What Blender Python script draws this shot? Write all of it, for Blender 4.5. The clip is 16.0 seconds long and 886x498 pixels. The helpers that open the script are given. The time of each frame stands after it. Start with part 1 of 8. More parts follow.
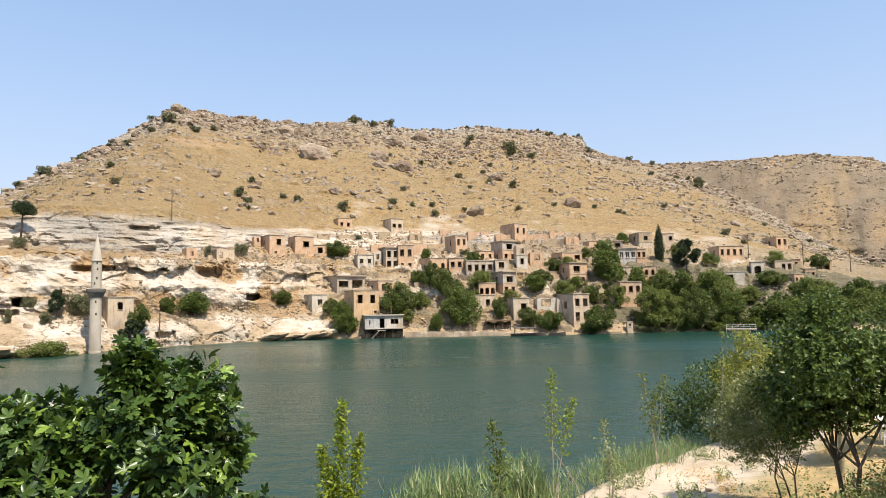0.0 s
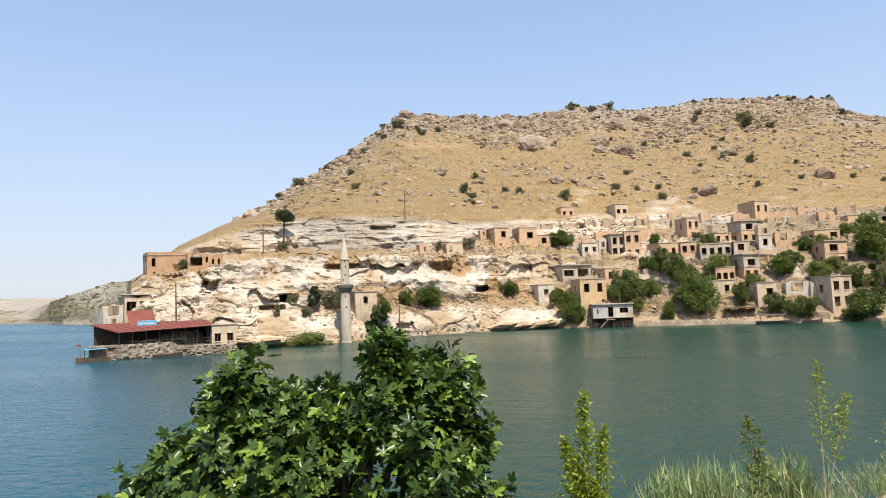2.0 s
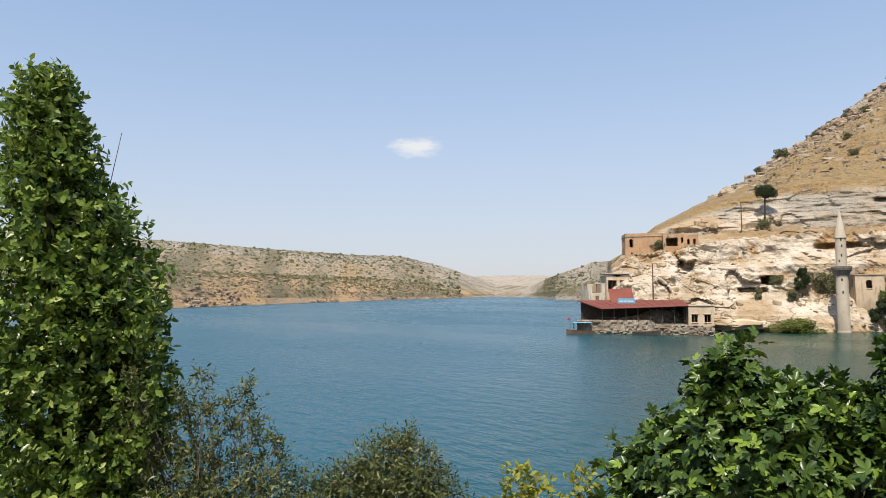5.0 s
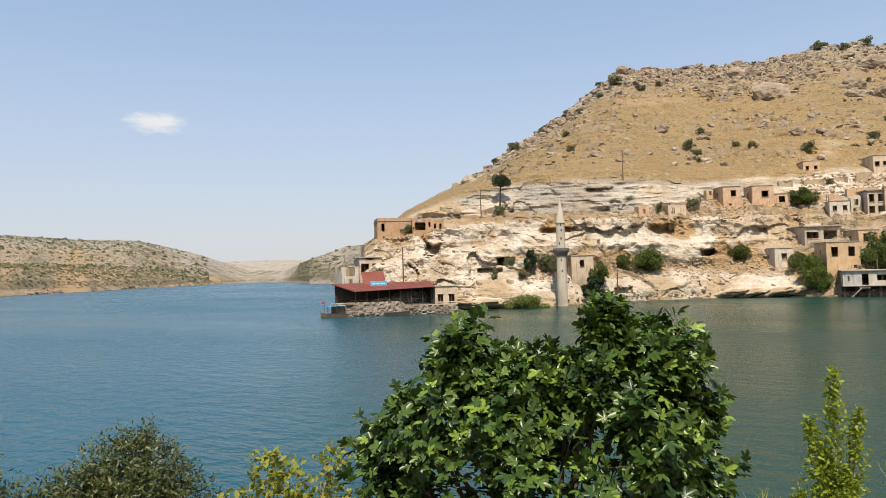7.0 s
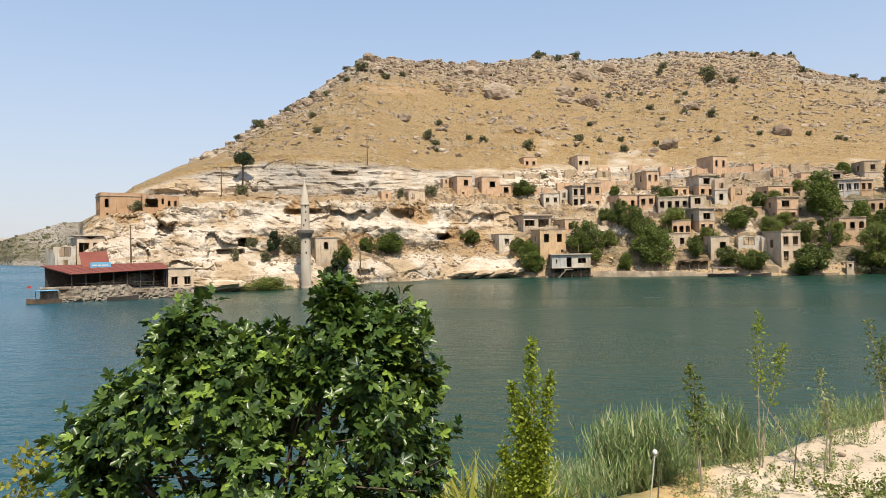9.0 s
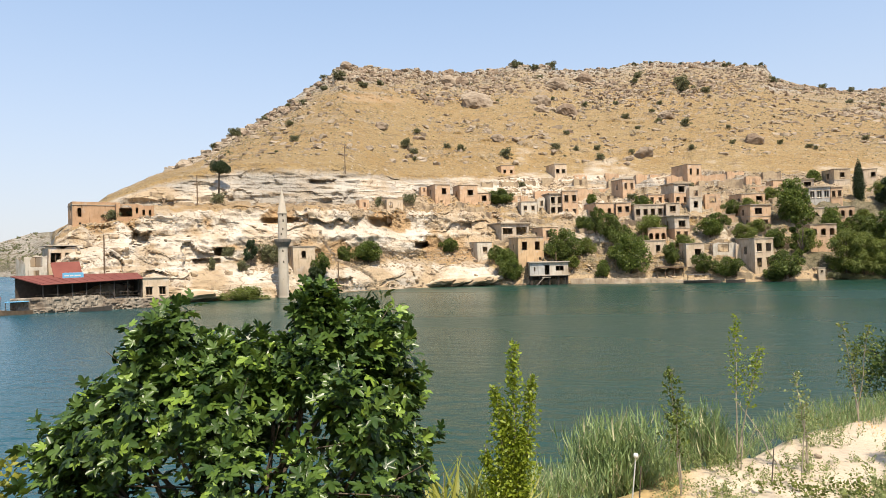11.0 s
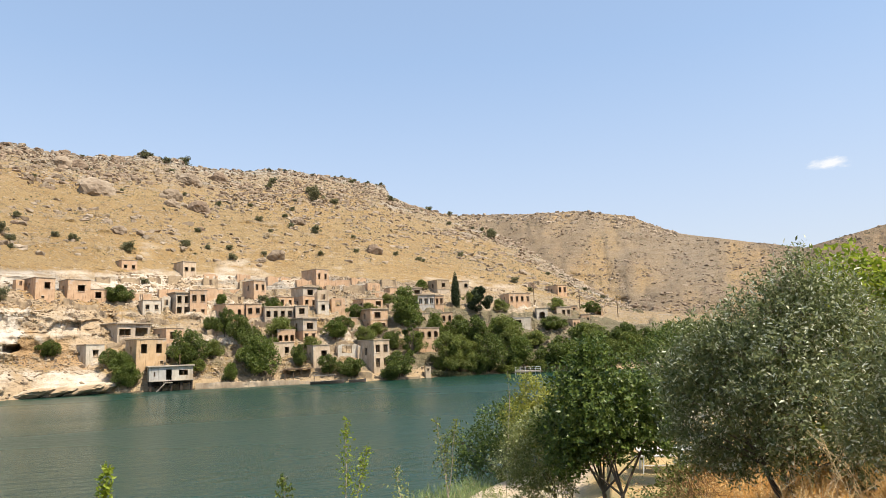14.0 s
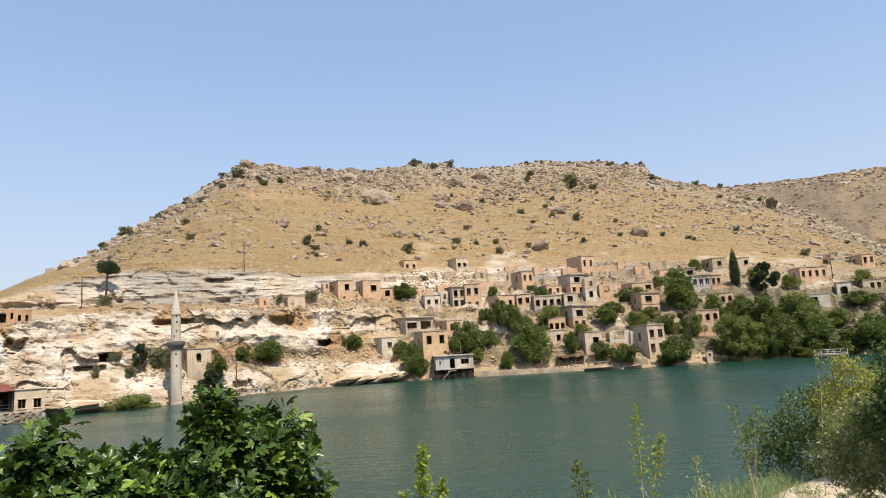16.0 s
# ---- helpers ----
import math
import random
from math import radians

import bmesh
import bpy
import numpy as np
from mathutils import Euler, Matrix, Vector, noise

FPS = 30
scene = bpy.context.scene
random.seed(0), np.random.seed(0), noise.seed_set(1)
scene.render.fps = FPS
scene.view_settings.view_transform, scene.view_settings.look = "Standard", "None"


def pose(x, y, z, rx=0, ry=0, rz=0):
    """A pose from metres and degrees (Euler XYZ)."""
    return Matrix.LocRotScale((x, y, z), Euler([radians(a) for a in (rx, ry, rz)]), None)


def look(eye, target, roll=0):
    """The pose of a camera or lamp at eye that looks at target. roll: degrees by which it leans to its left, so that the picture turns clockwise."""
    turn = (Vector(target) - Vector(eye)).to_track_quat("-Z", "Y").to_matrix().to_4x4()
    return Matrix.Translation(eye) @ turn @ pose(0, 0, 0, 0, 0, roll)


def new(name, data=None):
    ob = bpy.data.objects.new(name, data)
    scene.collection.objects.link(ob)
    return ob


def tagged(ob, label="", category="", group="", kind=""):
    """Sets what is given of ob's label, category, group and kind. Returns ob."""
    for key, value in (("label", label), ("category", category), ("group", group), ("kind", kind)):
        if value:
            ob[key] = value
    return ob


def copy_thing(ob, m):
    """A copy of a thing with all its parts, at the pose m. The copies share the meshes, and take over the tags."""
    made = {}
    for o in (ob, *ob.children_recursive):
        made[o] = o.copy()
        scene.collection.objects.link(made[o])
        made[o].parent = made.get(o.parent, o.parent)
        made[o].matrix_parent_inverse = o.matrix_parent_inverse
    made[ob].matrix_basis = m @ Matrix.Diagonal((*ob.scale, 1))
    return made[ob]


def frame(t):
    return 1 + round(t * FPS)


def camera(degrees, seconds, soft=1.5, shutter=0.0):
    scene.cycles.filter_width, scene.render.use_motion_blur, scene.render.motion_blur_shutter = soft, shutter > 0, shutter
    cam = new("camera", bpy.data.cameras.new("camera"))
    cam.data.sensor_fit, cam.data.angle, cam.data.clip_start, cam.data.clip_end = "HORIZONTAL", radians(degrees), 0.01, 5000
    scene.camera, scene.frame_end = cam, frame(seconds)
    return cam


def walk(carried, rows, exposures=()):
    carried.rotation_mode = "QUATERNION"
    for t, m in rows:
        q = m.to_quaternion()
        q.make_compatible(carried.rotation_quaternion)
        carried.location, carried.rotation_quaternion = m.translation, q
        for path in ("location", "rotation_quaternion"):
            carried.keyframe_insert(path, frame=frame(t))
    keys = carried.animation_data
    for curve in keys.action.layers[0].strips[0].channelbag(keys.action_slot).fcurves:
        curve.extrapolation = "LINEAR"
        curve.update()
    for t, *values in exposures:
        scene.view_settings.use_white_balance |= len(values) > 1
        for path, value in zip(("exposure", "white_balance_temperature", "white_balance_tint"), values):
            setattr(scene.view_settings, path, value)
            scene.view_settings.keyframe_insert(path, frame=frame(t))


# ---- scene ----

# ---- camera ----
cam = camera(66.20, 16.0, soft=0.3)
# seconds, place, heading (left positive), rise, roll
PATH = [
    (0, 0.109, -0.166, 6.517, -0.01, 4.87, -1.07),
    (0.5, 0.046, -0.128, 6.521, 2.80, 4.47, -1.02),
    (1, -0.013, -0.066, 6.496, 6.50, 4.55, -2.32),
    (1.5, -0.067, -0.025, 6.483, 12.56, 4.40, -2.99),
    (2, -0.079, 0.043, 6.504, 18.73, 4.55, -2.23),
    (2.5, -0.103, 0.138, 6.498, 26.38, 4.65, -2.49),
    (3, -0.139, 0.191, 6.498, 33.11, 4.87, -2.05),
    (3.5, -0.194, 0.136, 6.502, 37.38, 5.05, -2.31),
    (4, -0.234, 0.095, 6.508, 42.55, 4.79, -1.52),
    (4.2, -0.259, 0.077, 6.511, 46.13, 4.56, -0.67),
    (5.2, -0.210, 0.047, 6.516, 58.00, 3.75, -0.40),
    (6.3, -0.162, 0.018, 6.520, 50.48, 3.05, -0.84),
    (6.5, -0.157, 0.023, 6.515, 45.70, 2.72, -0.94),
    (7, -0.129, 0.068, 6.512, 36.87, 2.09, -1.64),
    (7.5, -0.095, 0.074, 6.494, 30.24, 0.88, -1.83),
    (8, -0.027, 0.074, 6.520, 26.40, 1.20, -0.89),
    (8.5, 0.028, 0.082, 6.506, 22.26, 0.90, -0.58),
    (9, 0.043, 0.079, 6.488, 15.67, 0.06, -1.14),
    (9.2, -0.002, 0.099, 6.500, 13.87, -0.24, -0.93),
    (9.7, -0.003, 0.097, 6.480, 11.90, -0.15, -0.95),
    (10.7, -0.005, 0.094, 6.444, 14.30, 0.55, -1.25),
    (11.3, -0.007, 0.091, 6.420, 12.14, 0.81, -1.37),
    (11.5, -0.003, 0.032, 6.461, 10.01, 0.23, -0.77),
    (12, 0.094, -0.032, 6.484, 2.25, 1.90, 0.03),
    (12.5, 0.190, -0.054, 6.497, -5.42, 3.01, -0.34),
    (13, 0.269, -0.120, 6.484, -12.69, 2.61, -0.27),
    (13.5, 0.318, -0.120, 6.524, -16.91, 3.08, -1.09),
    (14, 0.255, -0.139, 6.542, -16.75, 8.28, -2.10),
    (14.5, 0.249, -0.093, 6.502, -11.94, 8.53, -2.21),
    (15, 0.165, 0.001, 6.496, -7.41, 7.55, -2.26),
    (15.5, 0.073, 0.049, 6.493, -0.57, 7.56, -2.40),
    (16, -0.013, 0.085, 6.508, 5.35, 8.33, -3.57),
]
walk(cam, [(t, pose(x, y, z, 90 + rise, 0, heading) @ pose(0, 0, 0, 0, 0, roll)) for t, x, y, z, heading, rise, roll in PATH],
     exposures=[(0, 0.71, 6850, 10), (3, 0.64, 6900, 10), (4.2, 0.54, 6950, 10), (6.5, 0.47, 7250, 10), (9, 0.57, 7200, 10), (12, 0.76, 7200, 10), (14.2, 0.71, 7200, 10), (16, 0.58, 6900, 10)])

# ---- sky, sun ----
SUN_BEARING, SUN_RISE = -142.0, 60.0      # degrees, left positive from straight ahead
world = bpy.data.worlds.new("sky")
scene.world = world
world.use_nodes = True
wt = world.node_tree
sky = wt.nodes.new("ShaderNodeTexSky")
sky.sky_type = "NISHITA"
sky.sun_disc = False
sky.sun_elevation = radians(SUN_RISE)
sky.sun_rotation = radians(-SUN_BEARING)
sky.altitude = 400
sky.air_density, sky.dust_density, sky.ozone_density = 1.0, 0.9, 1.0
wt.nodes["Background"].inputs["Strength"].default_value = 0.136
hazy = wt.nodes.new("ShaderNodeMix")          # thin even summer haze over the clear sky
hazy.data_type = "RGBA"
tint = wt.nodes.new("ShaderNodeMix")
tint.data_type = "RGBA"
tint.inputs[6].default_value, tint.inputs[7].default_value = (1.95, 2.95, 4.75, 1), (3.0, 3.28, 3.95, 1)
wt.links.new(tint.outputs[2], hazy.inputs[7])
aim = wt.nodes.new("ShaderNodeTexCoord")
rise_of = wt.nodes.new("ShaderNodeSeparateXYZ")
wt.links.new(aim.outputs["Generated"], rise_of.inputs[0])
thick = wt.nodes.new("ShaderNodeMapRange")       # the haze thins out upwards
thick.interpolation_type = "SMOOTHSTEP"
thick.inputs[1].default_value, thick.inputs[2].default_value = -0.12, 0.5
thick.inputs[3].default_value, thick.inputs[4].default_value = 0.95, 0.45
wt.links.new(rise_of.outputs["Z"], thick.inputs[0])
wt.links.new(thick.outputs[0], hazy.inputs[0])
dry_air = wt.nodes.new("ShaderNodeMapRange")
dry_air.inputs[1].default_value, dry_air.inputs[2].default_value = 0.4, 0.02
wt.links.new(rise_of.outputs["Z"], dry_air.inputs[0])
wt.links.new(dry_air.outputs[0], tint.inputs[0])
wt.links.new(sky.outputs["Color"], hazy.inputs[6])
wt.links.new(hazy.outputs[2], wt.nodes["Background"].inputs["Color"])
sun_data = bpy.data.lights.new("sun", "SUN")
sun_data.energy, sun_data.angle, sun_data.color = 4.2, radians(0.5), (1.0, 0.94, 0.84)
sun = new("sun", sun_data)
sb, sr = radians(SUN_BEARING), radians(SUN_RISE)
sun.matrix_world = look((-math.sin(sb) * math.cos(sr) * 100, math.cos(sb) * math.cos(sr) * 100, math.sin(sr) * 100), (0, 0, 0))


# ---- materials ----
def shader(name):
    m = bpy.data.materials.new(name)
    m.use_nodes = True
    return m, m.node_tree, m.node_tree.nodes["Principled BSDF"]


def node(tree, kind, **inputs):
    n = tree.nodes.new(kind)
    for key, value in inputs.items():
        n.inputs[key.replace("_", " ")].default_value = value
    return n


def mix(tree, factor, a, b):
    n = tree.nodes.new("ShaderNodeMix")
    n.data_type = "RGBA"
    for slot, value in ((0, factor), (6, a), (7, b)):
        if isinstance(value, bpy.types.NodeSocket):
            tree.links.new(value, n.inputs[slot])
        else:
            n.inputs[slot].default_value = (*value, 1) if slot else value
    return n.outputs[2]


def ramp(tree, value, low, high):
    n = tree.nodes.new("ShaderNodeMapRange")
    tree.links.new(value, n.inputs[0])
    n.inputs[1].default_value, n.inputs[2].default_value = low, high
    return n.outputs[0]


def grain(tree, size, detail=6, space="Object", stretch=(1, 1, 1), rough=0.55):
    """Noise with features of about that many metres."""
    co = tree.nodes.new("ShaderNodeTexCoord")
    mp = tree.nodes.new("ShaderNodeMapping")
    mp.inputs["Scale"].default_value = [s / size for s in stretch]
    tree.links.new(co.outputs[space], mp.inputs[0])
    n = node(tree, "ShaderNodeTexNoise", Scale=1.0, Detail=detail, Roughness=rough)
    tree.links.new(mp.outputs[0], n.inputs["Vector"])
    return n.outputs[0]


def bump(tree, bsdf, height, depth, strength=1.0):
    n = node(tree, "ShaderNodeBump", Strength=strength, Distance=depth)
    tree.links.new(height, n.inputs["Height"])
    tree.links.new(n.outputs[0], bsdf.inputs["Normal"])


def surface(name, dark, light, size=1.0, fine=0.1, depth=0.01, rough=0.85, metal=0.0, stain=None, space="Object", stretch=(1, 1, 1), weathered=False):
    """A plain material with two scales of variation and fine relief."""
    m, t, b = shader(name)
    big, small = grain(t, size, 5, space, stretch), grain(t, fine, 4, space, stretch)
    colour = mix(t, ramp(t, big, 0.3, 0.7), dark, light)
    colour = mix(t, ramp(t, small, 0.62, 0.8), colour, [c * 0.72 for c in dark])
    if weathered:                                          # run-off streaks and paler patches of old plaster
        colour = mix(t, ramp(t, grain(t, 2.4, 6, space, rough=0.6), 0.55, 0.64), colour, [min(0.66, 0.5 * c + 0.27 * sum(light) / 1.5) for c in light])
        colour = mix(t, ramp(t, grain(t, 0.7, 6, space, (1.6, 1.6, 0.3), 0.65), 0.54, 0.70), colour, [c * 0.6 for c in dark])
    if stain:
        colour = mix(t, ramp(t, grain(t, size * 2.3, 7, space, (1, 1, 0.35)), 0.47, 0.61), colour, stain)
    t.links.new(colour, b.inputs["Base Color"])
    b.inputs["Roughness"].default_value, b.inputs["Metallic"].default_value = rough, metal
    b.inputs["Specular IOR Level"].default_value = 0.3
    bump(t, b, small, depth, 0.7)
    return m


def leafy(name, dark, light, back=0.35, rough=0.5, bright=None):
    """Leaves: each varies, and light passes through them."""
    m, t, b = shader(name)
    geo = t.nodes.new("ShaderNodeNewGeometry")
    info = t.nodes.new("ShaderNodeObjectInfo")
    add = t.nodes.new("ShaderNodeMath")
    add.operation = "ADD"
    t.links.new(geo.outputs["Random Per Island"], add.inputs[0])
    t.links.new(info.outputs["Random"], add.inputs[1])
    frac = t.nodes.new("ShaderNodeMath")
    frac.operation = "FRACT"
    t.links.new(add.outputs[0], frac.inputs[0])
    colour = mix(t, frac.outputs[0], dark, light)
    if bright:
        colour = mix(t, ramp(t, frac.outputs[0], 0.86, 0.9), colour, bright)
    t.links.new(colour, b.inputs["Base Color"])
    b.inputs["Roughness"].default_value = rough
    b.inputs["Specular IOR Level"].default_value = 0.35
    thin = t.nodes.new("ShaderNodeBsdfTranslucent")
    t.links.new(colour, thin.inputs[0])
    both = t.nodes.new("ShaderNodeMixShader")
    both.inputs[0].default_value = back
    t.links.new(b.outputs[0], both.inputs[1])
    t.links.new(thin.outputs[0], both.inputs[2])
    t.links.new(both.outputs[0], t.nodes["Material Output"].inputs[0])
    return m


def ground_material():
    """Dry grass, pale and grey limestone, sand, mixed by what covers the land."""
    m, t, b = shader("land")
    cover = t.nodes.new("ShaderNodeAttribute")
    cover.attribute_name = "cover"
    soil = t.nodes.new("ShaderNodeAttribute")
    soil.attribute_name = "soil"
    c = t.nodes.new("ShaderNodeSeparateColor")
    s = t.nodes.new("ShaderNodeSeparateColor")
    t.links.new(cover.outputs["Color"], c.inputs[0])
    t.links.new(soil.outputs["Color"], s.inputs[0])
    big, mid, small, tiny = grain(t, 40, 6), grain(t, 6, 7), grain(t, 1.3, 7, rough=0.65), grain(t, 0.25, 5)
    layers = grain(t, 3.0, 7, stretch=(0.25, 0.25, 2.6))
    speck, fleck = grain(t, 0.75, 4, rough=0.7), grain(t, 1.7, 5, rough=0.7)
    grass = mix(t, ramp(t, mid, 0.35, 0.65), (0.325, 0.21, 0.090), (0.37, 0.262, 0.135))
    grass = mix(t, ramp(t, big, 0.45, 0.62), grass, (0.345, 0.245, 0.123))
    grass = mix(t, ramp(t, small, 0.54, 0.64), grass, (0.30, 0.225, 0.135))
    grass = mix(t, ramp(t, speck, 0.54, 0.64), grass, (0.20, 0.145, 0.08))
    grass = mix(t, ramp(t, grain(t, 3.2, 6, rough=0.75, stretch=(0.6, 0.6, 1.6)), 0.55, 0.64), grass, (0.22, 0.155, 0.09))
    grass = mix(t, ramp(t, fleck, 0.59, 0.66), grass, (0.43, 0.355, 0.27))
    pale = mix(t, ramp(t, mid, 0.42, 0.68), (0.57, 0.505, 0.425), (0.45, 0.37, 0.28))
    pale = mix(t, ramp(t, layers, 0.54, 0.70), pale, (0.36, 0.275, 0.185))
    pale = mix(t, ramp(t, grain(t, 11, 6, rough=0.6), 0.48, 0.60), pale, (0.40, 0.30, 0.195))
    pale = mix(t, ramp(t, small, 0.57, 0.70), pale, (0.29, 0.215, 0.15))
    pale = mix(t, ramp(t, speck, 0.68, 0.8), pale, (0.34, 0.26, 0.18))
    grey = mix(t, ramp(t, layers, 0.35, 0.65), (0.405, 0.37, 0.32), (0.30, 0.262, 0.215))
    grey = mix(t, ramp(t, small, 0.56, 0.70), grey, (0.235, 0.193, 0.15))
    grey = mix(t, ramp(t, grain(t, 4.0, 6, stretch=(0.2, 0.2, 2.2)), 0.56, 0.60), grey, (0.20, 0.155, 0.11))
    grey = mix(t, ramp(t, speck, 0.62, 0.74), grey, (0.16, 0.125, 0.09))
    sand = mix(t, ramp(t, small, 0.35, 0.7), (0.55, 0.42, 0.28), (0.42, 0.295, 0.175))
    sand = mix(t, ramp(t, tiny, 0.6, 0.75), sand, (0.34, 0.245, 0.145))
    wet = mix(t, ramp(t, small, 0.4, 0.7), (0.155, 0.115, 0.077), (0.235, 0.175, 0.113))
    lush = mix(t, ramp(t, small, 0.4, 0.65), (0.15, 0.133, 0.083), (0.225, 0.186, 0.122))
    red = mix(t, ramp(t, mid, 0.4, 0.6), (0.43, 0.28, 0.15), (0.40, 0.285, 0.17))
    red = mix(t, ramp(t, speck, 0.56, 0.68), red, (0.25, 0.165, 0.095))

    # joints and cracks of the bedded rock
    where = t.nodes.new("ShaderNodeTexCoord")
    warp_ = t.nodes.new("ShaderNodeVectorMath")
    warp_.operation = "MULTIPLY_ADD"
    wob_ = node(t, "ShaderNodeTexNoise", Scale=0.35, Detail=4.0)
    t.links.new(where.outputs["Object"], wob_.inputs["Vector"])
    t.links.new(wob_.outputs["Color"], warp_.inputs[0])
    warp_.inputs[1].default_value = (5, 5, 2.4)
    t.links.new(where.outputs["Object"], warp_.inputs[2])
    flat_ = t.nodes.new("ShaderNodeMapping")
    flat_.inputs["Scale"].default_value = (0.13, 0.13, 0.5)
    t.links.new(warp_.outputs[0], flat_.inputs[0])
    joint = t.nodes.new("ShaderNodeTexVoronoi")
    joint.feature = "DISTANCE_TO_EDGE"
    joint.inputs["Scale"].default_value = 1.0
    t.links.new(flat_.outputs[0], joint.inputs["Vector"])
    open_joint = t.nodes.new("ShaderNodeMath")
    open_joint.operation = "MULTIPLY"
    t.links.new(ramp(t, joint.outputs["Distance"], 0.024, 0.003), open_joint.inputs[0])
    t.links.new(ramp(t, mid, 0.42, 0.56), open_joint.inputs[1])
    bare = t.nodes.new("ShaderNodeMath")                   # only where the rock lies bare
    bare.operation = "MULTIPLY"
    t.links.new(open_joint.outputs[0], bare.inputs[0])
    t.links.new(ramp(t, c.outputs[0], 0.14, 0.30), bare.inputs[1])
    grey = mix(t, bare.outputs[0], grey, (0.19, 0.148, 0.11))
    pale = mix(t, bare.outputs[0], pale, (0.24, 0.175, 0.12))

    def edge(value, noise_value, soft=0.25):
        n = t.nodes.new("ShaderNodeMath")
        n.operation = "ADD"
        t.links.new(value, n.inputs[0])
        t.links.new(noise_value, n.inputs[1])
        return ramp(t, n.outputs[0], 1.0 - soft, 1.0 + soft)
    colour = mix(t, edge(s.outputs[2], mid), grass, red)
    colour = mix(t, edge(c.outputs[1], small), colour, grey)
    colour = mix(t, edge(c.outputs[0], mid, 0.15), colour, pale)
    colour = mix(t, edge(s.outputs[1], grain(t, 9, 7, rough=0.75), 0.12), colour, lush)
    colour = mix(t, edge(s.outputs[0], small, 0.15), colour, sand)
    colour = mix(t, edge(c.outputs[2], small, 0.15), colour, wet)
    t.links.new(colour, b.inputs["Base Color"])
    b.inputs["Roughness"].default_value = 0.95
    b.inputs["Specular IOR Level"].default_value = 0.15
    n = t.nodes.new("ShaderNodeMath")
    n.operation = "ADD"
    t.links.new(small, n.inputs[0])
    t.links.new(layers, n.inputs[1])
    both = t.nodes.new("ShaderNodeMath")
    both.operation = "MULTIPLY_ADD"
    both.inputs[1].default_value = 1.0
    t.links.new(speck, both.inputs[0])
    t.links.new(n.outputs[0], both.inputs[2])
    bump(t, b, both.outputs[0], 1.0, 1.0)
    gentle = t.nodes.new("ShaderNodeMapRange")              # bare white rock is worn smooth
    gentle.inputs[3].default_value, gentle.inputs[4].default_value = 1.0, 0.5
    t.links.new(c.outputs[0], gentle.inputs[0])
    t.links.new(gentle.outputs[0], b.inputs["Normal"].links[0].from_node.inputs["Strength"])
    return m


def water_material():
    """Calm in the lee of the hill, ruffled by the wind on the open reach to the west."""
    m, t, b = shader("lake")
    b.inputs["IOR"].default_value = 1.33
    co = t.nodes.new("ShaderNodeTexCoord")
    side = t.nodes.new("ShaderNodeVectorMath")
    side.operation = "DOT_PRODUCT"
    side.inputs[1].default_value = (-0.766, -0.643, 0)
    t.links.new(co.outputs["Object"], side.inputs[0])
    wobble = t.nodes.new("ShaderNodeMath")
    wobble.operation = "MULTIPLY_ADD"
    wobble.inputs[1].default_value = 30
    t.links.new(grain(t, 45, 3), wobble.inputs[0])
    t.links.new(side.outputs["Value"], wobble.inputs[2])
    wind = ramp(t, wobble.outputs[0], 2, 34)
    # the bluer base to the west stands in for sky reflected off the ripples
    t.links.new(mix(t, wind, (0.011, 0.043, 0.031), (0.005, 0.070, 0.108)), b.inputs["Base Color"])
    big = grain(t, 1.1, 3, stretch=(0.6, 1.2, 1))
    small = grain(t, 0.3, 3, stretch=(0.7, 1.1, 1))
    n = t.nodes.new("ShaderNodeMath")
    n.operation = "MULTIPLY_ADD"
    n.inputs[1].default_value = 0.18
    t.links.new(small, n.inputs[0])
    t.links.new(big, n.inputs[2])
    relief = node(t, "ShaderNodeBump", Distance=0.25)
    force = t.nodes.new("ShaderNodeMapRange")
    force.inputs[3].default_value, force.inputs[4].default_value = 0.36, 1.0
    t.links.new(wind, force.inputs[0])
    t.links.new(force.outputs[0], relief.inputs["Strength"])
    t.links.new(n.outputs[0], relief.inputs["Height"])
    t.links.new(relief.outputs[0], b.inputs["Normal"])
    r = t.nodes.new("ShaderNodeMapRange")
    t.links.new(ramp(t, grain(t, 60, 3, stretch=(0.5, 1.6, 1)), 0.35, 0.65), r.inputs[0])
    r.inputs[3].default_value, r.inputs[4].default_value = 0.2, 0.32
    b.inputs["Specular IOR Level"].default_value = 0.28
    t.links.new(r.outputs[0], b.inputs["Roughness"])
    return m


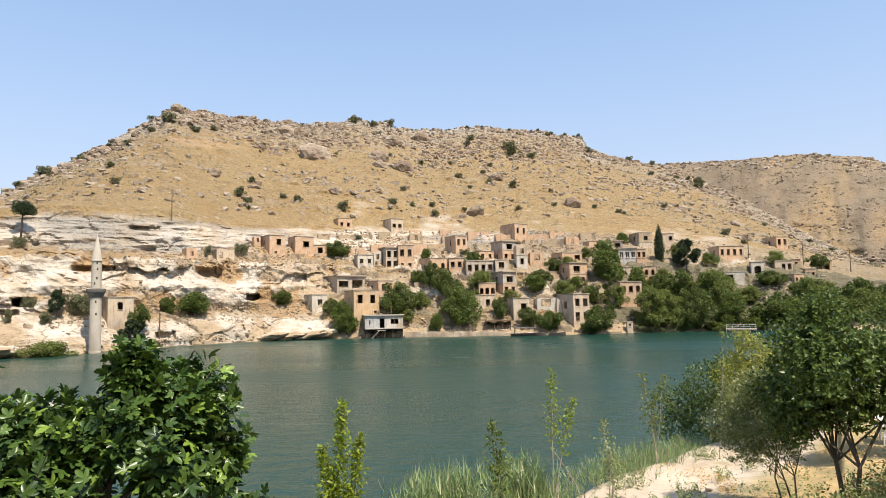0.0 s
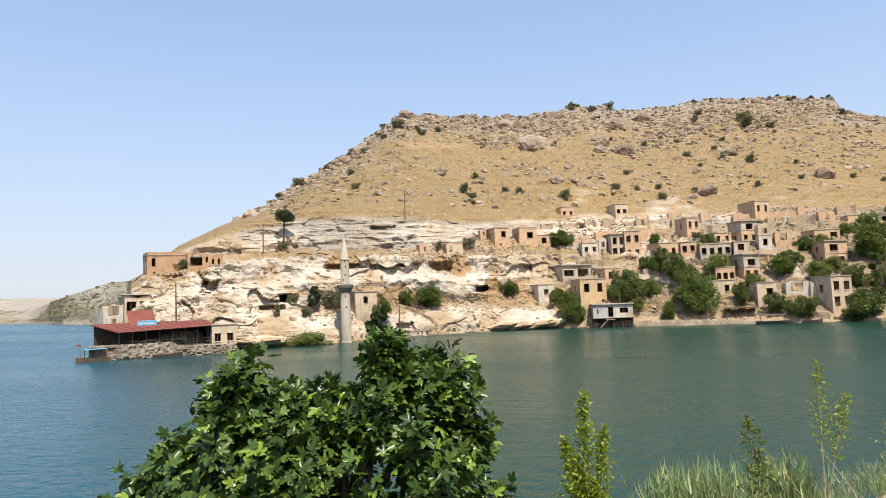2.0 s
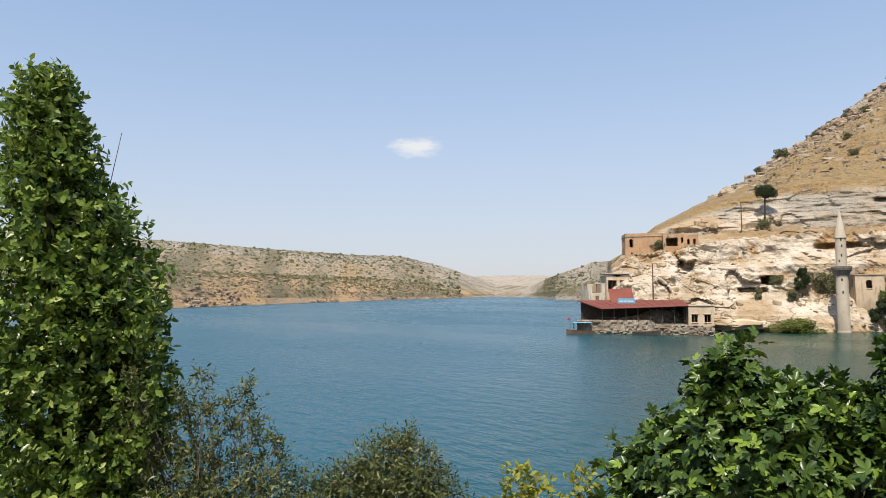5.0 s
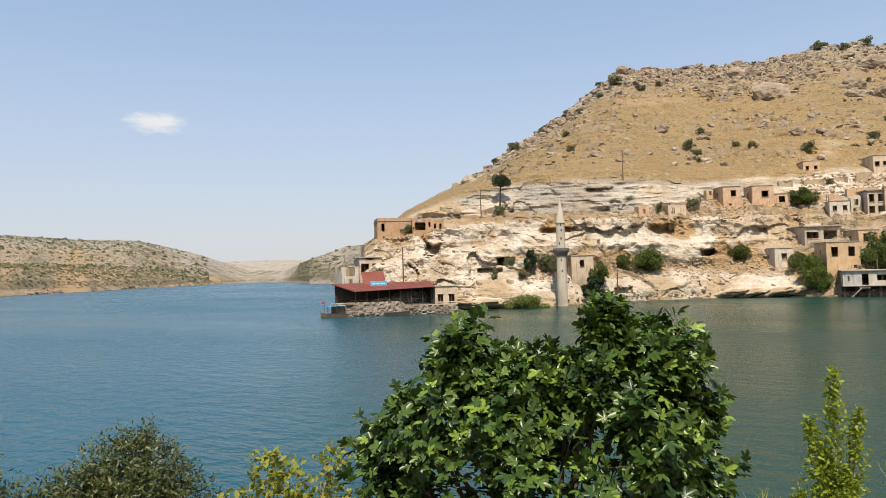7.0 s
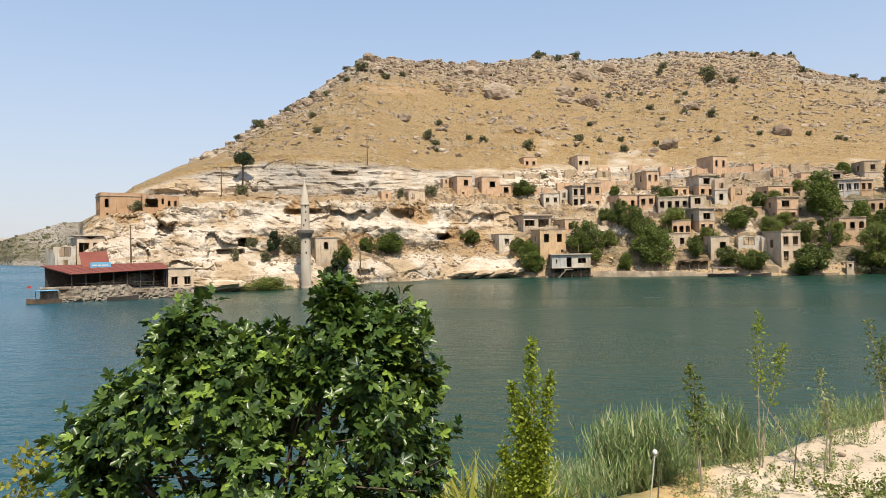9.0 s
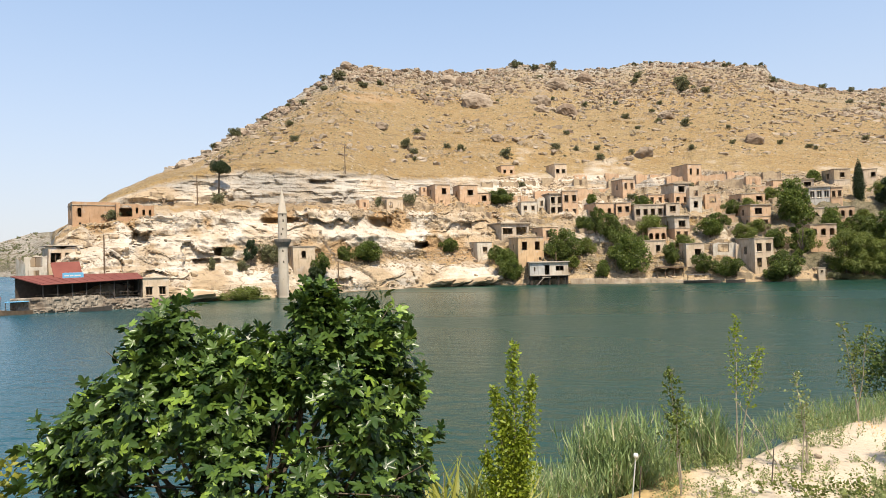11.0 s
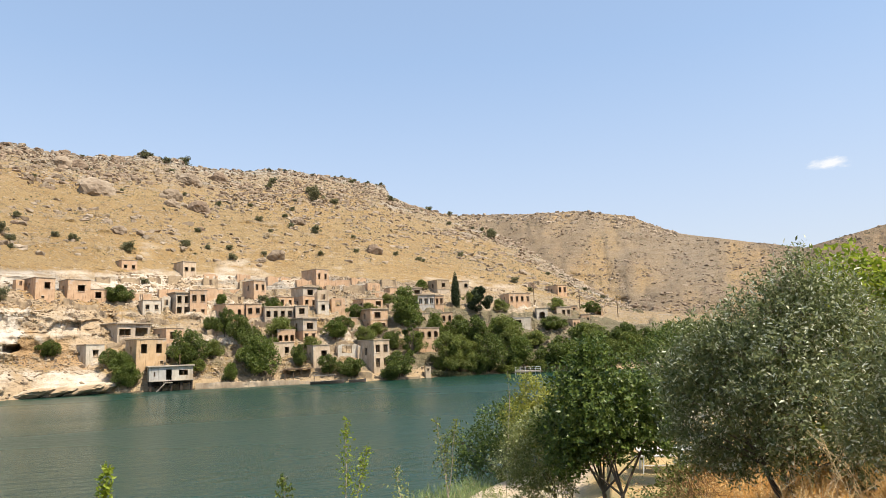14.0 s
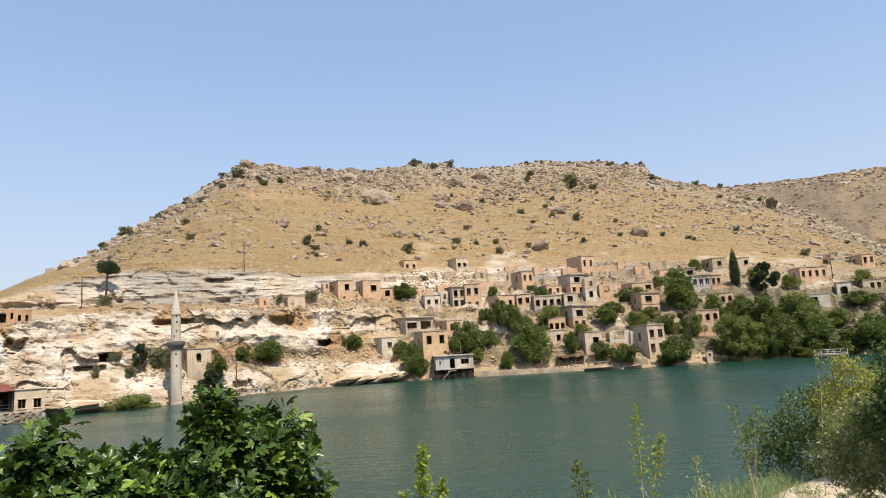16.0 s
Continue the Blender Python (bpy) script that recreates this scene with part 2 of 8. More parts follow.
def bank_material():
    """Trodden sand, straw-strewn earth and damp weedy soil of the near bank."""
    m, t, b = shader("bank")
    soil = t.nodes.new("ShaderNodeAttribute")
    soil.attribute_name = "soil"
    s = t.nodes.new("ShaderNodeSeparateColor")
    t.links.new(soil.outputs["Color"], s.inputs[0])
    patchy, small, tiny = grain(t, 1.4, 6, rough=0.6), grain(t, 0.22, 5, rough=0.65), grain(t, 0.05, 4)
    sand = mix(t, ramp(t, patchy, 0.35, 0.65), (0.56, 0.465, 0.365), (0.45, 0.36, 0.268))
    sand = mix(t, ramp(t, small, 0.58, 0.74), sand, (0.43, 0.34, 0.23))
    sand = mix(t, ramp(t, tiny, 0.62, 0.74), sand, (0.34, 0.265, 0.18))
    straw = mix(t, ramp(t, small, 0.35, 0.65), (0.54, 0.38, 0.185), (0.40, 0.275, 0.135))
    weedy = mix(t, ramp(t, small, 0.4, 0.65), (0.15, 0.15, 0.06), (0.26, 0.20, 0.10))

    def edge(value, soft=0.2):
        n = t.nodes.new("ShaderNodeMath")
        n.operation = "ADD"
        t.links.new(value, n.inputs[0])
        t.links.new(patchy, n.inputs[1])
        return ramp(t, n.outputs[0], 1.0 - soft, 1.0 + soft)
    colour = mix(t, edge(s.outputs[0]), straw, sand)
    colour = mix(t, edge(s.outputs[1]), colour, weedy)
    t.links.new(colour, b.inputs["Base Color"])
    b.inputs["Roughness"].default_value = 0.95
    b.inputs["Specular IOR Level"].default_value = 0.15
    bump(t, b, small, 0.08, 0.8)
    return m


LAND, LAKE, BANK = ground_material(), water_material(), bank_material()
OCHRE = surface("ochre_stone", (0.475, 0.298, 0.178), (0.60, 0.415, 0.275), 1.6, 0.22, 0.03, stain=(0.37, 0.275, 0.195), weathered=True)
CREAM = surface("cream_stone", (0.48, 0.362, 0.248), (0.60, 0.48, 0.355), 1.6, 0.22, 0.03, stain=(0.34, 0.25, 0.17), weathered=True)
WHITE = surface("old_whitewash", (0.47, 0.405, 0.32), (0.62, 0.56, 0.47), 1.4, 0.2, 0.02, stain=(0.36, 0.275, 0.19), weathered=True)
GREY = surface("grey_render", (0.40, 0.322, 0.242), (0.515, 0.43, 0.335), 1.5, 0.25, 0.02, stain=(0.25, 0.205, 0.165), weathered=True)
BLUEGREY = surface("pale_blue_render", (0.37, 0.35, 0.32), (0.50, 0.475, 0.435), 1.2, 0.25, 0.02, stain=(0.22, 0.205, 0.185), weathered=True)
RUBBLE = surface("rubble_stone", (0.32, 0.235, 0.15), (0.47, 0.37, 0.25), 0.7, 0.25, 0.06, stain=(0.218, 0.164, 0.117))
ROOF = surface("earth_roof", (0.281, 0.226, 0.164), (0.367, 0.304, 0.234), 2.0, 0.3, 0.03)
SLAB = surface("concrete_slab", (0.30, 0.255, 0.205), (0.42, 0.365, 0.30), 1.5, 0.2, 0.01)
MINARET = surface("minaret_stone", (0.45, 0.385, 0.30), (0.54, 0.47, 0.385), 2.0, 0.3, 0.015, stain=(0.36, 0.30, 0.235))
FORTSTONE = surface("fort_stone", (0.37, 0.22, 0.125), (0.49, 0.315, 0.19), 1.6, 0.22, 0.04, stain=(0.33, 0.20, 0.115), weathered=True)
QUAYSTONE = surface("quay_stone", (0.185, 0.155, 0.12), (0.30, 0.26, 0.21), 1.1, 0.25, 0.06, stain=(0.15, 0.115, 0.085))
DRYSTALK = surface("dry_stalk", (0.52, 0.37, 0.19), (0.68, 0.52, 0.31), 0.3, 0.05, 0.002)
DARKSTONE = surface("dark_stone", (0.125, 0.109, 0.094), (0.195, 0.172, 0.148), 1.0, 0.2, 0.02)
REDROOF = surface("red_sheet_roof", (0.15, 0.042, 0.032), (0.20, 0.062, 0.045), 2.5, 0.3, 0.004, 0.8)
BLUEPAINT = surface("blue_paint", (0.10, 0.33, 0.52), (0.14, 0.40, 0.60), 1.0, 0.2, 0.003, 0.5)
OLDWOOD = surface("old_wood", (0.10, 0.065, 0.04), (0.19, 0.13, 0.085), 0.5, 0.06, 0.004, stretch=(1, 1, 0.2))
DARKWOOD = surface("dark_wood", (0.035, 0.027, 0.02), (0.07, 0.052, 0.04), 0.5, 0.08, 0.004)
PAINTWOOD = surface("pale_painted_wood", (0.5, 0.5, 0.48), (0.62, 0.61, 0.58), 0.5, 0.08, 0.003, 0.6)
IRON = surface("weathered_iron", (0.09, 0.075, 0.065), (0.16, 0.13, 0.11), 0.5, 0.06, 0.002, 0.6, 0.6)
WHITEPAINT = surface("white_enamel", (0.70, 0.69, 0.66), (0.80, 0.79, 0.76), 0.6, 0.08, 0.001, 0.4)
REDCLOTH = surface("red_cloth", (0.42, 0.03, 0.03), (0.5, 0.05, 0.045), 0.3, 0.05, 0.003)
BARK = surface("grey_bark", (0.085, 0.062, 0.045), (0.16, 0.125, 0.095), 0.25, 0.05, 0.012, stretch=(1, 1, 0.3))
PALEBARK = surface("pale_bark", (0.30, 0.25, 0.19), (0.42, 0.36, 0.29), 0.2, 0.03, 0.004, stretch=(1, 1, 0.3))
STONE = surface("limestone", (0.296, 0.234, 0.168), (0.390, 0.320, 0.242), 2.0, 0.35, 0.08, stain=(0.218, 0.164, 0.117))
BROWNSTONE = surface("rusty_limestone", (0.234, 0.172, 0.121), (0.335, 0.257, 0.187), 1.6, 0.35, 0.08, stain=(0.187, 0.133, 0.094))
FIG = leafy("fig_leaf", (0.02, 0.046, 0.010), (0.098, 0.162, 0.032), 0.16, 0.34, (0.18, 0.27, 0.045))
GREEN = leafy("garden_leaf", (0.05, 0.075, 0.018), (0.165, 0.205, 0.042), 0.42)
MIDGREEN = leafy("mid_leaf", (0.06, 0.095, 0.018), (0.19, 0.235, 0.05), 0.42)
LIGHTGREEN = leafy("light_leaf", (0.10, 0.13, 0.026), (0.225, 0.255, 0.062), 0.4)
PINE = leafy("pine_needles", (0.022, 0.038, 0.014), (0.052, 0.075, 0.025), 0.1)
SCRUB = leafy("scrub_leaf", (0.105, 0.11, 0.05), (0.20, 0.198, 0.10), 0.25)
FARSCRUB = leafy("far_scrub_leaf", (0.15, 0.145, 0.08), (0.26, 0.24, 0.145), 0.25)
POPLAR = leafy("poplar_leaf", (0.045, 0.09, 0.016), (0.20, 0.285, 0.055), 0.4, 0.3, (0.34, 0.42, 0.12))
SAGE = leafy("sage_leaf", (0.14, 0.165, 0.05), (0.34, 0.37, 0.14), 0.42, 0.45, (0.50, 0.52, 0.30))
OLIVE = leafy("olive_leaf", (0.075, 0.10, 0.028), (0.30, 0.33, 0.15), 0.35, 0.4, (0.60, 0.63, 0.48))
BROAD = leafy("broad_leaf", (0.04, 0.075, 0.014), (0.15, 0.20, 0.042), 0.3, 0.36)
YOUNG = leafy("young_leaf", (0.16, 0.22, 0.022), (0.35, 0.42, 0.05), 0.5, 0.42)
YELLOWGREEN = leafy("yellow_green_leaf", (0.24, 0.26, 0.04), (0.37, 0.36, 0.08), 0.45)
SHRUB = leafy("shrub_leaf", (0.05, 0.072, 0.022), (0.14, 0.16, 0.058), 0.3, 0.42, (0.22, 0.20, 0.09))
REED = leafy("reed_blade", (0.17, 0.25, 0.09), (0.35, 0.43, 0.19), 0.4, 0.5, (0.46, 0.42, 0.25))
HERB = leafy("herb_leaf", (0.18, 0.22, 0.075), (0.34, 0.37, 0.155), 0.4)
STRAW = leafy("dry_grass", (0.60, 0.36, 0.12), (0.86, 0.60, 0.26), 0.5, 0.7, (0.88, 0.73, 0.45))


def cloud_material():
    """White vapour whose sunlit white is a glow of its own: dense on top, thinning out to ragged wisps at the rim and
    below.
    """
    m, t, b = shader("cloud")
    co = t.nodes.new("ShaderNodeTexCoord")
    wisp = node(t, "ShaderNodeTexNoise", Scale=2.6, Detail=6.0, Roughness=0.6)
    place = t.nodes.new("ShaderNodeObjectInfo")
    shift = t.nodes.new("ShaderNodeVectorMath")
    shift.operation = "ADD"
    t.links.new(co.outputs["Object"], shift.inputs[0])
    t.links.new(place.outputs["Location"], shift.inputs[1])
    t.links.new(shift.outputs[0], wisp.inputs["Vector"])
    length = t.nodes.new("ShaderNodeVectorMath")
    length.operation = "LENGTH"
    t.links.new(co.outputs["Object"], length.inputs[0])
    body = t.nodes.new("ShaderNodeMath")
    body.operation = "MULTIPLY_ADD"
    body.inputs[1].default_value = 1.1
    t.links.new(wisp.outputs[0], body.inputs[0])
    t.links.new(ramp(t, length.outputs["Value"], 0.95, 0.0), body.inputs[2])
    veil = t.nodes.new("ShaderNodeBsdfTransparent")
    # emission takes the place of sunlight on the vapour
    glow = t.nodes.new("ShaderNodeEmission")
    glow.inputs[0].default_value = (0.60, 0.63, 0.68, 1)
    both = t.nodes.new("ShaderNodeMixShader")
    amount = t.nodes.new("ShaderNodeMapRange")
    amount.interpolation_type = "SMOOTHSTEP"
    amount.inputs[1].default_value, amount.inputs[2].default_value = 0.78, 1.45
    amount.inputs[4].default_value = 0.85
    t.links.new(body.outputs[0], amount.inputs[0])
    t.links.new(amount.outputs[0], both.inputs[0])
    t.links.new(veil.outputs[0], both.inputs[1])
    t.links.new(glow.outputs[0], both.inputs[2])
    t.links.new(both.outputs[0], t.nodes["Material Output"].inputs[0])
    return m


CLOUD = cloud_material()


# ---- building blocks ----
def part(name, bm, material, parent=None, label="", smooth=False):
    me = bpy.data.meshes.new(name)
    bm.to_mesh(me)
    bm.free()
    me.materials.append(material)
    if smooth:
        me.polygons.foreach_set("use_smooth", [True] * len(me.polygons))
    ob = new(name, me)
    ob.parent = parent
    return tagged(ob, label)


def empty(name, m, label, category, group="", kind=""):
    ob = new(name)
    ob.matrix_world = m
    return tagged(ob, label, category, group, kind)


def box(bm, x0, y0, z0, x1, y1, z1, bevel=0.0):
    made = bmesh.ops.create_cube(bm, size=1.0)["verts"]
    for v in made:
        v.co = Vector((x0 + (v.co.x + 0.5) * (x1 - x0), y0 + (v.co.y + 0.5) * (y1 - y0), z0 + (v.co.z + 0.5) * (z1 - z0)))
    if bevel:
        edges = {e for v in made for e in v.link_edges}
        bmesh.ops.bevel(bm, geom=list(edges), offset=bevel, segments=1, affect="EDGES")
    return bm


def beam(bm, a, b, r0, r1=None, sides=6):
    """A tapered round bar from a to b."""
    r1 = r0 if r1 is None else r1
    a, b = Vector(a), Vector(b)
    q = (b - a).to_track_quat("Z", "Y")
    rings = []
    for p, r in ((a, r0), (b, r1)):
        rings.append([bm.verts.new(p + q @ Vector((r * math.cos(2 * math.pi * k / sides), r * math.sin(2 * math.pi * k / sides), 0))) for k in range(sides)])
    for k in range(sides):
        bm.faces.new((rings[0][k], rings[0][(k + 1) % sides], rings[1][(k + 1) % sides], rings[1][k]))
    bm.faces.new(rings[0][::-1])
    bm.faces.new(rings[1])
    return bm


def lathe(bm, profile, sides=24):
    """Turns a profile of (radius, height) round the z axis."""
    rings = [[bm.verts.new((r * math.cos(2 * math.pi * k / sides), r * math.sin(2 * math.pi * k / sides), z)) for k in range(sides)] for r, z in profile]
    for low, high in zip(rings, rings[1:]):
        for k in range(sides):
            bm.faces.new((low[k], low[(k + 1) % sides], high[(k + 1) % sides], high[k]))
    bm.faces.new(rings[0][::-1])
    bm.faces.new(rings[-1])
    return bm


def lattice(i, j, k, seed):
    h = (i * 374761393 + j * 668265263 + k * 2147483647 + seed * 974711) & 0xFFFFFFFF
    h = ((h ^ (h >> 13)) * 1274126177) & 0xFFFFFFFF
    h = ((h ^ (h >> 15)) * 2246822519) & 0xFFFFFFFF
    return ((h ^ (h >> 16)) & 0xFFFF) / 65535.0


def value_noise(p, seed=0):
    i = np.floor(p).astype(np.int64)
    f = p - i
    f = f * f * (3 - 2 * f)
    out = 0
    for a in (0, 1):
        for b in (0, 1):
            for c in (0, 1):
                w = (f[:, 0] if a else 1 - f[:, 0]) * (f[:, 1] if b else 1 - f[:, 1]) * (f[:, 2] if c else 1 - f[:, 2])
                out = out + w * lattice(i[:, 0] + a, i[:, 1] + b, i[:, 2] + c, seed)
    return out


def fbm(p, octaves=4, seed=0, billow=False):
    """Noise about 0, of about +-1; billow: rounded lumps with creases between them."""
    out, amp, total = 0, 1.0, 0
    for o in range(octaves):
        n = value_noise(p * 2 ** o + 17.3 * o, seed + o) * 2 - 1
        out = out + amp * (1 - 2 * np.abs(n) if billow else n)
        total += amp
        amp *= 0.5
    return out / total * 1.6


def cells(p, seed=0):
    """Broken blocks: the distance to the nearest cell's middle and the next, a number for the cell and its slanting face."""
    i = np.floor(p).astype(np.int64)
    f1, f2, who = np.full(len(p), 9.0), np.full(len(p), 9.0), np.zeros(len(p))
    lean = np.zeros(len(p))
    for a in (-1, 0, 1):
        for b in (-1, 0, 1):
            for c in (-1, 0, 1):
                x, y, z = i[:, 0] + a, i[:, 1] + b, i[:, 2] + c
                d = np.sqrt((x + lattice(x, y, z, seed) - p[:, 0]) ** 2 + (y + lattice(x, y, z, seed + 1) - p[:, 1]) ** 2 + (z + lattice(x, y, z, seed + 2) - p[:, 2]) ** 2)
                nearer = d < f1
                f2 = np.where(nearer, f1, np.minimum(f2, d))
                who = np.where(nearer, lattice(x, y, z, seed + 3), who)
                lean = np.where(nearer, (z + lattice(x, y, z, seed + 2) - p[:, 2]) * (lattice(x, y, z, seed + 4) - 0.25) * 2 + (x + lattice(x, y, z, seed) - p[:, 0]) * (lattice(x, y, z, seed + 5) - 0.5) * 2, lean)
                f1 = np.minimum(f1, d)
    return f1, f2, who, lean


# ---- the land ----
EYE = 6.5
# lines that run along the valley, by bearing in degrees (left positive)
BEAR = [-180, -120, -60, -45, -36, -32, -28, -23, -19, -15.6, -12.6, -11.9, -8.6, -4, 2, 7, 11, 16, 22, 27, 30, 34, 37, 40, 42.6, 43.6, 43.72, 45, 48, 50, 53, 57, 61, 64.6, 72, 80, 95, 180]
SHORE = [400, 300, 230, 190, 175, 172, 170, 166, 163, 157, 152, 152, 150, 150, 150, 150, 154, 149, 138, 128, 126, 124, 120, 114, 116, 117, 420, 560, 700, 1100, 1500, 1000, 800, 640, 470, 360, 320, 400]
BENCH_R = [430, 330, 262, 220, 210, 205, 200, 195, 190, 185, 182, 182, 180, 178, 178, 175, 172, 164, 152, 145, 142, 140, 138, 136, 136, 137, 450, 590, 730, 1140, 1540, 1030, 830, 680, 505, 390, 345, 430]
BENCH_E = [1, 1, .8, .8, .9, 1.2, 1.8, 2.2, 2.6, 3, 3.2, 3.2, 3.4, 3.6, 3.6, 3.6, 3.7, 3.9, 3.9, 4.2, 4.2, 4, 3.7, 3, 2.6, 1.6, .35, .3, .2, -.05, -.05, -.05, .1, .2, .5, .5, .6, 1]
BASE_R = [480, 380, 290, 240, 230, 225, 220, 212, 208, 205, 202, 202, 200, 197, 195, 190, 184, 174, 162, 158, 156, 154, 152, 150, 146, 146, 520, 650, 770, 1200, 1650, 1120, 900, 760, 590, 470, 420, 480]
BASE_E = [1, 1, 1, 1.2, 1.4, 2, 2.8, 3.8, 4.2, 4.5, 4.6, 4.8, 5, 5.2, 5.2, 5, 5.2, 5.2, 4.5, 4.55, 4.6, 4.58, 4.5, 3.6, 3, 2.0, 1.0, .9, .5, .05, .2, .3, .6, .9, 1.4, 1.5, 1.6, 1]
TOP_R = [540, 430, 320, 260, 250, 240, 235, 225, 220, 216, 214, 214, 212, 208, 205, 198, 194, 184, 170, 166, 163, 160, 158, 156, 150, 150, 620, 720, 820, 1300, 1800, 1250, 1000, 850, 680, 560, 520, 540]
TOP_E = [1.2, 1.2, 1.2, 1.4, 1.6, 2.3, 3.4, 4.5, 5, 5.5, 5.7, 5.8, 6.2, 6.2, 6.2, 6.4, 7, 6.9, 7.9, 8, 8, 7.2, 6.3, 5, 3.2, 2.2, 1.9, 1.7, .9, .1, .4, .8, 1.2, 1.4, 1.7, 2, 2, 1.2]
RIDGE_R = [900, 700, 400, 320, 300, 310, 340, 390, 420, 425, 425, 425, 420, 410, 390, 370, 350, 330, 300, 275, 250, 210, 190, 175, 162, 162, 800, 850, 900, 1500, 2100, 1700, 1500, 1300, 1150, 1000, 900, 900]
RIDGE_E = [4, 3, 1.8, 1.6, 1.9, 2.6, 5, 8.6, 10.7, 11.6, 12.6, 13.5, 14.3, 14.9, 14.7, 15.5, 15.1, 15.4, 15.7, 12.3, 10.5, 8, 6.8, 5.3, 3.2, 2.6, 2.6, 2.5, 1.5, .6, .75, 2.2, 3.2, 3.28, 3.75, 4.3, 5, 4]
FAR_R = [1800, 1500, 700, 800, 850, 850, 850, 850, 850, 850, 850, 850, 850, 850, 850, 850, 850, 850, 850, 850, 850, 850, 850, 900, 1200, 1800, 2200, 2600, 2600, 2600, 2600, 2600, 2400, 2200, 2000, 1900, 1800, 1800]
FAR_E = [4, 4, 9.5, 6.3, 8.5, 10.3, 10.85, 10.85, 11.05, 10.95, 10.7, 10.5, 10, 10, 10, 10, 9, 8, 6, 4, 3, 2, 1.6, 1.5, 1.4, 1.4, 1.4, 1.45, 1.45, 1.5, 1.5, 1.4, 1.5, 1.6, 2, 3, 4, 4]


def lines(bearing):
    """Radius and height of each line at the bearings given."""
    def at(some):
        return np.interp(bearing, BEAR, some)
    out = [(at(SHORE), 0 * bearing)]
    for radii, rises in ((BENCH_R, BENCH_E), (BASE_R, BASE_E), (TOP_R, TOP_E), (RIDGE_R, RIDGE_E)):
        r = at(radii)
        out.append((r, EYE + r * np.tan(np.radians(at(rises)))))
    r4, z4 = out[4]
    rf = at(FAR_R)
    zf = EYE + rf * np.tan(np.radians(at(FAR_E)))
    rs = r4 + 0.4 * (rf - r4)
    out.append((rs, np.minimum(z4, zf) * 0.75))
    out.append((rf, zf))
    out.append((0 * bearing + 4400.0, zf * 0.6))
    return out


def smooth(a, b, x):
    s = np.clip((x - a) / (b - a), 0, 1)
    return s * s * (3 - 2 * s)


NEAR_BEAR = [-180, -120, -75, -60, -45, -34, -28, -22, -16, -10, 0, 10, 20, 40, 60, 80, 100, 120, 150, 180]
NEAR_EDGE = [390, 290, 120, 80, 62, 48, 36, 29.5, 25.5, 21.5, 18, 16.5, 15, 14, 13, 13, 14, 60, 300, 390]
NEAR_LEVEL = [9, 8, 5, 4.3, 3.7, 2.2, 1.6, 1.4, 1.3, 1.3, 1.3, 1.1, 1.0, 1.0, 1.0, 1.0, 1.2, 4, 8, 9]


def near_height(bearing, r):
    edge = np.interp(bearing, NEAR_BEAR, NEAR_EDGE)
    level = np.interp(bearing, NEAR_BEAR, NEAR_LEVEL)
    level = np.where(bearing < -30, level + (2.1 - level) * smooth(17, 24, r) * smooth(-80, -60, bearing), level)
    z = 4.9 + (level - 4.9) * smooth(1.5, 9.5, r)
    fall = smooth(edge - 3.2, edge + 1.0, r)
    return z + (-0.7 - z) * fall


bearings = np.concatenate([np.arange(-180, -58, 3.0), np.arange(-58, 88, 0.14), np.arange(88, 180, 3.0)])
cols = len(bearings)
L = lines(bearings)
near_edge = np.interp(bearings, NEAR_BEAR, NEAR_EDGE)
R, Zg, band = [], [], []
for s in np.linspace(0.02, 1, 60):
    r = 0.4 + (near_edge + 2.5 - 0.4) * s ** 1.25
    R.append(r), Zg.append(near_height(bearings, r)), band.append(-2)
for s in (0.2, 0.5, 0.8, 0.97):
    r = near_edge + 2.5 + (L[0][0] - near_edge - 2.5) * s
    R.append(r), Zg.append(np.full(cols, -4.0 if s < 0.9 else -1.2)), band.append(-1)
cliffy = smooth(9, 13, bearings) * (1 - smooth(43.5, 43.7, bearings))     # steep faces and shelves of the bare rock
for k, count in enumerate((90, 24, 44, 120, 30, 80, 5)):
    for n in range(count):
        s = n / count
        (r0, z0), (r1, z1) = L[k], L[k + 1]
        stepped = np.interp(s, (0, 0.24, 0.36, 0.44, 0.66, 0.74, 0.94, 1), (0, 0.20, 0.46, 0.52, 0.64, 0.80, 0.90, 1)) if k == 0 else s
        R.append(r0 + (r1 - r0) * (s + (stepped - s) * cliffy)), Zg.append(z0 + (z1 - z0) * s), band.append(k + s)
R.append(L[-1][0]), Zg.append(L[-1][1]), band.append(7.0)
R, Zg, band = np.array(R), np.array(Zg), np.array(band)
rings = len(R)
Az = np.broadcast_to(bearings, R.shape)
Bn = np.broadcast_to(band[:, None], R.shape)
# gentle rounding of the broad forms across the lines
far = Bn >= 0
P = np.stack([-R * np.sin(np.radians(Az)), R * np.cos(np.radians(Az)), Zg], -1).reshape(-1, 3)
flat = lambda a: np.ascontiguousarray(a).reshape(-1)
az, bn, rr = flat(Az), flat(Bn), flat(R)
scale = np.clip(rr / 180, 0.8, 6)[:, None]                     # coarser detail far away
lump = fbm(P / (9 * scale), 4, 3, True)
nub = fbm(P / (2.6 * scale), 3, 9, True)
ledge = fbm(P / np.array([14, 14, 1.7]) / scale, 4, 21)
soft_n = fbm(P / (22 * scale), 4, 33)
fine_n = fbm(P / (1.6 * scale), 3, 41)
west = smooth(7.5, 11, az) * (1 - smooth(43.62, 43.7, az))       # the bare rock west of the village
vill = smooth(-40, -34, az) * (1 - smooth(7.5, 11, az))
rock0 = ((bn >= 0) & (bn < 1)) * (west * 1.0 + vill * 0.12 + (az > 43.9) * 0.3)
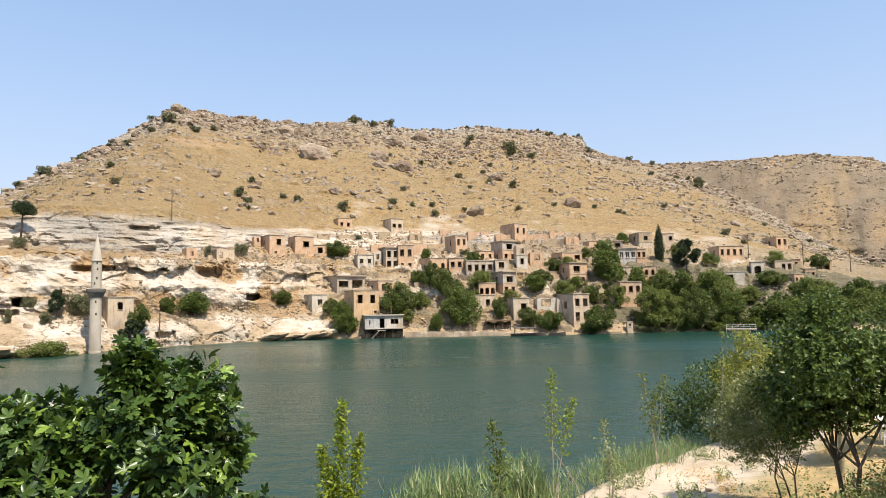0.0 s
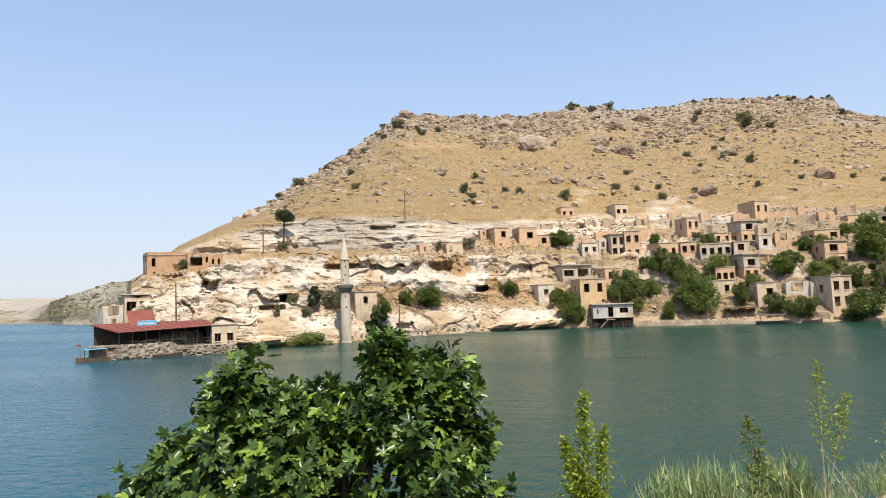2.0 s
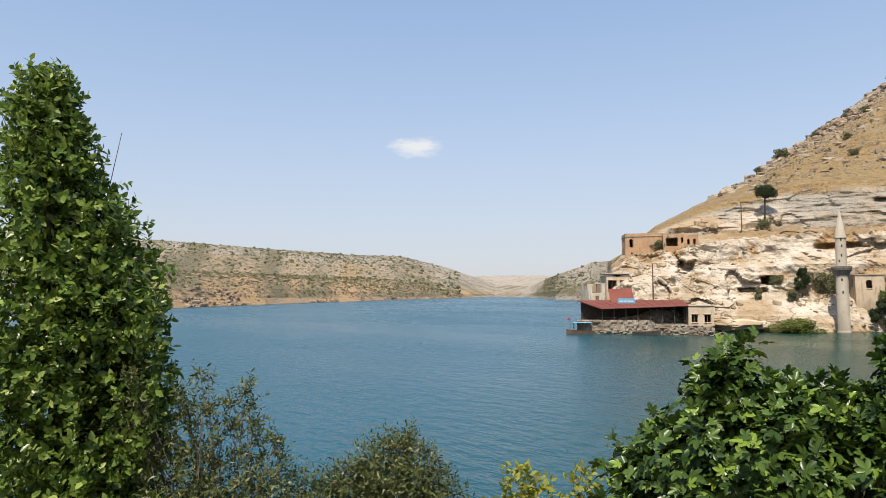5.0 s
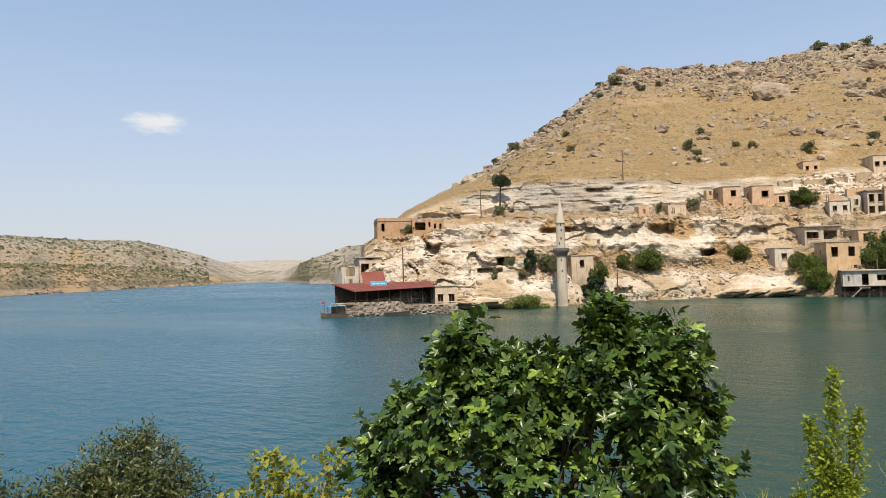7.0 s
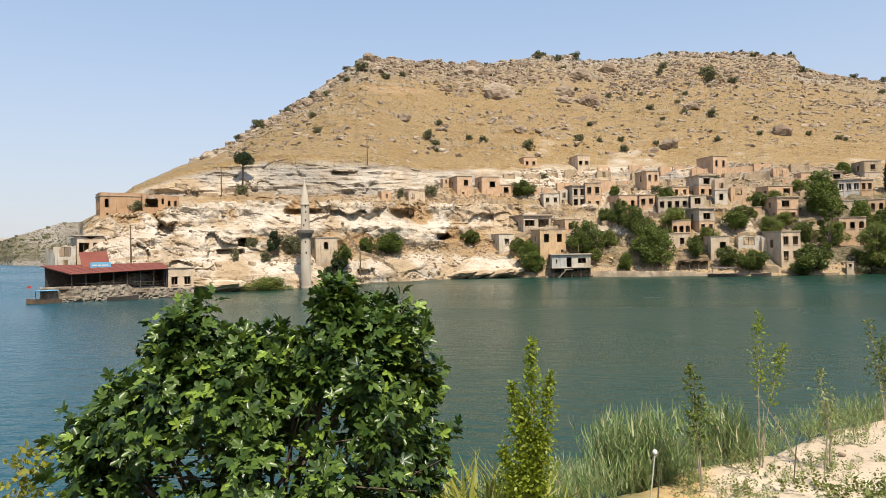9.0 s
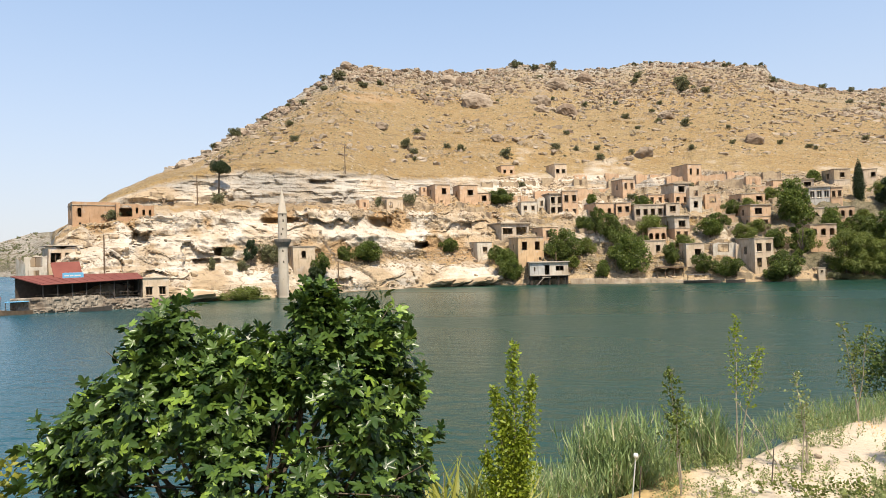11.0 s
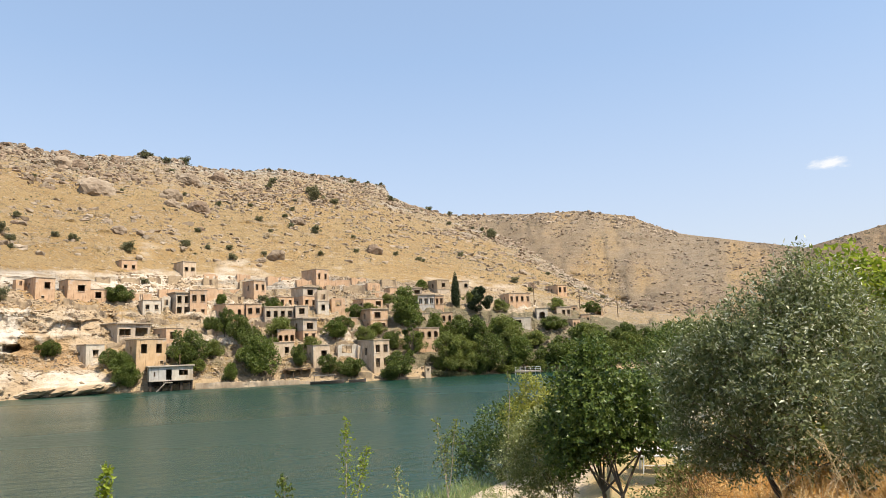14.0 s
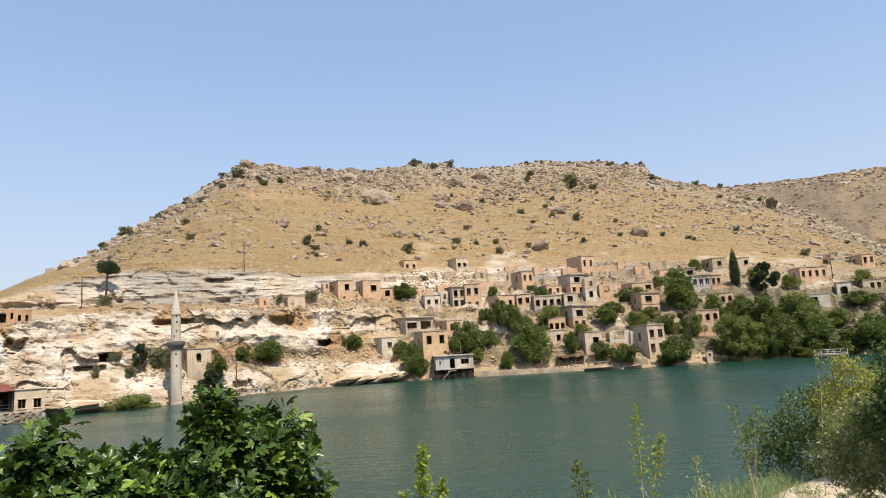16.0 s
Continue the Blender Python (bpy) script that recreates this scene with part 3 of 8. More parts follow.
cliff = smooth(1.85, 2.1, bn) * (1 - smooth(2.6, 3.06, bn)) * (smooth(9, 14, az) + 0.45 * smooth(-16, -6, az) * (1 - smooth(9, 14, az))) * (az < 43.9)
bench = smooth(0.9, 1.05, bn) * (1 - smooth(1.8, 2.0, bn))
hill = smooth(2.95, 3.1, bn) * (bn < 5) * (bn >= 0)
high = smooth(3.45, 3.8, bn + 0.12 * soft_n) * (bn < 4.6) * smooth(-40, -20, az)
crest = np.exp(-((bn - 4.0) / 0.07) ** 2) * smooth(-14, -11, az) * (az < 36)
outcrop = smooth(0.2, 0.6, fbm(P / np.array([11.0, 11.0, 5.0]), 4, 63)) * hill
stony = np.nonzero((rock0 > 0.02) | (cliff > 0.02))[0]
block, crack = np.zeros(len(P)), np.zeros(len(P))
warp = P[stony] + 1.6 * np.stack([fbm(P[stony] / 5, 2, 71), fbm(P[stony] / 5, 2, 73), fbm(P[stony] / 5, 2, 75)], -1)
for size_, weight_ in (((13.0, 13.0, 7.5), 1.7), ((5.0, 5.0, 3.2), 0.4)):
    f1, f2, who, slant = cells(warp / np.array(size_), 7)
    block[stony] += weight_ * (who * 1.6 - 0.8 + 0.9 * slant)
    crack[stony] += weight_ * 0.3 * (1 - smooth(0.0, 0.08, f2 - f1))
shelf = 1 - 0.8 * np.exp(-((bn - 0.36) / 0.11) ** 2) * smooth(11, 14, az) * (1 - smooth(30, 33, az))
boss = fbm(P / np.array([13.0, 13.0, 8.0]), 3, 83, True)                # the great rounded bosses of the white rock
out = rock0 * shelf * (0.4 + 0.6 * smooth(0.26, 0.4, bn)) * (1.7 * boss + 0.8 * lump + 0.34 * nub + 0.12 * ledge + 0.6 * block - 0.3 * crack) + cliff * (0.7 * boss + 0.4 * lump + 1.5 * ledge + 0.4 * nub + 0.35 * block - 0.3 * crack)
out = out + smooth(2.9, 3.0, bn) * (1 - smooth(3.22, 3.3, bn)) * smooth(-18, -10, az) * (1 - smooth(12, 20, az)) * (0.9 * ledge + 0.5 * nub)      # low ledges above the village
out = out + vill * smooth(0.1, 0.25, bn) * (1 - smooth(2.8, 3.0, bn)) * (bn >= 0) * (1.2 * ledge + 0.6 * nub)             # broken terraces between the houses
out = out + bench * (0.7 * lump + 0.4 * nub) * (0.4 + 0.6 * west) + hill * (1.6 * soft_n + 0.5 * fine_n + 0.25 * nub + outcrop * 1.2 * nub) * np.clip(scale[:, 0], 1, 3)
east = smooth(4.15, 4.5, bn) * (1 - smooth(5.85, 6.0, bn)) * smooth(-14, -18, az)
out = out + east * (5.0 * ledge + 3.5 * nub + 2.5 * lump)                # ribs and ledges of the far slope
out = out + (bn > 5) * (14 * soft_n + 3 * lump) + high * (0.9 * nub + 0.8 * ledge)
out = out * np.where(bn >= 0, smooth(0, 0.13, bn), 0)
up = crest * (0.5 * np.clip(nub, -0.3, 1) + 0.6 * np.clip(lump, 0, 1)) + bench * 0.5 * nub + vill * (bn > 0.1) * (bn < 3) * 0.35 * nub
up = up + rock0 * 0.15 * nub
near = (bn == -2)
up = up + near * (0.10 * fbm(P / 1.4, 3, 51) + 0.12 * fbm(P / 5, 2, 55)) * smooth(2.5, 6, rr)
# the two cave mouths and the long hollows under ledges
back = np.zeros(len(P))
for mouth, rise_, wide, tall, deep in ((15.75, 1.12, 0.55, 0.26, 6.0), (32.1, 0.98, 0.75, 0.32, 6.0), (19.4, 3.15, 1.3, 0.42, 3.0), (24.2, 6.55, 1.2, 0.16, 1.6), (30.0, 4.3, 1.2, 0.1, 1.5), (37.9, 2.1, 0.8, 0.5, 3.5), (22.5, -1.75, 0.7, 0.28, 2.0), (33.6, 0.2, 1.0, 0.2, 2.5), (12.1, 2.6, 0.6, 0.3, 2.0), (13.2, 1.0, 0.16, 0.12, 2.0), (27.5, 3.4, 1.6, 0.22, 2.2)):
    el = np.degrees(np.arctan2(P[:, 2] - EYE, rr))
    inside = (1 - smooth(0.8, 1.05, np.abs(az + 0.5 * wide * lump - mouth) / wide)) * (1 - smooth(0.8, 1.1, np.abs(el + 0.5 * tall * nub - rise_) / tall))
    back = np.maximum(back, inside * deep * (bn >= 0) * (bn < 3.2))
rnew = rr - out + back
P[:, 0], P[:, 1], P[:, 2] = -rnew * np.sin(np.radians(az)), rnew * np.cos(np.radians(az)), P[:, 2] + up
GR, GZ = rnew.reshape(R.shape), P[:, 2].reshape(R.shape)

# what covers it
hollow = 1 - smooth(0.0, 0.75, boss + 0.35 * lump)                      # rusty rock in the hollows between the bosses
pale = rock0 * west * (0.42 + 0.42 * shelf + 0.2 * soft_n + 0.1 * (1 - bn) - 0.62 * hollow) + 0.4 * bench * west * smooth(0.2, 0.6, lump)
pale = pale + 0.62 * smooth(1.9, 2.3, bn) * (1 - smooth(2.9, 3.05, bn)) * smooth(-1, 3, az) * (1 - smooth(11, 15, az)) * (0.7 + 0.5 * ledge)
strip = np.exp(-((az + 4 + 2 * soft_n) / 8.5) ** 2) * (np.exp(-((bn - 3.15 - 0.012 * (az + 4) + 0.03 * ledge) / 0.022) ** 2) + 0.8 * np.exp(-((bn - 3.06 + 0.03 * soft_n) / 0.02) ** 2))
pale = pale + 0.2 * strip * (0.5 + 0.9 * fine_n) + cliff * (0.36 + 0.3 * ledge + 0.2 * boss) + (0.25 + 0.3 * soft_n + 0.35 * ledge) * smooth(0.15, 0.5, bn) * (1 - smooth(3.0, 3.3, bn)) * vill
grey = 0.85 * cliff + hill * (0.06 + 0.3 * outcrop + 0.34 * high) + crest * 0.5 + (bn > 4.2) * (0.30 + 0.35 * lump) + 0.4 * vill * (bn > 0.1) * (bn < 3.0)
# the extra grey short of 58 degrees stands in for haze over the far land
grey = grey + smooth(-17, -30, az) * hill * 0.25 + (az > 43.7) * (bn >= 0) * (0.44 - 0.08 * (az > 54) * (bn < 4.3) + (0.2 * (bn > 2.0) + 0.25 * (bn > 4.8)) * (az < 58) - 0.16 * (az > 54) * (bn < 2.4) + 0.25 * lump)
# a little more pale on the far plateau, also put in for haze
pale = pale + (bn > 4.8) * (az > 43) * (az < 60) * 0.06
pale = pale + 0.5 * west * (bn >= 0.02) * (1 - smooth(0.2, 0.3, bn + 0.06 * lump))
grey = grey * (1 - 0.7 * np.exp(-((az - 19.6) / 3.0) ** 2 - ((bn - 3.57) / 0.05) ** 2))
wet = (bn >= 0) * (bn < 1) * (1 - smooth(0.1, 0.5, P[:, 2] + 0.2 * nub)) * (az > 3) * 0.9
wet = wet + (bn > 4.15) * smooth(-15, -19, az) * (0.48 + 0.14 * lump + 0.08 * soft_n)      # dark bare earth of the far slope
edge_r = np.interp(az, NEAR_BEAR, NEAR_EDGE)
path_ = near * smooth(edge_r - 13.5, edge_r - 8.5, rr + 1.5 * soft_n) * smooth(-44, -38, az) * (1 - smooth(-9, -3, az))
sand = near * (smooth(-46, -38, az) * (1 - smooth(12, 22, az))) * (0.28 + 0.6 * path_) + (bn >= 0) * (bn < 0.12) * vill * 0.62
lush = vill * (bn > 0.1) * (bn < 1.8) * (0.13 + 0.3 * lump) + near * smooth(-3, 6, az) * 0.8 + near * (0.42 - (0.08 + 0.26 * smooth(-24, -17, az)) * path_) * smooth(-42, -36, az) + (bn > 4.15) * 0.3 * smooth(-16, -20, az) + hill * 0.25 * smooth(-17, -28, az) + (az > 43.7) * (bn > 0.4) * (bn < 4.3) * (0.30 + 0.25 * soft_n + 0.25 * lump) + (bn > 0.05) * (bn < 1.2) * smooth(-13, -17, az) * 0.8 + near * smooth(-30, -38, az) * smooth(16, 12, rr) * 0.2
reddish = (bn > 4.2) * (az < -14) * (0.42 + 0.3 * soft_n) + vill * (bn > 0.08) * (bn < 3) * 0.2 + hill * np.exp(-((az - 19.6) / 3.0) ** 2 - ((bn - 3.57 + 0.04 * soft_n) / 0.05) ** 2) * 1.0 + (az > 58) * (az < 80) * np.exp(-((bn - 1.6 + 0.3 * soft_n) / 0.5) ** 2) * 0.45 + rock0 * vill * 0.5 + bench * 0.55 * west + rock0 * west * (0.25 + 0.75 * hollow) + (az > 54) * (bn >= 0) * (bn < 4.3) * (0.42 + 0.3 * (bn < 2.4) + 0.35 * soft_n)
close = near * (1 - smooth(4, 9, rr))                                    # worn weedy ground about the lookout
lush, sand = lush * (1 - close) + 0.45 * close, sand * (1 - close) + 0.3 * close
idx = np.arange(rings * cols).reshape(rings, cols)
a, b = idx[:-1], idx[1:]
nxt = np.roll(idx, -1, axis=1)
quads = np.stack([a, b, nxt[1:], nxt[:-1]], -1).reshape(-1, 4)
centre = len(P)
land_me = bpy.data.meshes.new("ground")
land_me.vertices.add(len(P) + 1)
land_me.vertices.foreach_set("co", np.concatenate([P, [[0, 0, 4.9]]]).ravel())
fan = np.stack([np.full(cols, centre), idx[0], nxt[0]], -1)
land_me.loops.add(quads.size + fan.size)
land_me.loops.foreach_set("vertex_index", np.concatenate([quads.ravel(), fan.ravel()]).astype(np.int32))
land_me.polygons.add(len(quads) + len(fan))
land_me.polygons.foreach_set("loop_start", np.concatenate([np.arange(len(quads)) * 4, quads.size + np.arange(len(fan)) * 3]).astype(np.int32))
hard = np.zeros(len(P), bool)
hard[stony] = True
land_me.polygons.foreach_set("use_smooth", np.concatenate([~hard[quads[:, 0]], np.ones(len(fan), bool)]))
land_me.update(calc_edges=True)
for attr, chans in (("cover", (pale, grey, wet)), ("soil", (sand, lush, reddish))):
    col = np.ones((len(P) + 1, 4), np.float32)
    for n, ch in enumerate(chans):
        col[:-1, n] = np.clip(ch, 0, 1)
    land_me.attributes.new(attr, "FLOAT_COLOR", "POINT").data.foreach_set("color", col.ravel())
land_me.materials.append(LAND)
land_me.materials.append(BANK)
land_me.polygons.foreach_set("material_index", np.concatenate([(bn[quads[:, 0]] == -2), np.ones(len(fan), bool)]).astype(np.int32))
tagged(new("ground", land_me), "dry grassy limestone hills, pale rock shore and sandy bank", "ground", kind="structure")


def column(bearing):
    return int(np.argmin(np.abs(bearings - bearing)))


def height(bearing, r):
    """The land's height at a bearing and radius."""
    c = column(bearing)
    order = np.argsort(GR[:, c])
    return float(np.interp(r, GR[order, c], GZ[order, c]))


XYZ = P.reshape(rings, cols, 3)


def between(k, c, g):
    """Points of the land at random places inside the mesh cells given."""
    k, c = np.minimum(k, rings - 2), np.minimum(c, cols - 2)
    u, v = g.random((len(k), 1)), g.random((len(k), 1))
    return (XYZ[k, c] * (1 - u) + XYZ[k, c + 1] * u) * (1 - v) + (XYZ[k + 1, c] * (1 - u) + XYZ[k + 1, c + 1] * u) * v


def spot(bearing, r):
    return -r * math.sin(radians(bearing)), r * math.cos(radians(bearing))


bm = bmesh.new()
bmesh.ops.create_circle(bm, cap_ends=True, radius=4390, segments=96)
water = part("water", bm, LAKE)
tagged(water, "calm green-blue reservoir water with small ripples", "water", kind="structure")


# ---- village ----
def panel(bm, origin, along, inward, w, z0, z1, gaps, deep=0.35, ragged=False):
    """A wall face with openings that go through its thickness. gaps: (u0, u1, v0, v1, arched)."""
    us, vs = {0.0, w}, {z0, z1}
    if ragged:
        us |= {k * 0.55 for k in range(1, int(w / 0.55))}
    for u0, u1, v0, v1, arched in gaps:
        us |= {u0, u1}
        vs |= {v0, v1}
        if arched:
            ra = (u1 - u0) / 2
            us |= {u0 + ra * k for k in (0.15, 0.5, 1, 1.5, 1.85)}
            vs |= {v1 - ra * k for k in (0.15, 0.45, 0.75, 1.0)}
    us, vs = sorted(us), sorted(vs)

    def gap(u, v):
        for u0, u1, v0, v1, arched in gaps:
            if u0 < u < u1 and v0 < v < v1:
                ra = (u1 - u0) / 2
                if not arched or v < v1 - ra or math.hypot(u - u0 - ra, v - v1 + ra) < ra * 1.02:
                    return True
        return False
    o, al, inn = Vector(origin), Vector(along), Vector(inward) * deep

    def quad(*pts):
        bm.faces.new([bm.verts.new(p) for p in pts])

    def at(u, v):
        return o + al * u + Vector((0, 0, v))
    nu, nv = len(us) - 1, len(vs) - 1
    cell = [[gap((us[i] + us[i + 1]) / 2, (vs[j] + vs[j + 1]) / 2) for j in range(nv)] for i in range(nu)]
    for i in range(nu):
        for j in range(nv):
            p00, p10, p11, p01 = at(us[i], vs[j]), at(us[i + 1], vs[j]), at(us[i + 1], vs[j + 1]), at(us[i], vs[j + 1])
            if not cell[i][j]:
                quad(p00, p10, p11, p01)
                quad(p01 + inn, p11 + inn, p10 + inn, p00 + inn)
                continue
            for test, a, b in ((i == 0 or not cell[i - 1][j], p00, p01), (i == nu - 1 or not cell[i + 1][j], p11, p10),
                               (j == 0 or not cell[i][j - 1], p10, p00), (j == nv - 1 or not cell[i][j + 1], p01, p11)):
                if test:
                    quad(a, b, b + inn, a + inn)


def window_bars(parent, origin, along, u0, u1, v0, v1, material):
    """A worn timber window set back in its opening."""
    bm = bmesh.new()
    o, al = Vector(origin), Vector(along)
    t = 0.06
    n = Vector((-al.y, al.x, 0)) * 0.2
    for a, b in (((u0, v0), (u0, v1)), ((u1, v0), (u1, v1)), ((u0, v1), (u1, v1)), ((u0, v0), (u1, v0)), (((u0 + u1) / 2, v0), ((u0 + u1) / 2, v1))):
        beam(bm, o + al * a[0] + Vector((0, 0, a[1])) + n, o + al * b[0] + Vector((0, 0, b[1])) + n, t, t, 4)
    return part("window", bm, material, parent)


def house(bearing, r, z, w, h, depth, turn, material, floors, label, side=(), roof=ROOF, upper=None, lip=0.17, over=0.12, bars=OLDWOOD, door=None, crumble=0.0, group="village houses"):
    """A flat-roofed stone house. floors: (sill height, count, width, height, arched) for the front; side: the same for the west wall."""
    x, y = spot(bearing, r)
    built.append((x, y, w, depth))
    top = empty("house", pose(x, y, z, 0, 0, bearing + turn), label, "house", group)
    w = w / math.cos(radians(turn)) if turn < 40 else w
    x0, x1, y0, y1 = -w / 2, w / 2, 0.0, depth
    foot = -3.0
    levels = [(foot, h, material)] if upper is None else [(foot, upper[0], material), (upper[0], h, upper[1])]

    def gaps_of(spec, width):
        out = []
        for item in spec:
            v, n, ww, hh, arched = item[:5]
            lo, hi = item[5:7] if len(item) > 5 else (0.0, 1.0)
            ww, hh = ww * 1.3, hh * (1.0 if hh > 1.7 else 1.12)
            for k in range(n):
                c = width * (lo + (hi - lo) * (k + 0.5) / n)
                if c - ww / 2 > 0.12 and c + ww / 2 < width - 0.12 and v + hh < h - 0.15:
                    out.append((c - ww / 2, c + ww / 2, v, v + hh, arched))
        return out
    front, west = gaps_of(floors, w), gaps_of(side, depth)
    if door:
        front.append((door * w - 0.5, door * w + 0.5, 0.02, 2.05, False))
    for low, high_, mat in levels:
        bm = bmesh.new()
        cut = lambda gs: [(a, b, max(c, low), min(d, high_), e) for a, b, c, d, e in gs if c < high_ - 0.05 and d > low + 0.05]
        panel(bm, (x0, y0, 0), (1, 0, 0), (0, 1, 0), w, low, high_, cut(front), ragged=crumble > 0)
        panel(bm, (x0, y1, 0), (0, -1, 0), (1, 0, 0), depth, low, high_, [(depth - b, depth - a, c, d, e) for a, b, c, d, e in cut(west)], ragged=crumble > 0)
        panel(bm, (x1, y0, 0), (0, 1, 0), (-1, 0, 0), depth, low, high_, [], ragged=crumble > 0)
        panel(bm, (x1, y1, 0), (-1, 0, 0), (0, -1, 0), w, low, high_, [], ragged=crumble > 0)
        bmesh.ops.remove_doubles(bm, verts=bm.verts, dist=0.001)
        for v in bm.verts:                                # hand-laid walls are never true
            wob = noise.noise_vector(v.co * 0.6 + Vector((bearing, r, 0)))
            v.co += wob * 0.07
            if crumble and v.co.z > h - 0.05:
                v.co.z -= crumble * (abs(wob.x) * 1.6 + 0.5 * abs(noise.noise(v.co * 1.7)))
        part("wall", bm, mat, top)
    if roof is not None:
        bm = bmesh.new()
        box(bm, x0 - over, y0 - over, h, x1 + over, y1 + over, h + lip, 0.03)
        part("roof", bm, roof, top)
    if upper is not None:
        bm = bmesh.new()
        box(bm, x0 - 0.08, y0 - 0.08, upper[0] - 0.07, x1 + 0.08, y1 + 0.08, upper[0] + 0.07, 0.02)
        part("string_course", bm, SLAB, top)
    if roof is not None:
        for a, b, c, d, e in front:                        # worn stone sills and lintels
            if d - c < 1.9 and c > 0.3:
                bm = bmesh.new()
                box(bm, x0 + a - 0.1, y0 - 0.09, c - 0.14, x0 + b + 0.1, y0 + 0.2, c - 0.01, 0.02)
                part("sill", bm, CREAM, top)
                if not e:
                    bm = bmesh.new()
                    box(bm, x0 + a - 0.14, y0 - 0.06, d + 0.01, x0 + b + 0.14, y0 + 0.2, d + 0.16, 0.02)
                    part("lintel", bm, CREAM, top)
    for a, b, c, d, e in front:
        if not e and d - c < 1.9 and int(abs(bearing) * 100) % 5 < 2:
            window_bars(top, (x0, y0, 0), (1, 0, 0), a, b, c, d, bars)
    for a, b, c, d, e in west:
        if not e and int(abs(bearing) * 100) % 5 < 2:
            window_bars(top, (x0, y1, 0), (0, -1, 0), depth - b, depth - a, c, d, bars)
    return top


built = []
# west end, along the terrace
house(13.72, 171, 19.6, 3.7, 5.2, 6.5, 24, OCHRE, [(2.9, 1, 0.95, 1.3, False, .3, .9), (0.6, 1, 0.5, 0.6, False, .2, .6)], "tall ochre stone house with one large window", side=[(2.9, 1, 0.7, 1.2, False)])
house(11.53, 175, 19.7, 4.6, 5.2, 5.5, 20, OCHRE, [(2.6, 1, 1.2, 1.3, False, .35, .85)], "ochre stone house with a stair at its side", side=[(2.6, 1, 0.7, 1.2, False)])
house(10.24, 177, 19.9, 3.4, 3.0, 4, 15, OCHRE, [(1.0, 1, 1.0, 1.3, False)], "low ochre stone outbuilding with one window")
house(20.33, 157, 17.8, 2.2, 2.6, 3, 18, OCHRE, [(0.8, 1, 0.6, 0.9, False)], "small ruined ochre hut under the cliff", roof=None, crumble=0.5)
house(17.76, 161, 18.0, 3.8, 2.6, 4, 22, CREAM, [(0.5, 1, 0.7, 1.2, False, 0, .5)], "small cream stone hut under the cliff", roof=None, crumble=0.5)
house(15.3, 173, 22.9, 1.5, 1.7, 2, 18, OCHRE, [(0.4, 1, 0.6, 0.9, False)], "tiny stone hut on the cliff edge", roof=None)
house(25.35, 133, 5.7, 4.1, 3.5, 4, 14, CREAM, [(1.4, 1, 0.7, 1.2, True, .2, .75)], "small cream stone mosque annex beside the minaret", side=[(1.6, 1, .7, 1.2, True)], lip=0.2)
# lower west
house(10.30, 160, 6.4, 3.4, 3.4, 5.5, 28, WHITE, [(1.0, 1, 0.9, 1.2, False, .25, .8)], "small whitewashed house on the rock above the water", side=[(1.2, 1, .6, .8, False)])
house(7.70, 165, 8.2, 6.6, 6.0, 7, 30, GREY, [(3.5, 1, 2.0, 1.3, False, 0, .45), (3.3, 1, 2.2, 1.7, False, .5, .95), (0.4, 2, 1.6, 1.6, False, 0, .6)], "unfinished grey concrete house with an open balcony", side=[(3.4, 1, 0.8, 1.2, False)], lip=0.3, over=0.45)
house(6.44, 155, 4.2, 5.7, 6.3, 6, 22, surface("yellow_ochre_stone", (0.47, 0.31, 0.17), (0.58, 0.41, 0.25), 1.6, 0.25, 0.03, stain=(0.40, 0.29, 0.19), weathered=True), [(3.5, 2, 0.95, 1.7, False), (1.0, 1, 0.5, 0.7, False, .7, 1)], "two-storey yellow ochre house with two tall windows", side=[(3.5, 1, 0.6, 1.2, False)])
house(4.80, 164, 9.6, 3.6, 3.4, 6.5, 30, OCHRE, [(1.0, 1, 0.8, 1.5, False, .1, .6)], "ochre stone house behind the yellow one", side=[(1.0, 1, .7, 1.2, False)])
# middle row
house(6.50, 173, 16.6, 3.9, 3.4, 4, 15, WHITE, [(1.3, 2, 0.65, 1.0, False)], "small whitewashed house with two windows")
house(5.48, 176, 16.8, 2.0, 4.6, 3, 10, WHITE, [(2.3, 1, 0.7, 1.2, False), (0.2, 1, 1.0, 1.4, False)], "narrow white ruin with open doorway", roof=None, crumble=0.7)
house(4.24, 175, 16.5, 3.3, 5.4, 5, 22, GREY, [(3.0, 2, 0.8, 1.5, False), (0.3, 2, 0.9, 1.8, False)], "two-storey grey house with paired windows", lip=0.3, over=0.3)
house(3.10, 175, 16.3, 3.9, 6.2, 6, 6, OCHRE, [(3.5, 2, 0.75, 1.5, False), (0.4, 2, 0.6, 1.1, False)], "tall ochre stone house with four windows")
house(2.07, 183, 19.3, 5.0, 4.6, 4, 8, OCHRE, [(1.6, 1, 0.6, 0.9, False, .6, 1)], "broken ochre wall of a house behind", roof=None, crumble=0.9)
house(0.35, 172, 14.3, 4.4, 4.5, 6, 28, OCHRE, [(1.9, 2, 0.75, 1.3, True)], "ochre stone house with two windows above the gardens", side=[(1.9, 1, .6, 1.1, False)])
house(-1.14, 173, 14.6, 3.6, 4.2, 5, 6, OCHRE, [(1.9, 2, 0.75, 1.3, False)], "ochre stone house with a flat roof")
house(-1.61, 184, 19.6, 3.1, 6.1, 6, 30, OCHRE, [(3.6, 2, 0.6, 1.4, False), (0.4, 1, 0.8, 1.5, False, .3, .9)], "tall ochre tower house on the slope", side=[(3.6, 1, 0.6, 1.3, False)])
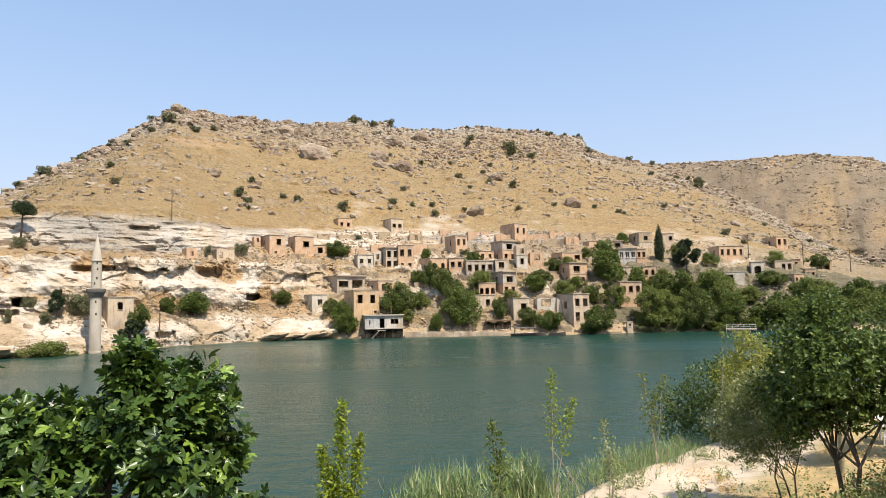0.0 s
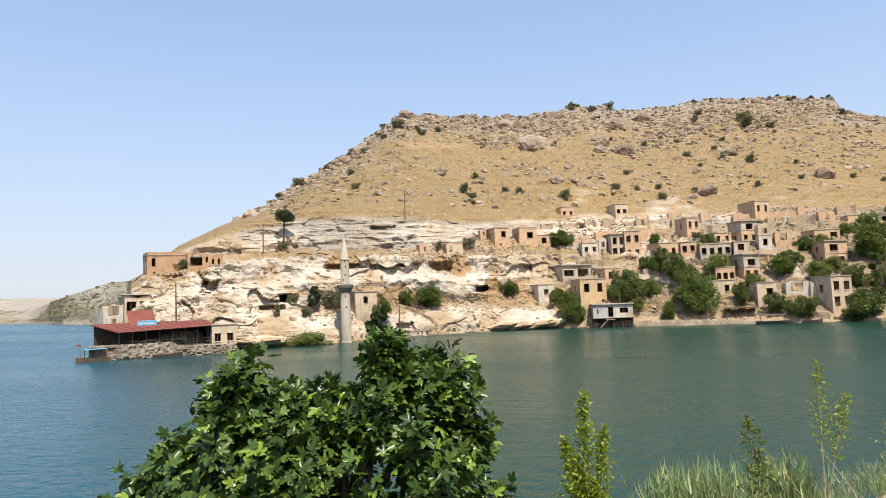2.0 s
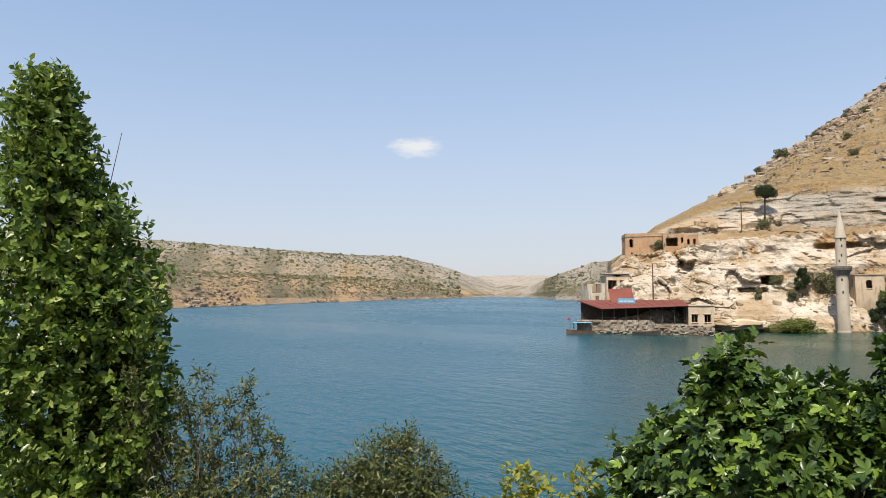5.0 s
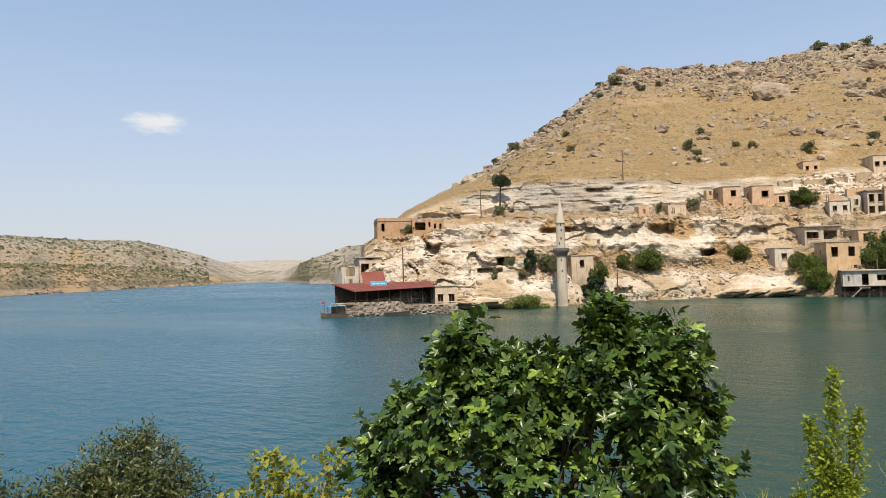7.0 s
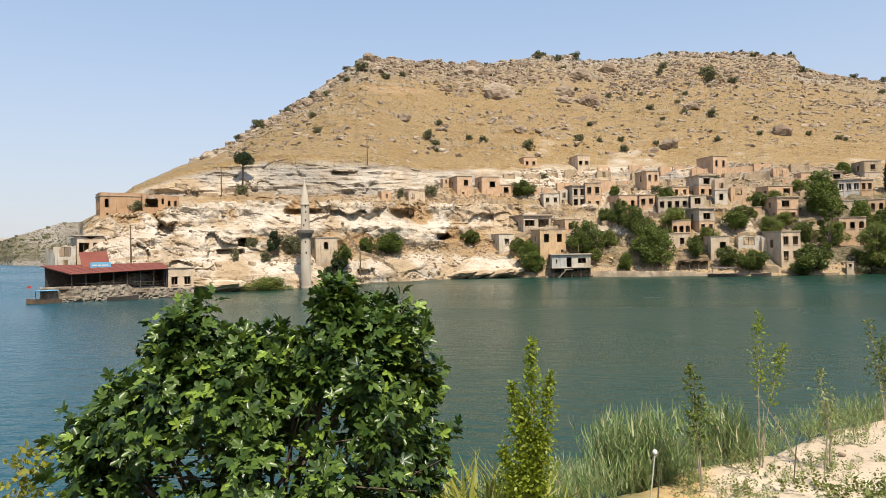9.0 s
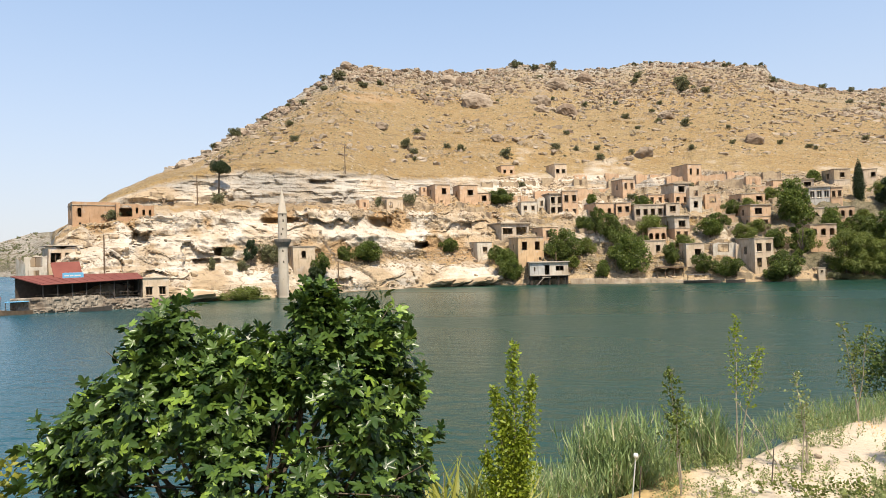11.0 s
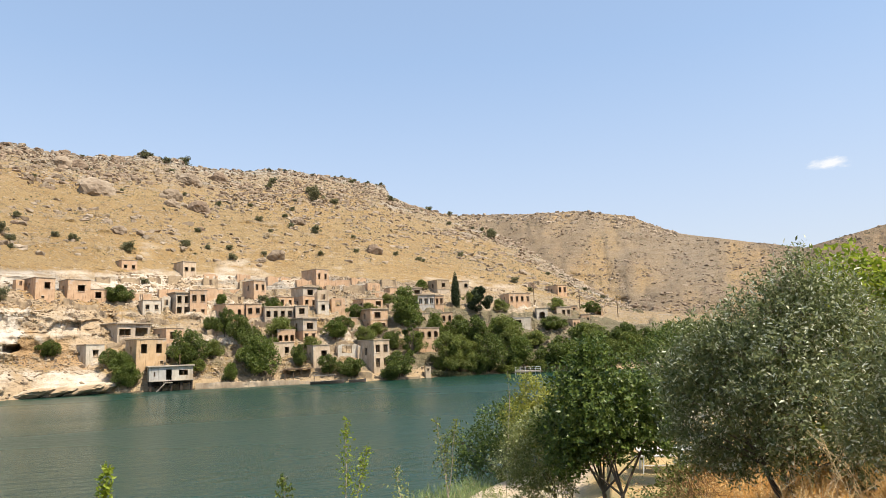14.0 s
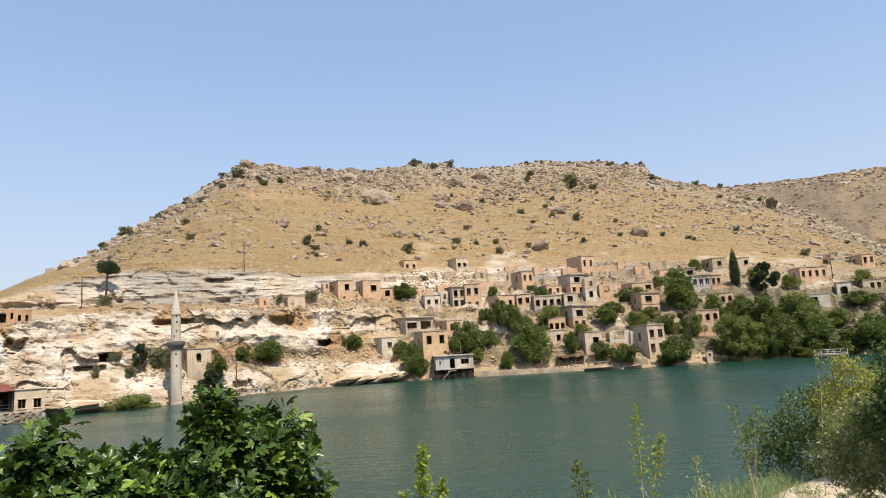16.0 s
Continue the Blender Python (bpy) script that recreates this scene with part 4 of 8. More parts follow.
house(-3.70, 179, 18.0, 3.9, 2.9, 6, 32, OCHRE, [(0.8, 2, 0.7, 1.3, False)], "low ochre house with two windows", side=[(.8, 1, .7, 1.1, False)])
house(-5.64, 180, 17.5, 3.6, 5.9, 6, 32, OCHRE, [(3.9, 1, 1.3, 1.3, False), (1.2, 2, 0.7, 1.3, False)], "three-storey house with grey upper floor", upper=(3.7, GREY), side=[(1.2, 1, .7, 1.2, False)], lip=0.28, over=0.3, bars=PAINTWOOD)
house(-3.14, 171, 13.2, 6.8, 4.6, 5, 10, GREY, [(2.2, 4, 0.75, 1.4, False), (.2, 1, 1.2, 1.5, False, .4, .7)], "long grey rendered house with a row of windows", lip=0.3)
house(-4.95, 171, 13.4, 3.0, 4.6, 5, 10, GREY, [(2.6, 1, 1.0, 1.3, False)], "grey rendered house with one window")
house(-6.69, 175, 14.4, 2.8, 8.0, 4, 12, WHITE, [(5.4, 1, .8, 1.2, False), (2.6, 1, 0.7, 1.4, False)], "tall narrow whitewashed ruin", roof=None, crumble=0.8, upper=(5.0, CREAM))
house(-5.61, 164, 7.6, 3.2, 6.9, 6.5, 30, OCHRE, [(4.5, 1, 1.3, 1.3, False), (1.9, 2, 0.7, 1.4, False)], "three-storey ochre house with grey top floor", upper=(4.2, GREY), side=[(4.6, 1, .7, 1.2, False)], lip=0.3, over=0.3)
house(-3.71, 163, 7.4, 4.0, 4.6, 4, 8, OCHRE, [(2.0, 3, 0.7, 1.3, True)], "ochre stone house with arched windows")
house(-3.17, 158, 4.4, 6.4, 4.6, 5, 8, CREAM, [(2.2, 2, 0.7, 1.3, False)], "low cream house with a balustraded terrace")
house(-7.93, 178, 15.9, 3.5, 4.6, 4, 8, OCHRE, [(2.3, 1, 1.2, 1.5, False)], "ochre stone ruin with one wide window", roof=None, crumble=0.5)
house(-8.51, 172, 12.1, 6.0, 2.7, 4, 6, OCHRE, [(1.2, 1, 0.5, 0.7, True, .2, .6)], "low ochre garden building")
house(-6.53, 155, 2.9, 3.6, 5.2, 5, 18, CREAM, [(2.6, 1, 1.0, 1.3, False, .4, .9)], "cream stone house near the landing", side=[(2.4, 1, .7, 1.2, False)])
house(-8.66, 158, 3.2, 4.5, 5.2, 5, 8, WHITE, [(3.0, 1, 1.7, 1.5, False, .2, .7)], "ruined white house with a black gaping window", roof=None, crumble=0.9)
house(-10.1, 158, 2.6, 3.5, 5.6, 5, 10, CREAM, [(0.3, 1, 1.0, 1.8, False, .4, .9)], "roofless cream stone house", roof=None, crumble=0.5)
house(-11.45, 155, 1.2, 3.5, 7.5, 6.5, 34, CREAM, [(4.9, 2, 0.85, 1.5, False), (1.7, 2, 0.85, 1.9, False)], "tall cream house with paired window columns by the water", side=[(4.4, 1, .8, 1.4, False)], lip=0.25)
house(-11.30, 172, 11.4, 4.3, 5.3, 6, 32, OCHRE, [(3.2, 1, 1.4, 1.3, False, .1, .7), (0.5, 2, 0.8, 1.3, False)], "ochre house with a large upper window", upper=(2.7, OCHRE), side=[(3.1, 1, .7, 1.2, False), (.5, 2, .7, 1.3, False)], lip=0.25, over=0.25)
house(-10.83, 182, 16.8, 5.2, 3.3, 5.5, 32, OCHRE, [(1.2, 1, 1.3, 1.4, False, .5, 1), (.9, 1, .6, 1.1, False, 0, .4)], "ochre house with a wide window", side=[(1, 2, .7, 1.2, False)])
# upper
house(3.82, 202, 28.1, 3.4, 4.9, 6, 26, CREAM, [(2.3, 2, 0.8, 1.0, False)], "lone pale house high on the slope with two windows", bars=PAINTWOOD)
house(2.2, 203, 27.4, 3.6, 2.6, 3, 10, OCHRE, [(0.2, 2, 0.7, 1.5, True)], "broken ochre walls beside the lone house", roof=None, crumble=1.0)
house(8.18, 198, 29.0, 3.8, 3.7, 5, 18, OCHRE, [(1.5, 2, 0.6, 0.9, False)], "small ochre house high on the slope with two windows", roof=ROOF)
house(-6.64, 200, 25.0, 3.6, 5.4, 7, 38, OCHRE, [(2.6, 2, 0.6, 1.5, False)], "ochre stone tower house above the village", roof=ROOF)
house(-8.03, 202, 24.6, 6.4, 3.0, 4, 6, OCHRE, [], "long blank ochre wall above the village", roof=None, crumble=0.3)
# east part
house(-15.44, 166, 4.6, 4.9, 6.9, 5, 20, OCHRE, [(4.6, 3, 0.75, 1.3, True)], "ochre house with three arched windows among trees", side=[(4.5, 1, .8, 1.3, True), (1.6, 1, .8, 1.5, False)])
house(-15.0, 178, 11.6, 5.2, 4.0, 4, 8, CREAM, [(0.9, 1, 2.3, 2.3, True, .1, .6)], "cream terrace house with a wide arch", roof=SLAB)
house(-16.7, 177, 11.6, 4.6, 4.0, 4, 8, OCHRE, [(1.8, 3, 0.6, 1.3, True)], "ochre terrace house with arched windows")
house(-15.26, 186, 16.2, 4.5, 4.8, 5, 10, BLUEGREY, [(2.4, 3, 0.75, 1.4, False)], "pale blue rendered house with three windows", bars=PAINTWOOD, lip=0.3, over=0.3)
house(-16.36, 187, 15.8, 2.5, 5.0, 5, 8, OCHRE, [(2.8, 2, 0.55, 1.3, False)], "narrow ochre house beside the blue one")
house(-16.75, 205, 21.7, 3.6, 5.2, 6, 30, GREY, [(3.0, 1, 0.9, 1.2, False)], "grey house at the top of the village", upper=(2.4, RUBBLE), side=[(2.9, 1, .9, 1.3, False)])
house(-18.47, 208, 22.2, 3.1, 4.4, 5, 8, CREAM, [(2.4, 1, 0.8, 1.1, False, .4, 1)], "pale house behind the cypress")
house(-12.74, 197, 20.8, 3.6, 3.5, 5, 20, OCHRE, [(1.3, 1, 0.7, 1.2, False, .4, .9)], "ochre house behind tall trees")
house(-14.08, 201, 21.6, 6.0, 2.8, 5, 8, GREY, [(.8, 1, 1.3, 1.3, False, .5, 1)], "low grey house with a flat roof", lip=0.25, over=0.25)
house(-23.11, 203, 16.6, 6.3, 5.1, 6, 28, OCHRE, [(2.7, 4, 0.6, 1.4, False)], "long ochre house with four windows", side=[(2.7, 1, .7, 1.4, False)], roof=ROOF)
house(-26.67, 238, 22.2, 3.2, 4.3, 7, 38, OCHRE, [(1.8, 2, 0.8, 1.6, False)], "ochre house on the far slope", roof=ROOF, side=[(1.8, 1, .7, 1.3, False)])
house(-24.90, 196, 12.6, 3.1, 4.1, 4, 8, WHITE, [(1.2, 1, 1.3, 1.9, True)], "whitewashed house with one arch")
house(-23.17, 189, 10.8, 5.4, 3.2, 4, 10, WHITE, [(0.9, 1, 1.2, 1.5, False, .1, .6)], "white house among trees with one window", roof=SLAB)
house(-26.70, 201, 12.8, 4.1, 4.2, 5, 10, CREAM, [(2.0, 2, 0.65, 1.3, False, .3, 1)], "cream house with a flat roof")
house(-27.53, 210, 14.6, 2.1, 3.1, 4, 8, OCHRE, [(1.2, 1, 0.6, 1.1, False)], "small flat-roofed ochre stone house")
house(-27.66, 194, 9.6, 2.6, 3.5, 7, 40, OCHRE, [(1.4, 2, 0.6, 1.2, True)], "ochre house with a long side wall", side=[(1.4, 2, .7, 1.2, False)])
house(-28.43, 199, 11.2, 2.4, 3.3, 4, 8, OCHRE, [(1.2, 2, 0.5, 1.1, False)], "ochre house at the east edge")
house(-29.52, 209, 12.6, 2.3, 4.4, 4, 8, OCHRE, [(1.6, 1, 0.9, 1.4, False)], "ochre gable of a house at the edge of the trees")
house(-15.26, 156, 0.3, 1.2, 2.2, 1.4, 10, CREAM, [(1.2, 1, 0.35, 0.5, False)], "narrow white pump house at the shore", lip=0.12, over=0.08)


def waterfront_house(bearing, r):
    """White house on dark stilts over the water, with an outside stair."""
    x, y = spot(bearing, r)
    top = empty("stilt_house", pose(x, y, 0, 0, 0, bearing + 6), "white house on dark supports over the water with an outside stair", "house", "village houses")
    w, d, z0, z1 = 8.2, 6.0, 2.15, 4.8
    for u0, u1, gaps, mat in ((0, 4.3, [(0.8, 1.1, 3.0, 3.9, False), (3.1, 4.15, 2.2, 4.3, False)], BLUEGREY), (4.3, 8.2, [(1.2, 2.9, 3.0, 4.1, False)], WHITE)):
        bm = bmesh.new()
        panel(bm, (u0 - w / 2, 0, 0), (1, 0, 0), (0, 1, 0), u1 - u0, z0, z1, gaps)
        part("front_wall", bm, mat, top)
        for a, b, c, e, _ in gaps:
            if e - c < 2:
                window_bars(top, (u0 - w / 2, 0, 0), (1, 0, 0), a, b, c, e, OLDWOOD)
    bm = bmesh.new()
    panel(bm, (-w / 2, d, 0), (0, -1, 0), (1, 0, 0), d, z0, z1, [(2.0, 2.9, 2.9, 4.0, False)])
    panel(bm, (w / 2, 0, 0), (0, 1, 0), (-1, 0, 0), d, z0, z1, [])
    panel(bm, (w / 2, d, 0), (-1, 0, 0), (0, -1, 0), w, z0, z1, [])
    part("side_wall", bm, WHITE, top)
    bm = bmesh.new()
    box(bm, -w / 2 - 0.3, -0.35, z1, w / 2 + 0.3, d + 0.2, z1 + 0.25, 0.04)
    part("roof", bm, SLAB, top)
    bm = bmesh.new()
    box(bm, -w / 2 - 0.1, -0.5, z0 - 0.2, w / 2 + 0.1, d, z0, 0.03)
    part("floor_slab", bm, SLAB, top)
    # near-black pillars and foundation stand in for the shade under the floor
    for k in range(5):
        bm = bmesh.new()
        u = -w / 2 + 0.25 + k * (w - 0.5) / 4
        box(bm, u - 0.22, 0.0, -1.5, u + 0.22, 0.45, z0 - 0.2, 0.03)
        part("pillar", bm, DARKWOOD, top)
    bm = bmesh.new()
    box(bm, -w / 2, 2.6, -1.5, w / 2, d, z0 - 0.2, 0.05)
    part("foundation", bm, DARKWOOD, top)
    bm = bmesh.new()
    for k in range(9):
        box(bm, -1.2 - k * 0.22 - 0.15, -1.2, 1.6 - k * 0.22, -1.2 - k * 0.22 + 0.15, -0.4, 1.6 - k * 0.22 + 0.06)
    beam(bm, (-1.1, -1.2, 1.75), (-3.1, -1.2, -0.3), 0.06)
    beam(bm, (-1.1, -0.4, 1.75), (-3.1, -0.4, -0.3), 0.06)
    box(bm, -1.6, -1.2, 1.62, 0.2, 0.0, 1.72)
    part("stair", bm, SLAB, top, "worn concrete outside stair")


waterfront_house(4.98, 149)


def minaret(bearing, r):
    x, y = spot(bearing, r)
    top = empty("minaret", pose(x, y, 0), "pale stone minaret standing in the water with dark balcony", "minaret")
    bm = bmesh.new()
    lathe(bm, [(0.98, -5), (0.98, 0.2), (0.92, 0.35), (0.88, 8.8), (0.95, 9.0)], 20)
    part("shaft", bm, MINARET, top)
    bm = bmesh.new()
    lathe(bm, [(0.95, 9.0), (1.0, 9.2), (1.2, 9.55), (1.25, 9.7), (1.42, 9.95), (1.5, 10.25), (1.5, 10.55), (1.36, 10.58), (1.36, 10.3), (0.8, 10.28)], 20)
    part("balcony", bm, DARKSTONE, top, "dark corbelled balcony")
    bm = bmesh.new()
    lathe(bm, [(0.8, 10.2), (0.78, 15.0), (0.9, 15.1), (0.9, 15.3), (0.8, 15.35)], 20)
    part("upper_shaft", bm, MINARET, top)
    bm = bmesh.new()
    lathe(bm, [(0.82, 15.35), (0.5, 17.2), (0.13, 19.2), (0.06, 19.6), (0.1, 19.75), (0.03, 20.2)], 20)
    part("spire", bm, MINARET, top)
    # solid dark blocks, their colour standing in for the shade inside the slits
    for z, k in ((8.2, -1.6), (6.2, -1.5), (3.0, -1.7), (12.1, -1.5), (13.6, -1.4), (11.2, -1.9), (14.6, -1.5)):
        bm = bmesh.new()
        rad = 0.87 if z < 9 else 0.78
        box(bm, -0.11, -rad - 0.02, z, 0.11, -rad + 0.12, z + 0.42)
        slit = part("window_slit", bm, DARKWOOD, top)
        slit.rotation_euler = (0, 0, radians(bearing) + (k + 1.57))
    return top


minaret(27.05, 126)


def fort():
    """Walled ochre building with arched windows on the western spur."""
    x, y = spot(40.75, 138)
    top = empty("fortress", pose(x, y, 13.2, 0, 0, 41 + 9), "ochre stone fortress ruin with arched windows on a rock", "building")
    bm = bmesh.new()
    panel(bm, (-3.9, 0, 0), (1, 0, 0), (0, 1, 0), 7.8, -4, 4.9, [(0.8, 1.45, 2.2, 3.8, True), (1.0, 1.35, 0.7, 1.2, True), (2.9, 3.3, 0.8, 1.2, True)], 0.5)
    panel(bm, (-3.9, 5.5, 0), (0, -1, 0), (1, 0, 0), 5.5, -4, 4.9, [(1.0, 1.6, 2.0, 3.7, True), (3.1, 3.7, 2.0, 3.7, True)], 0.5)
    panel(bm, (3.9, 0, 0), (0, 1, 0), (-1, 0, 0), 5.5, -4, 4.9, [], 0.5)
    panel(bm, (3.9, 5.5, 0), (-1, 0, 0), (0, -1, 0), 7.8, -4, 4.9, [], 0.5)
    bmesh.ops.remove_doubles(bm, verts=bm.verts, dist=0.001)
    for v in bm.verts:
        v.co += noise.noise_vector(v.co * 0.5) * 0.06
    part("keep_wall", bm, FORTSTONE, top)
    bm = bmesh.new()
    box(bm, -4.0, -0.1, 4.25, 4.0, 5.6, 4.4, 0.02)
    part("coping", bm, ROOF, top)
    x2, y2 = spot(38.1, 137)
    wing = empty("fortress_wing", pose(x2, y2, 14.5, 0, 0, 38.1 + 8), "ochre stone wing with a broad dark arch", "building")
    bm = bmesh.new()
    panel(bm, (-3.2, 0, 0), (1, 0, 0), (0, 1, 0), 6.4, -3.5, 3.3, [(0.5, 2.7, 0.9, 3.0, True), (3.3, 3.7, 1.5, 2.6, True), (4.4, 4.85, 1.1, 2.2, True), (5.5, 5.95, 1.1, 2.2, True)], 0.6)
    panel(bm, (-3.2, 4, 0), (0, -1, 0), (1, 0, 0), 4, -3.5, 3.3, [], 0.5)
    panel(bm, (3.2, 0, 0), (0, 1, 0), (-1, 0, 0), 4, -3.5, 3.3, [], 0.5)
    panel(bm, (3.2, 4, 0), (-1, 0, 0), (0, -1, 0), 6.4, -3.5, 3.3, [], 0.5)
    bmesh.ops.remove_doubles(bm, verts=bm.verts, dist=0.001)
    for v in bm.verts:
        if v.co.z > 3:
            v.co.z -= 0.5 * abs(noise.noise(v.co * 0.5)) + 0.12 * max(0, v.co.x)
    part("wall", bm, FORTSTONE, wing)
    bm = bmesh.new()
    box(bm, -3.1, 0.2, 2.5, 3.1, 3.9, 2.65)
    part("vault_top", bm, ROOF, wing)


fort()


def restaurant():
    """Open red-roofed shed on a stone quay, with a raised roof and a blue sign board."""
    x, y = spot(41.35, 112.3)
    top = empty("riverside_restaurant", pose(x, y, 0, 0, 0, 41.35 + 2), "open-sided riverside restaurant with red metal roof on stone quay", "restaurant")
    w = 15.8
    x0 = -w / 2
    bm = bmesh.new()
    long_, rows_ = 150, 16
    grid_ = []
    for j in range(rows_ + 1):                             # rough rubble face of the quay, patched and uneven
        line_ = []
        for k in range(long_ + 1):
            u, v = x0 - 1.9 + (w + 5.0) * k / long_, -0.9 + 3.15 * j / rows_ - 0.65 * smooth(w - 4.5, w - 3.5, (w + 5.0) * k / long_)
            stone = noise.cell(Vector((u * 1.9 + 0.5 * (int(v * 2.4) % 2), 0, v * 2.4)))
            out_ = 0.16 * stone + 0.22 * noise.noise(Vector((u * 0.35, 3, v * 0.6))) + 0.10 * noise.noise(Vector((u * 2.3, 1, v * 2.9)))
            line_.append(bm.verts.new((u, -0.05 - out_ - 0.25 * (1 - j / rows_) + (0.35 if j == rows_ else 0), v)))
        grid_.append(line_)
    for low_, high_ in zip(grid_, grid_[1:]):
        for k in range(long_):
            bm.faces.new((low_[k], low_[k + 1], high_[k + 1], high_[k]))
    box(bm, x0 - 1.85, 0.35, -0.9, x0 + w + 3.05, 3.0, 1.6)
    part("quay", bm, QUAYSTONE, top)
    bm = bmesh.new()
    box(bm, x0 - 1.6, 1.0, 1.55, x0 + w, 9, 1.75)
    part("floor", bm, SLAB, top)
    lo, hi = 4.1, 5.3
    bm = bmesh.new()
    pts = [(x0 + 1.9, -0.6, lo), (x0 + w - 0.7, -0.6, lo + 0.45), (x0 + w - 0.7, 7.5, hi), (x0 - 2.2, 7.5, hi)]
    vs = [bm.verts.new(p) for p in pts] + [bm.verts.new((p[0], p[1], p[2] - 0.14)) for p in pts]
    for f in ((0, 1, 2, 3), (7, 6, 5, 4), (0, 4, 5, 1), (1, 5, 6, 2), (2, 6, 7, 3), (3, 7, 4, 0)):
        bm.faces.new([vs[i] for i in f])
    roof_part = part("roof", bm, REDROOF, top)
    for k in range(12):                                    # lapped seams of the sheeting
        s = (k + 0.5) / 12
        bm = bmesh.new()
        beam(bm, Vector(pts[0]).lerp(Vector(pts[1]), s), Vector(pts[3]).lerp(Vector(pts[2]), s), 0.03, 0.03, 4)
        part("seam", bm, REDROOF, roof_part)
    bm = bmesh.new()
    beam(bm, Vector(pts[0]) - Vector((0, 0.05, 0.1)), Vector(pts[1]) - Vector((0, 0.05, 0.1)), 0.1, 0.1, 4)
    part("fascia", bm, REDROOF, top, "worn red edge board")
    bm = bmesh.new()
    for a, b, c, d in (((x0 + 3.5, 4.6, 4.75), (x0 + 7.3, 4.6, 4.8), (x0 + 6.9, 7.6, 7.3), (x0 + 3.0, 7.6, 7.2)),):
        vs = [bm.verts.new(p) for p in (a, b, c, d)] + [bm.verts.new((p[0], p[1] + 0.1, p[2] - 0.1)) for p in (a, b, c, d)]
        for f in ((0, 1, 2, 3), (7, 6, 5, 4), (0, 4, 5, 1), (1, 5, 6, 2), (2, 6, 7, 3), (3, 7, 4, 0)):
            bm.faces.new([vs[i] for i in f])
    part("raised_roof", bm, REDROOF, top)
    bm = bmesh.new()
    box(bm, x0 + 4.55, 4.0, 4.75, x0 + 7.35, 4.12, 5.6, 0.02)
    board = part("sign_board", bm, BLUEPAINT, top, "blue board with worn pale lettering")
    for u, wide_ in ((4.8, 0.6), (5.55, 0.45), (6.15, 0.85)):
        bm = bmesh.new()
        box(bm, x0 + u, 3.985, 5.07, x0 + u + wide_, 3.998, 5.25)
        part("lettering_bar", bm, PAINTWOOD, board)
    for k in range(8):
        bm = bmesh.new()
        u = x0 + 2.1 + k * (w - 3.0) / 7
        beam(bm, (u, 0.1, 1.6), (u, 0.1, lo + 0.45 * k / 7), 0.08, 0.08, 6)
        part("post", bm, IRON, top)
    bm = bmesh.new()
    for z in (2.1, 2.55):
        beam(bm, (x0 + 2.1, 0.1, z), (x0 + w - 0.9, 0.1, z), 0.04, 0.04, 4)
    part("railing", bm, DARKWOOD, top)
    # dark walls added at the rear and east end for the shaded interior
    bm = bmesh.new()
    box(bm, x0 - 1.6, 7.1, 1.7, x0 + w - 1, 7.4, 5.1)
    box(bm, x0 + w - 1.3, 0.5, 1.7, x0 + w - 1.05, 7.0, 4.4)
    part("back_wall", bm, DARKWOOD, top, "dark back wall standing in for the shaded interior")
    for k in range(7):
        tx = x0 + 1.6 + k * 2.3
        t = empty("dining_table", top.matrix_world @ pose(tx, 2.6, 1.75), "dark wooden table under the red roof", "table", "restaurant tables")
        bm = bmesh.new()
        box(bm, -0.5, -0.4, 0.71, 0.5, 0.4, 0.75, 0.01)
        part("tabletop", bm, OLDWOOD, t)
        for a in (-0.42, 0.42):
            for b in (-0.32, 0.32):
                bm = bmesh.new()
                box(bm, a - 0.03, b - 0.03, 0, a + 0.03, b + 0.03, 0.71)
                part("leg", bm, OLDWOOD, t)
    house(36.75, 113, 1.0, 3.7, 3.4, 4, 8, CREAM, [(0.9, 2, 0.7, 1.1, False)], "cream kitchen hut at the end of the restaurant", lip=0.12)
    # ruined concrete house behind
    house(44.7, 126, 4.0, 3.0, 4.6, 4, 20, WHITE, [(2.6, 1, 1.4, 1.4, False), (0.5, 1, .7, 1.4, False)], "collapsed white concrete house behind the restaurant", roof=None, crumble=1.2)
    house(43.0, 128, 4.3, 4.2, 5.6, 4, 14, CREAM, [(2.7, 2, 1.2, 1.8, False)], "collapsed concrete house with gaping floors", roof=SLAB, crumble=0.5, over=0.3)
    house(41.2, 130, 4.6, 3.0, 5.2, 4, 10, CREAM, [(1.0, 1, 1.2, 2.0, False)], "broken cream walls below the rock", roof=None, crumble=1.6)


restaurant()


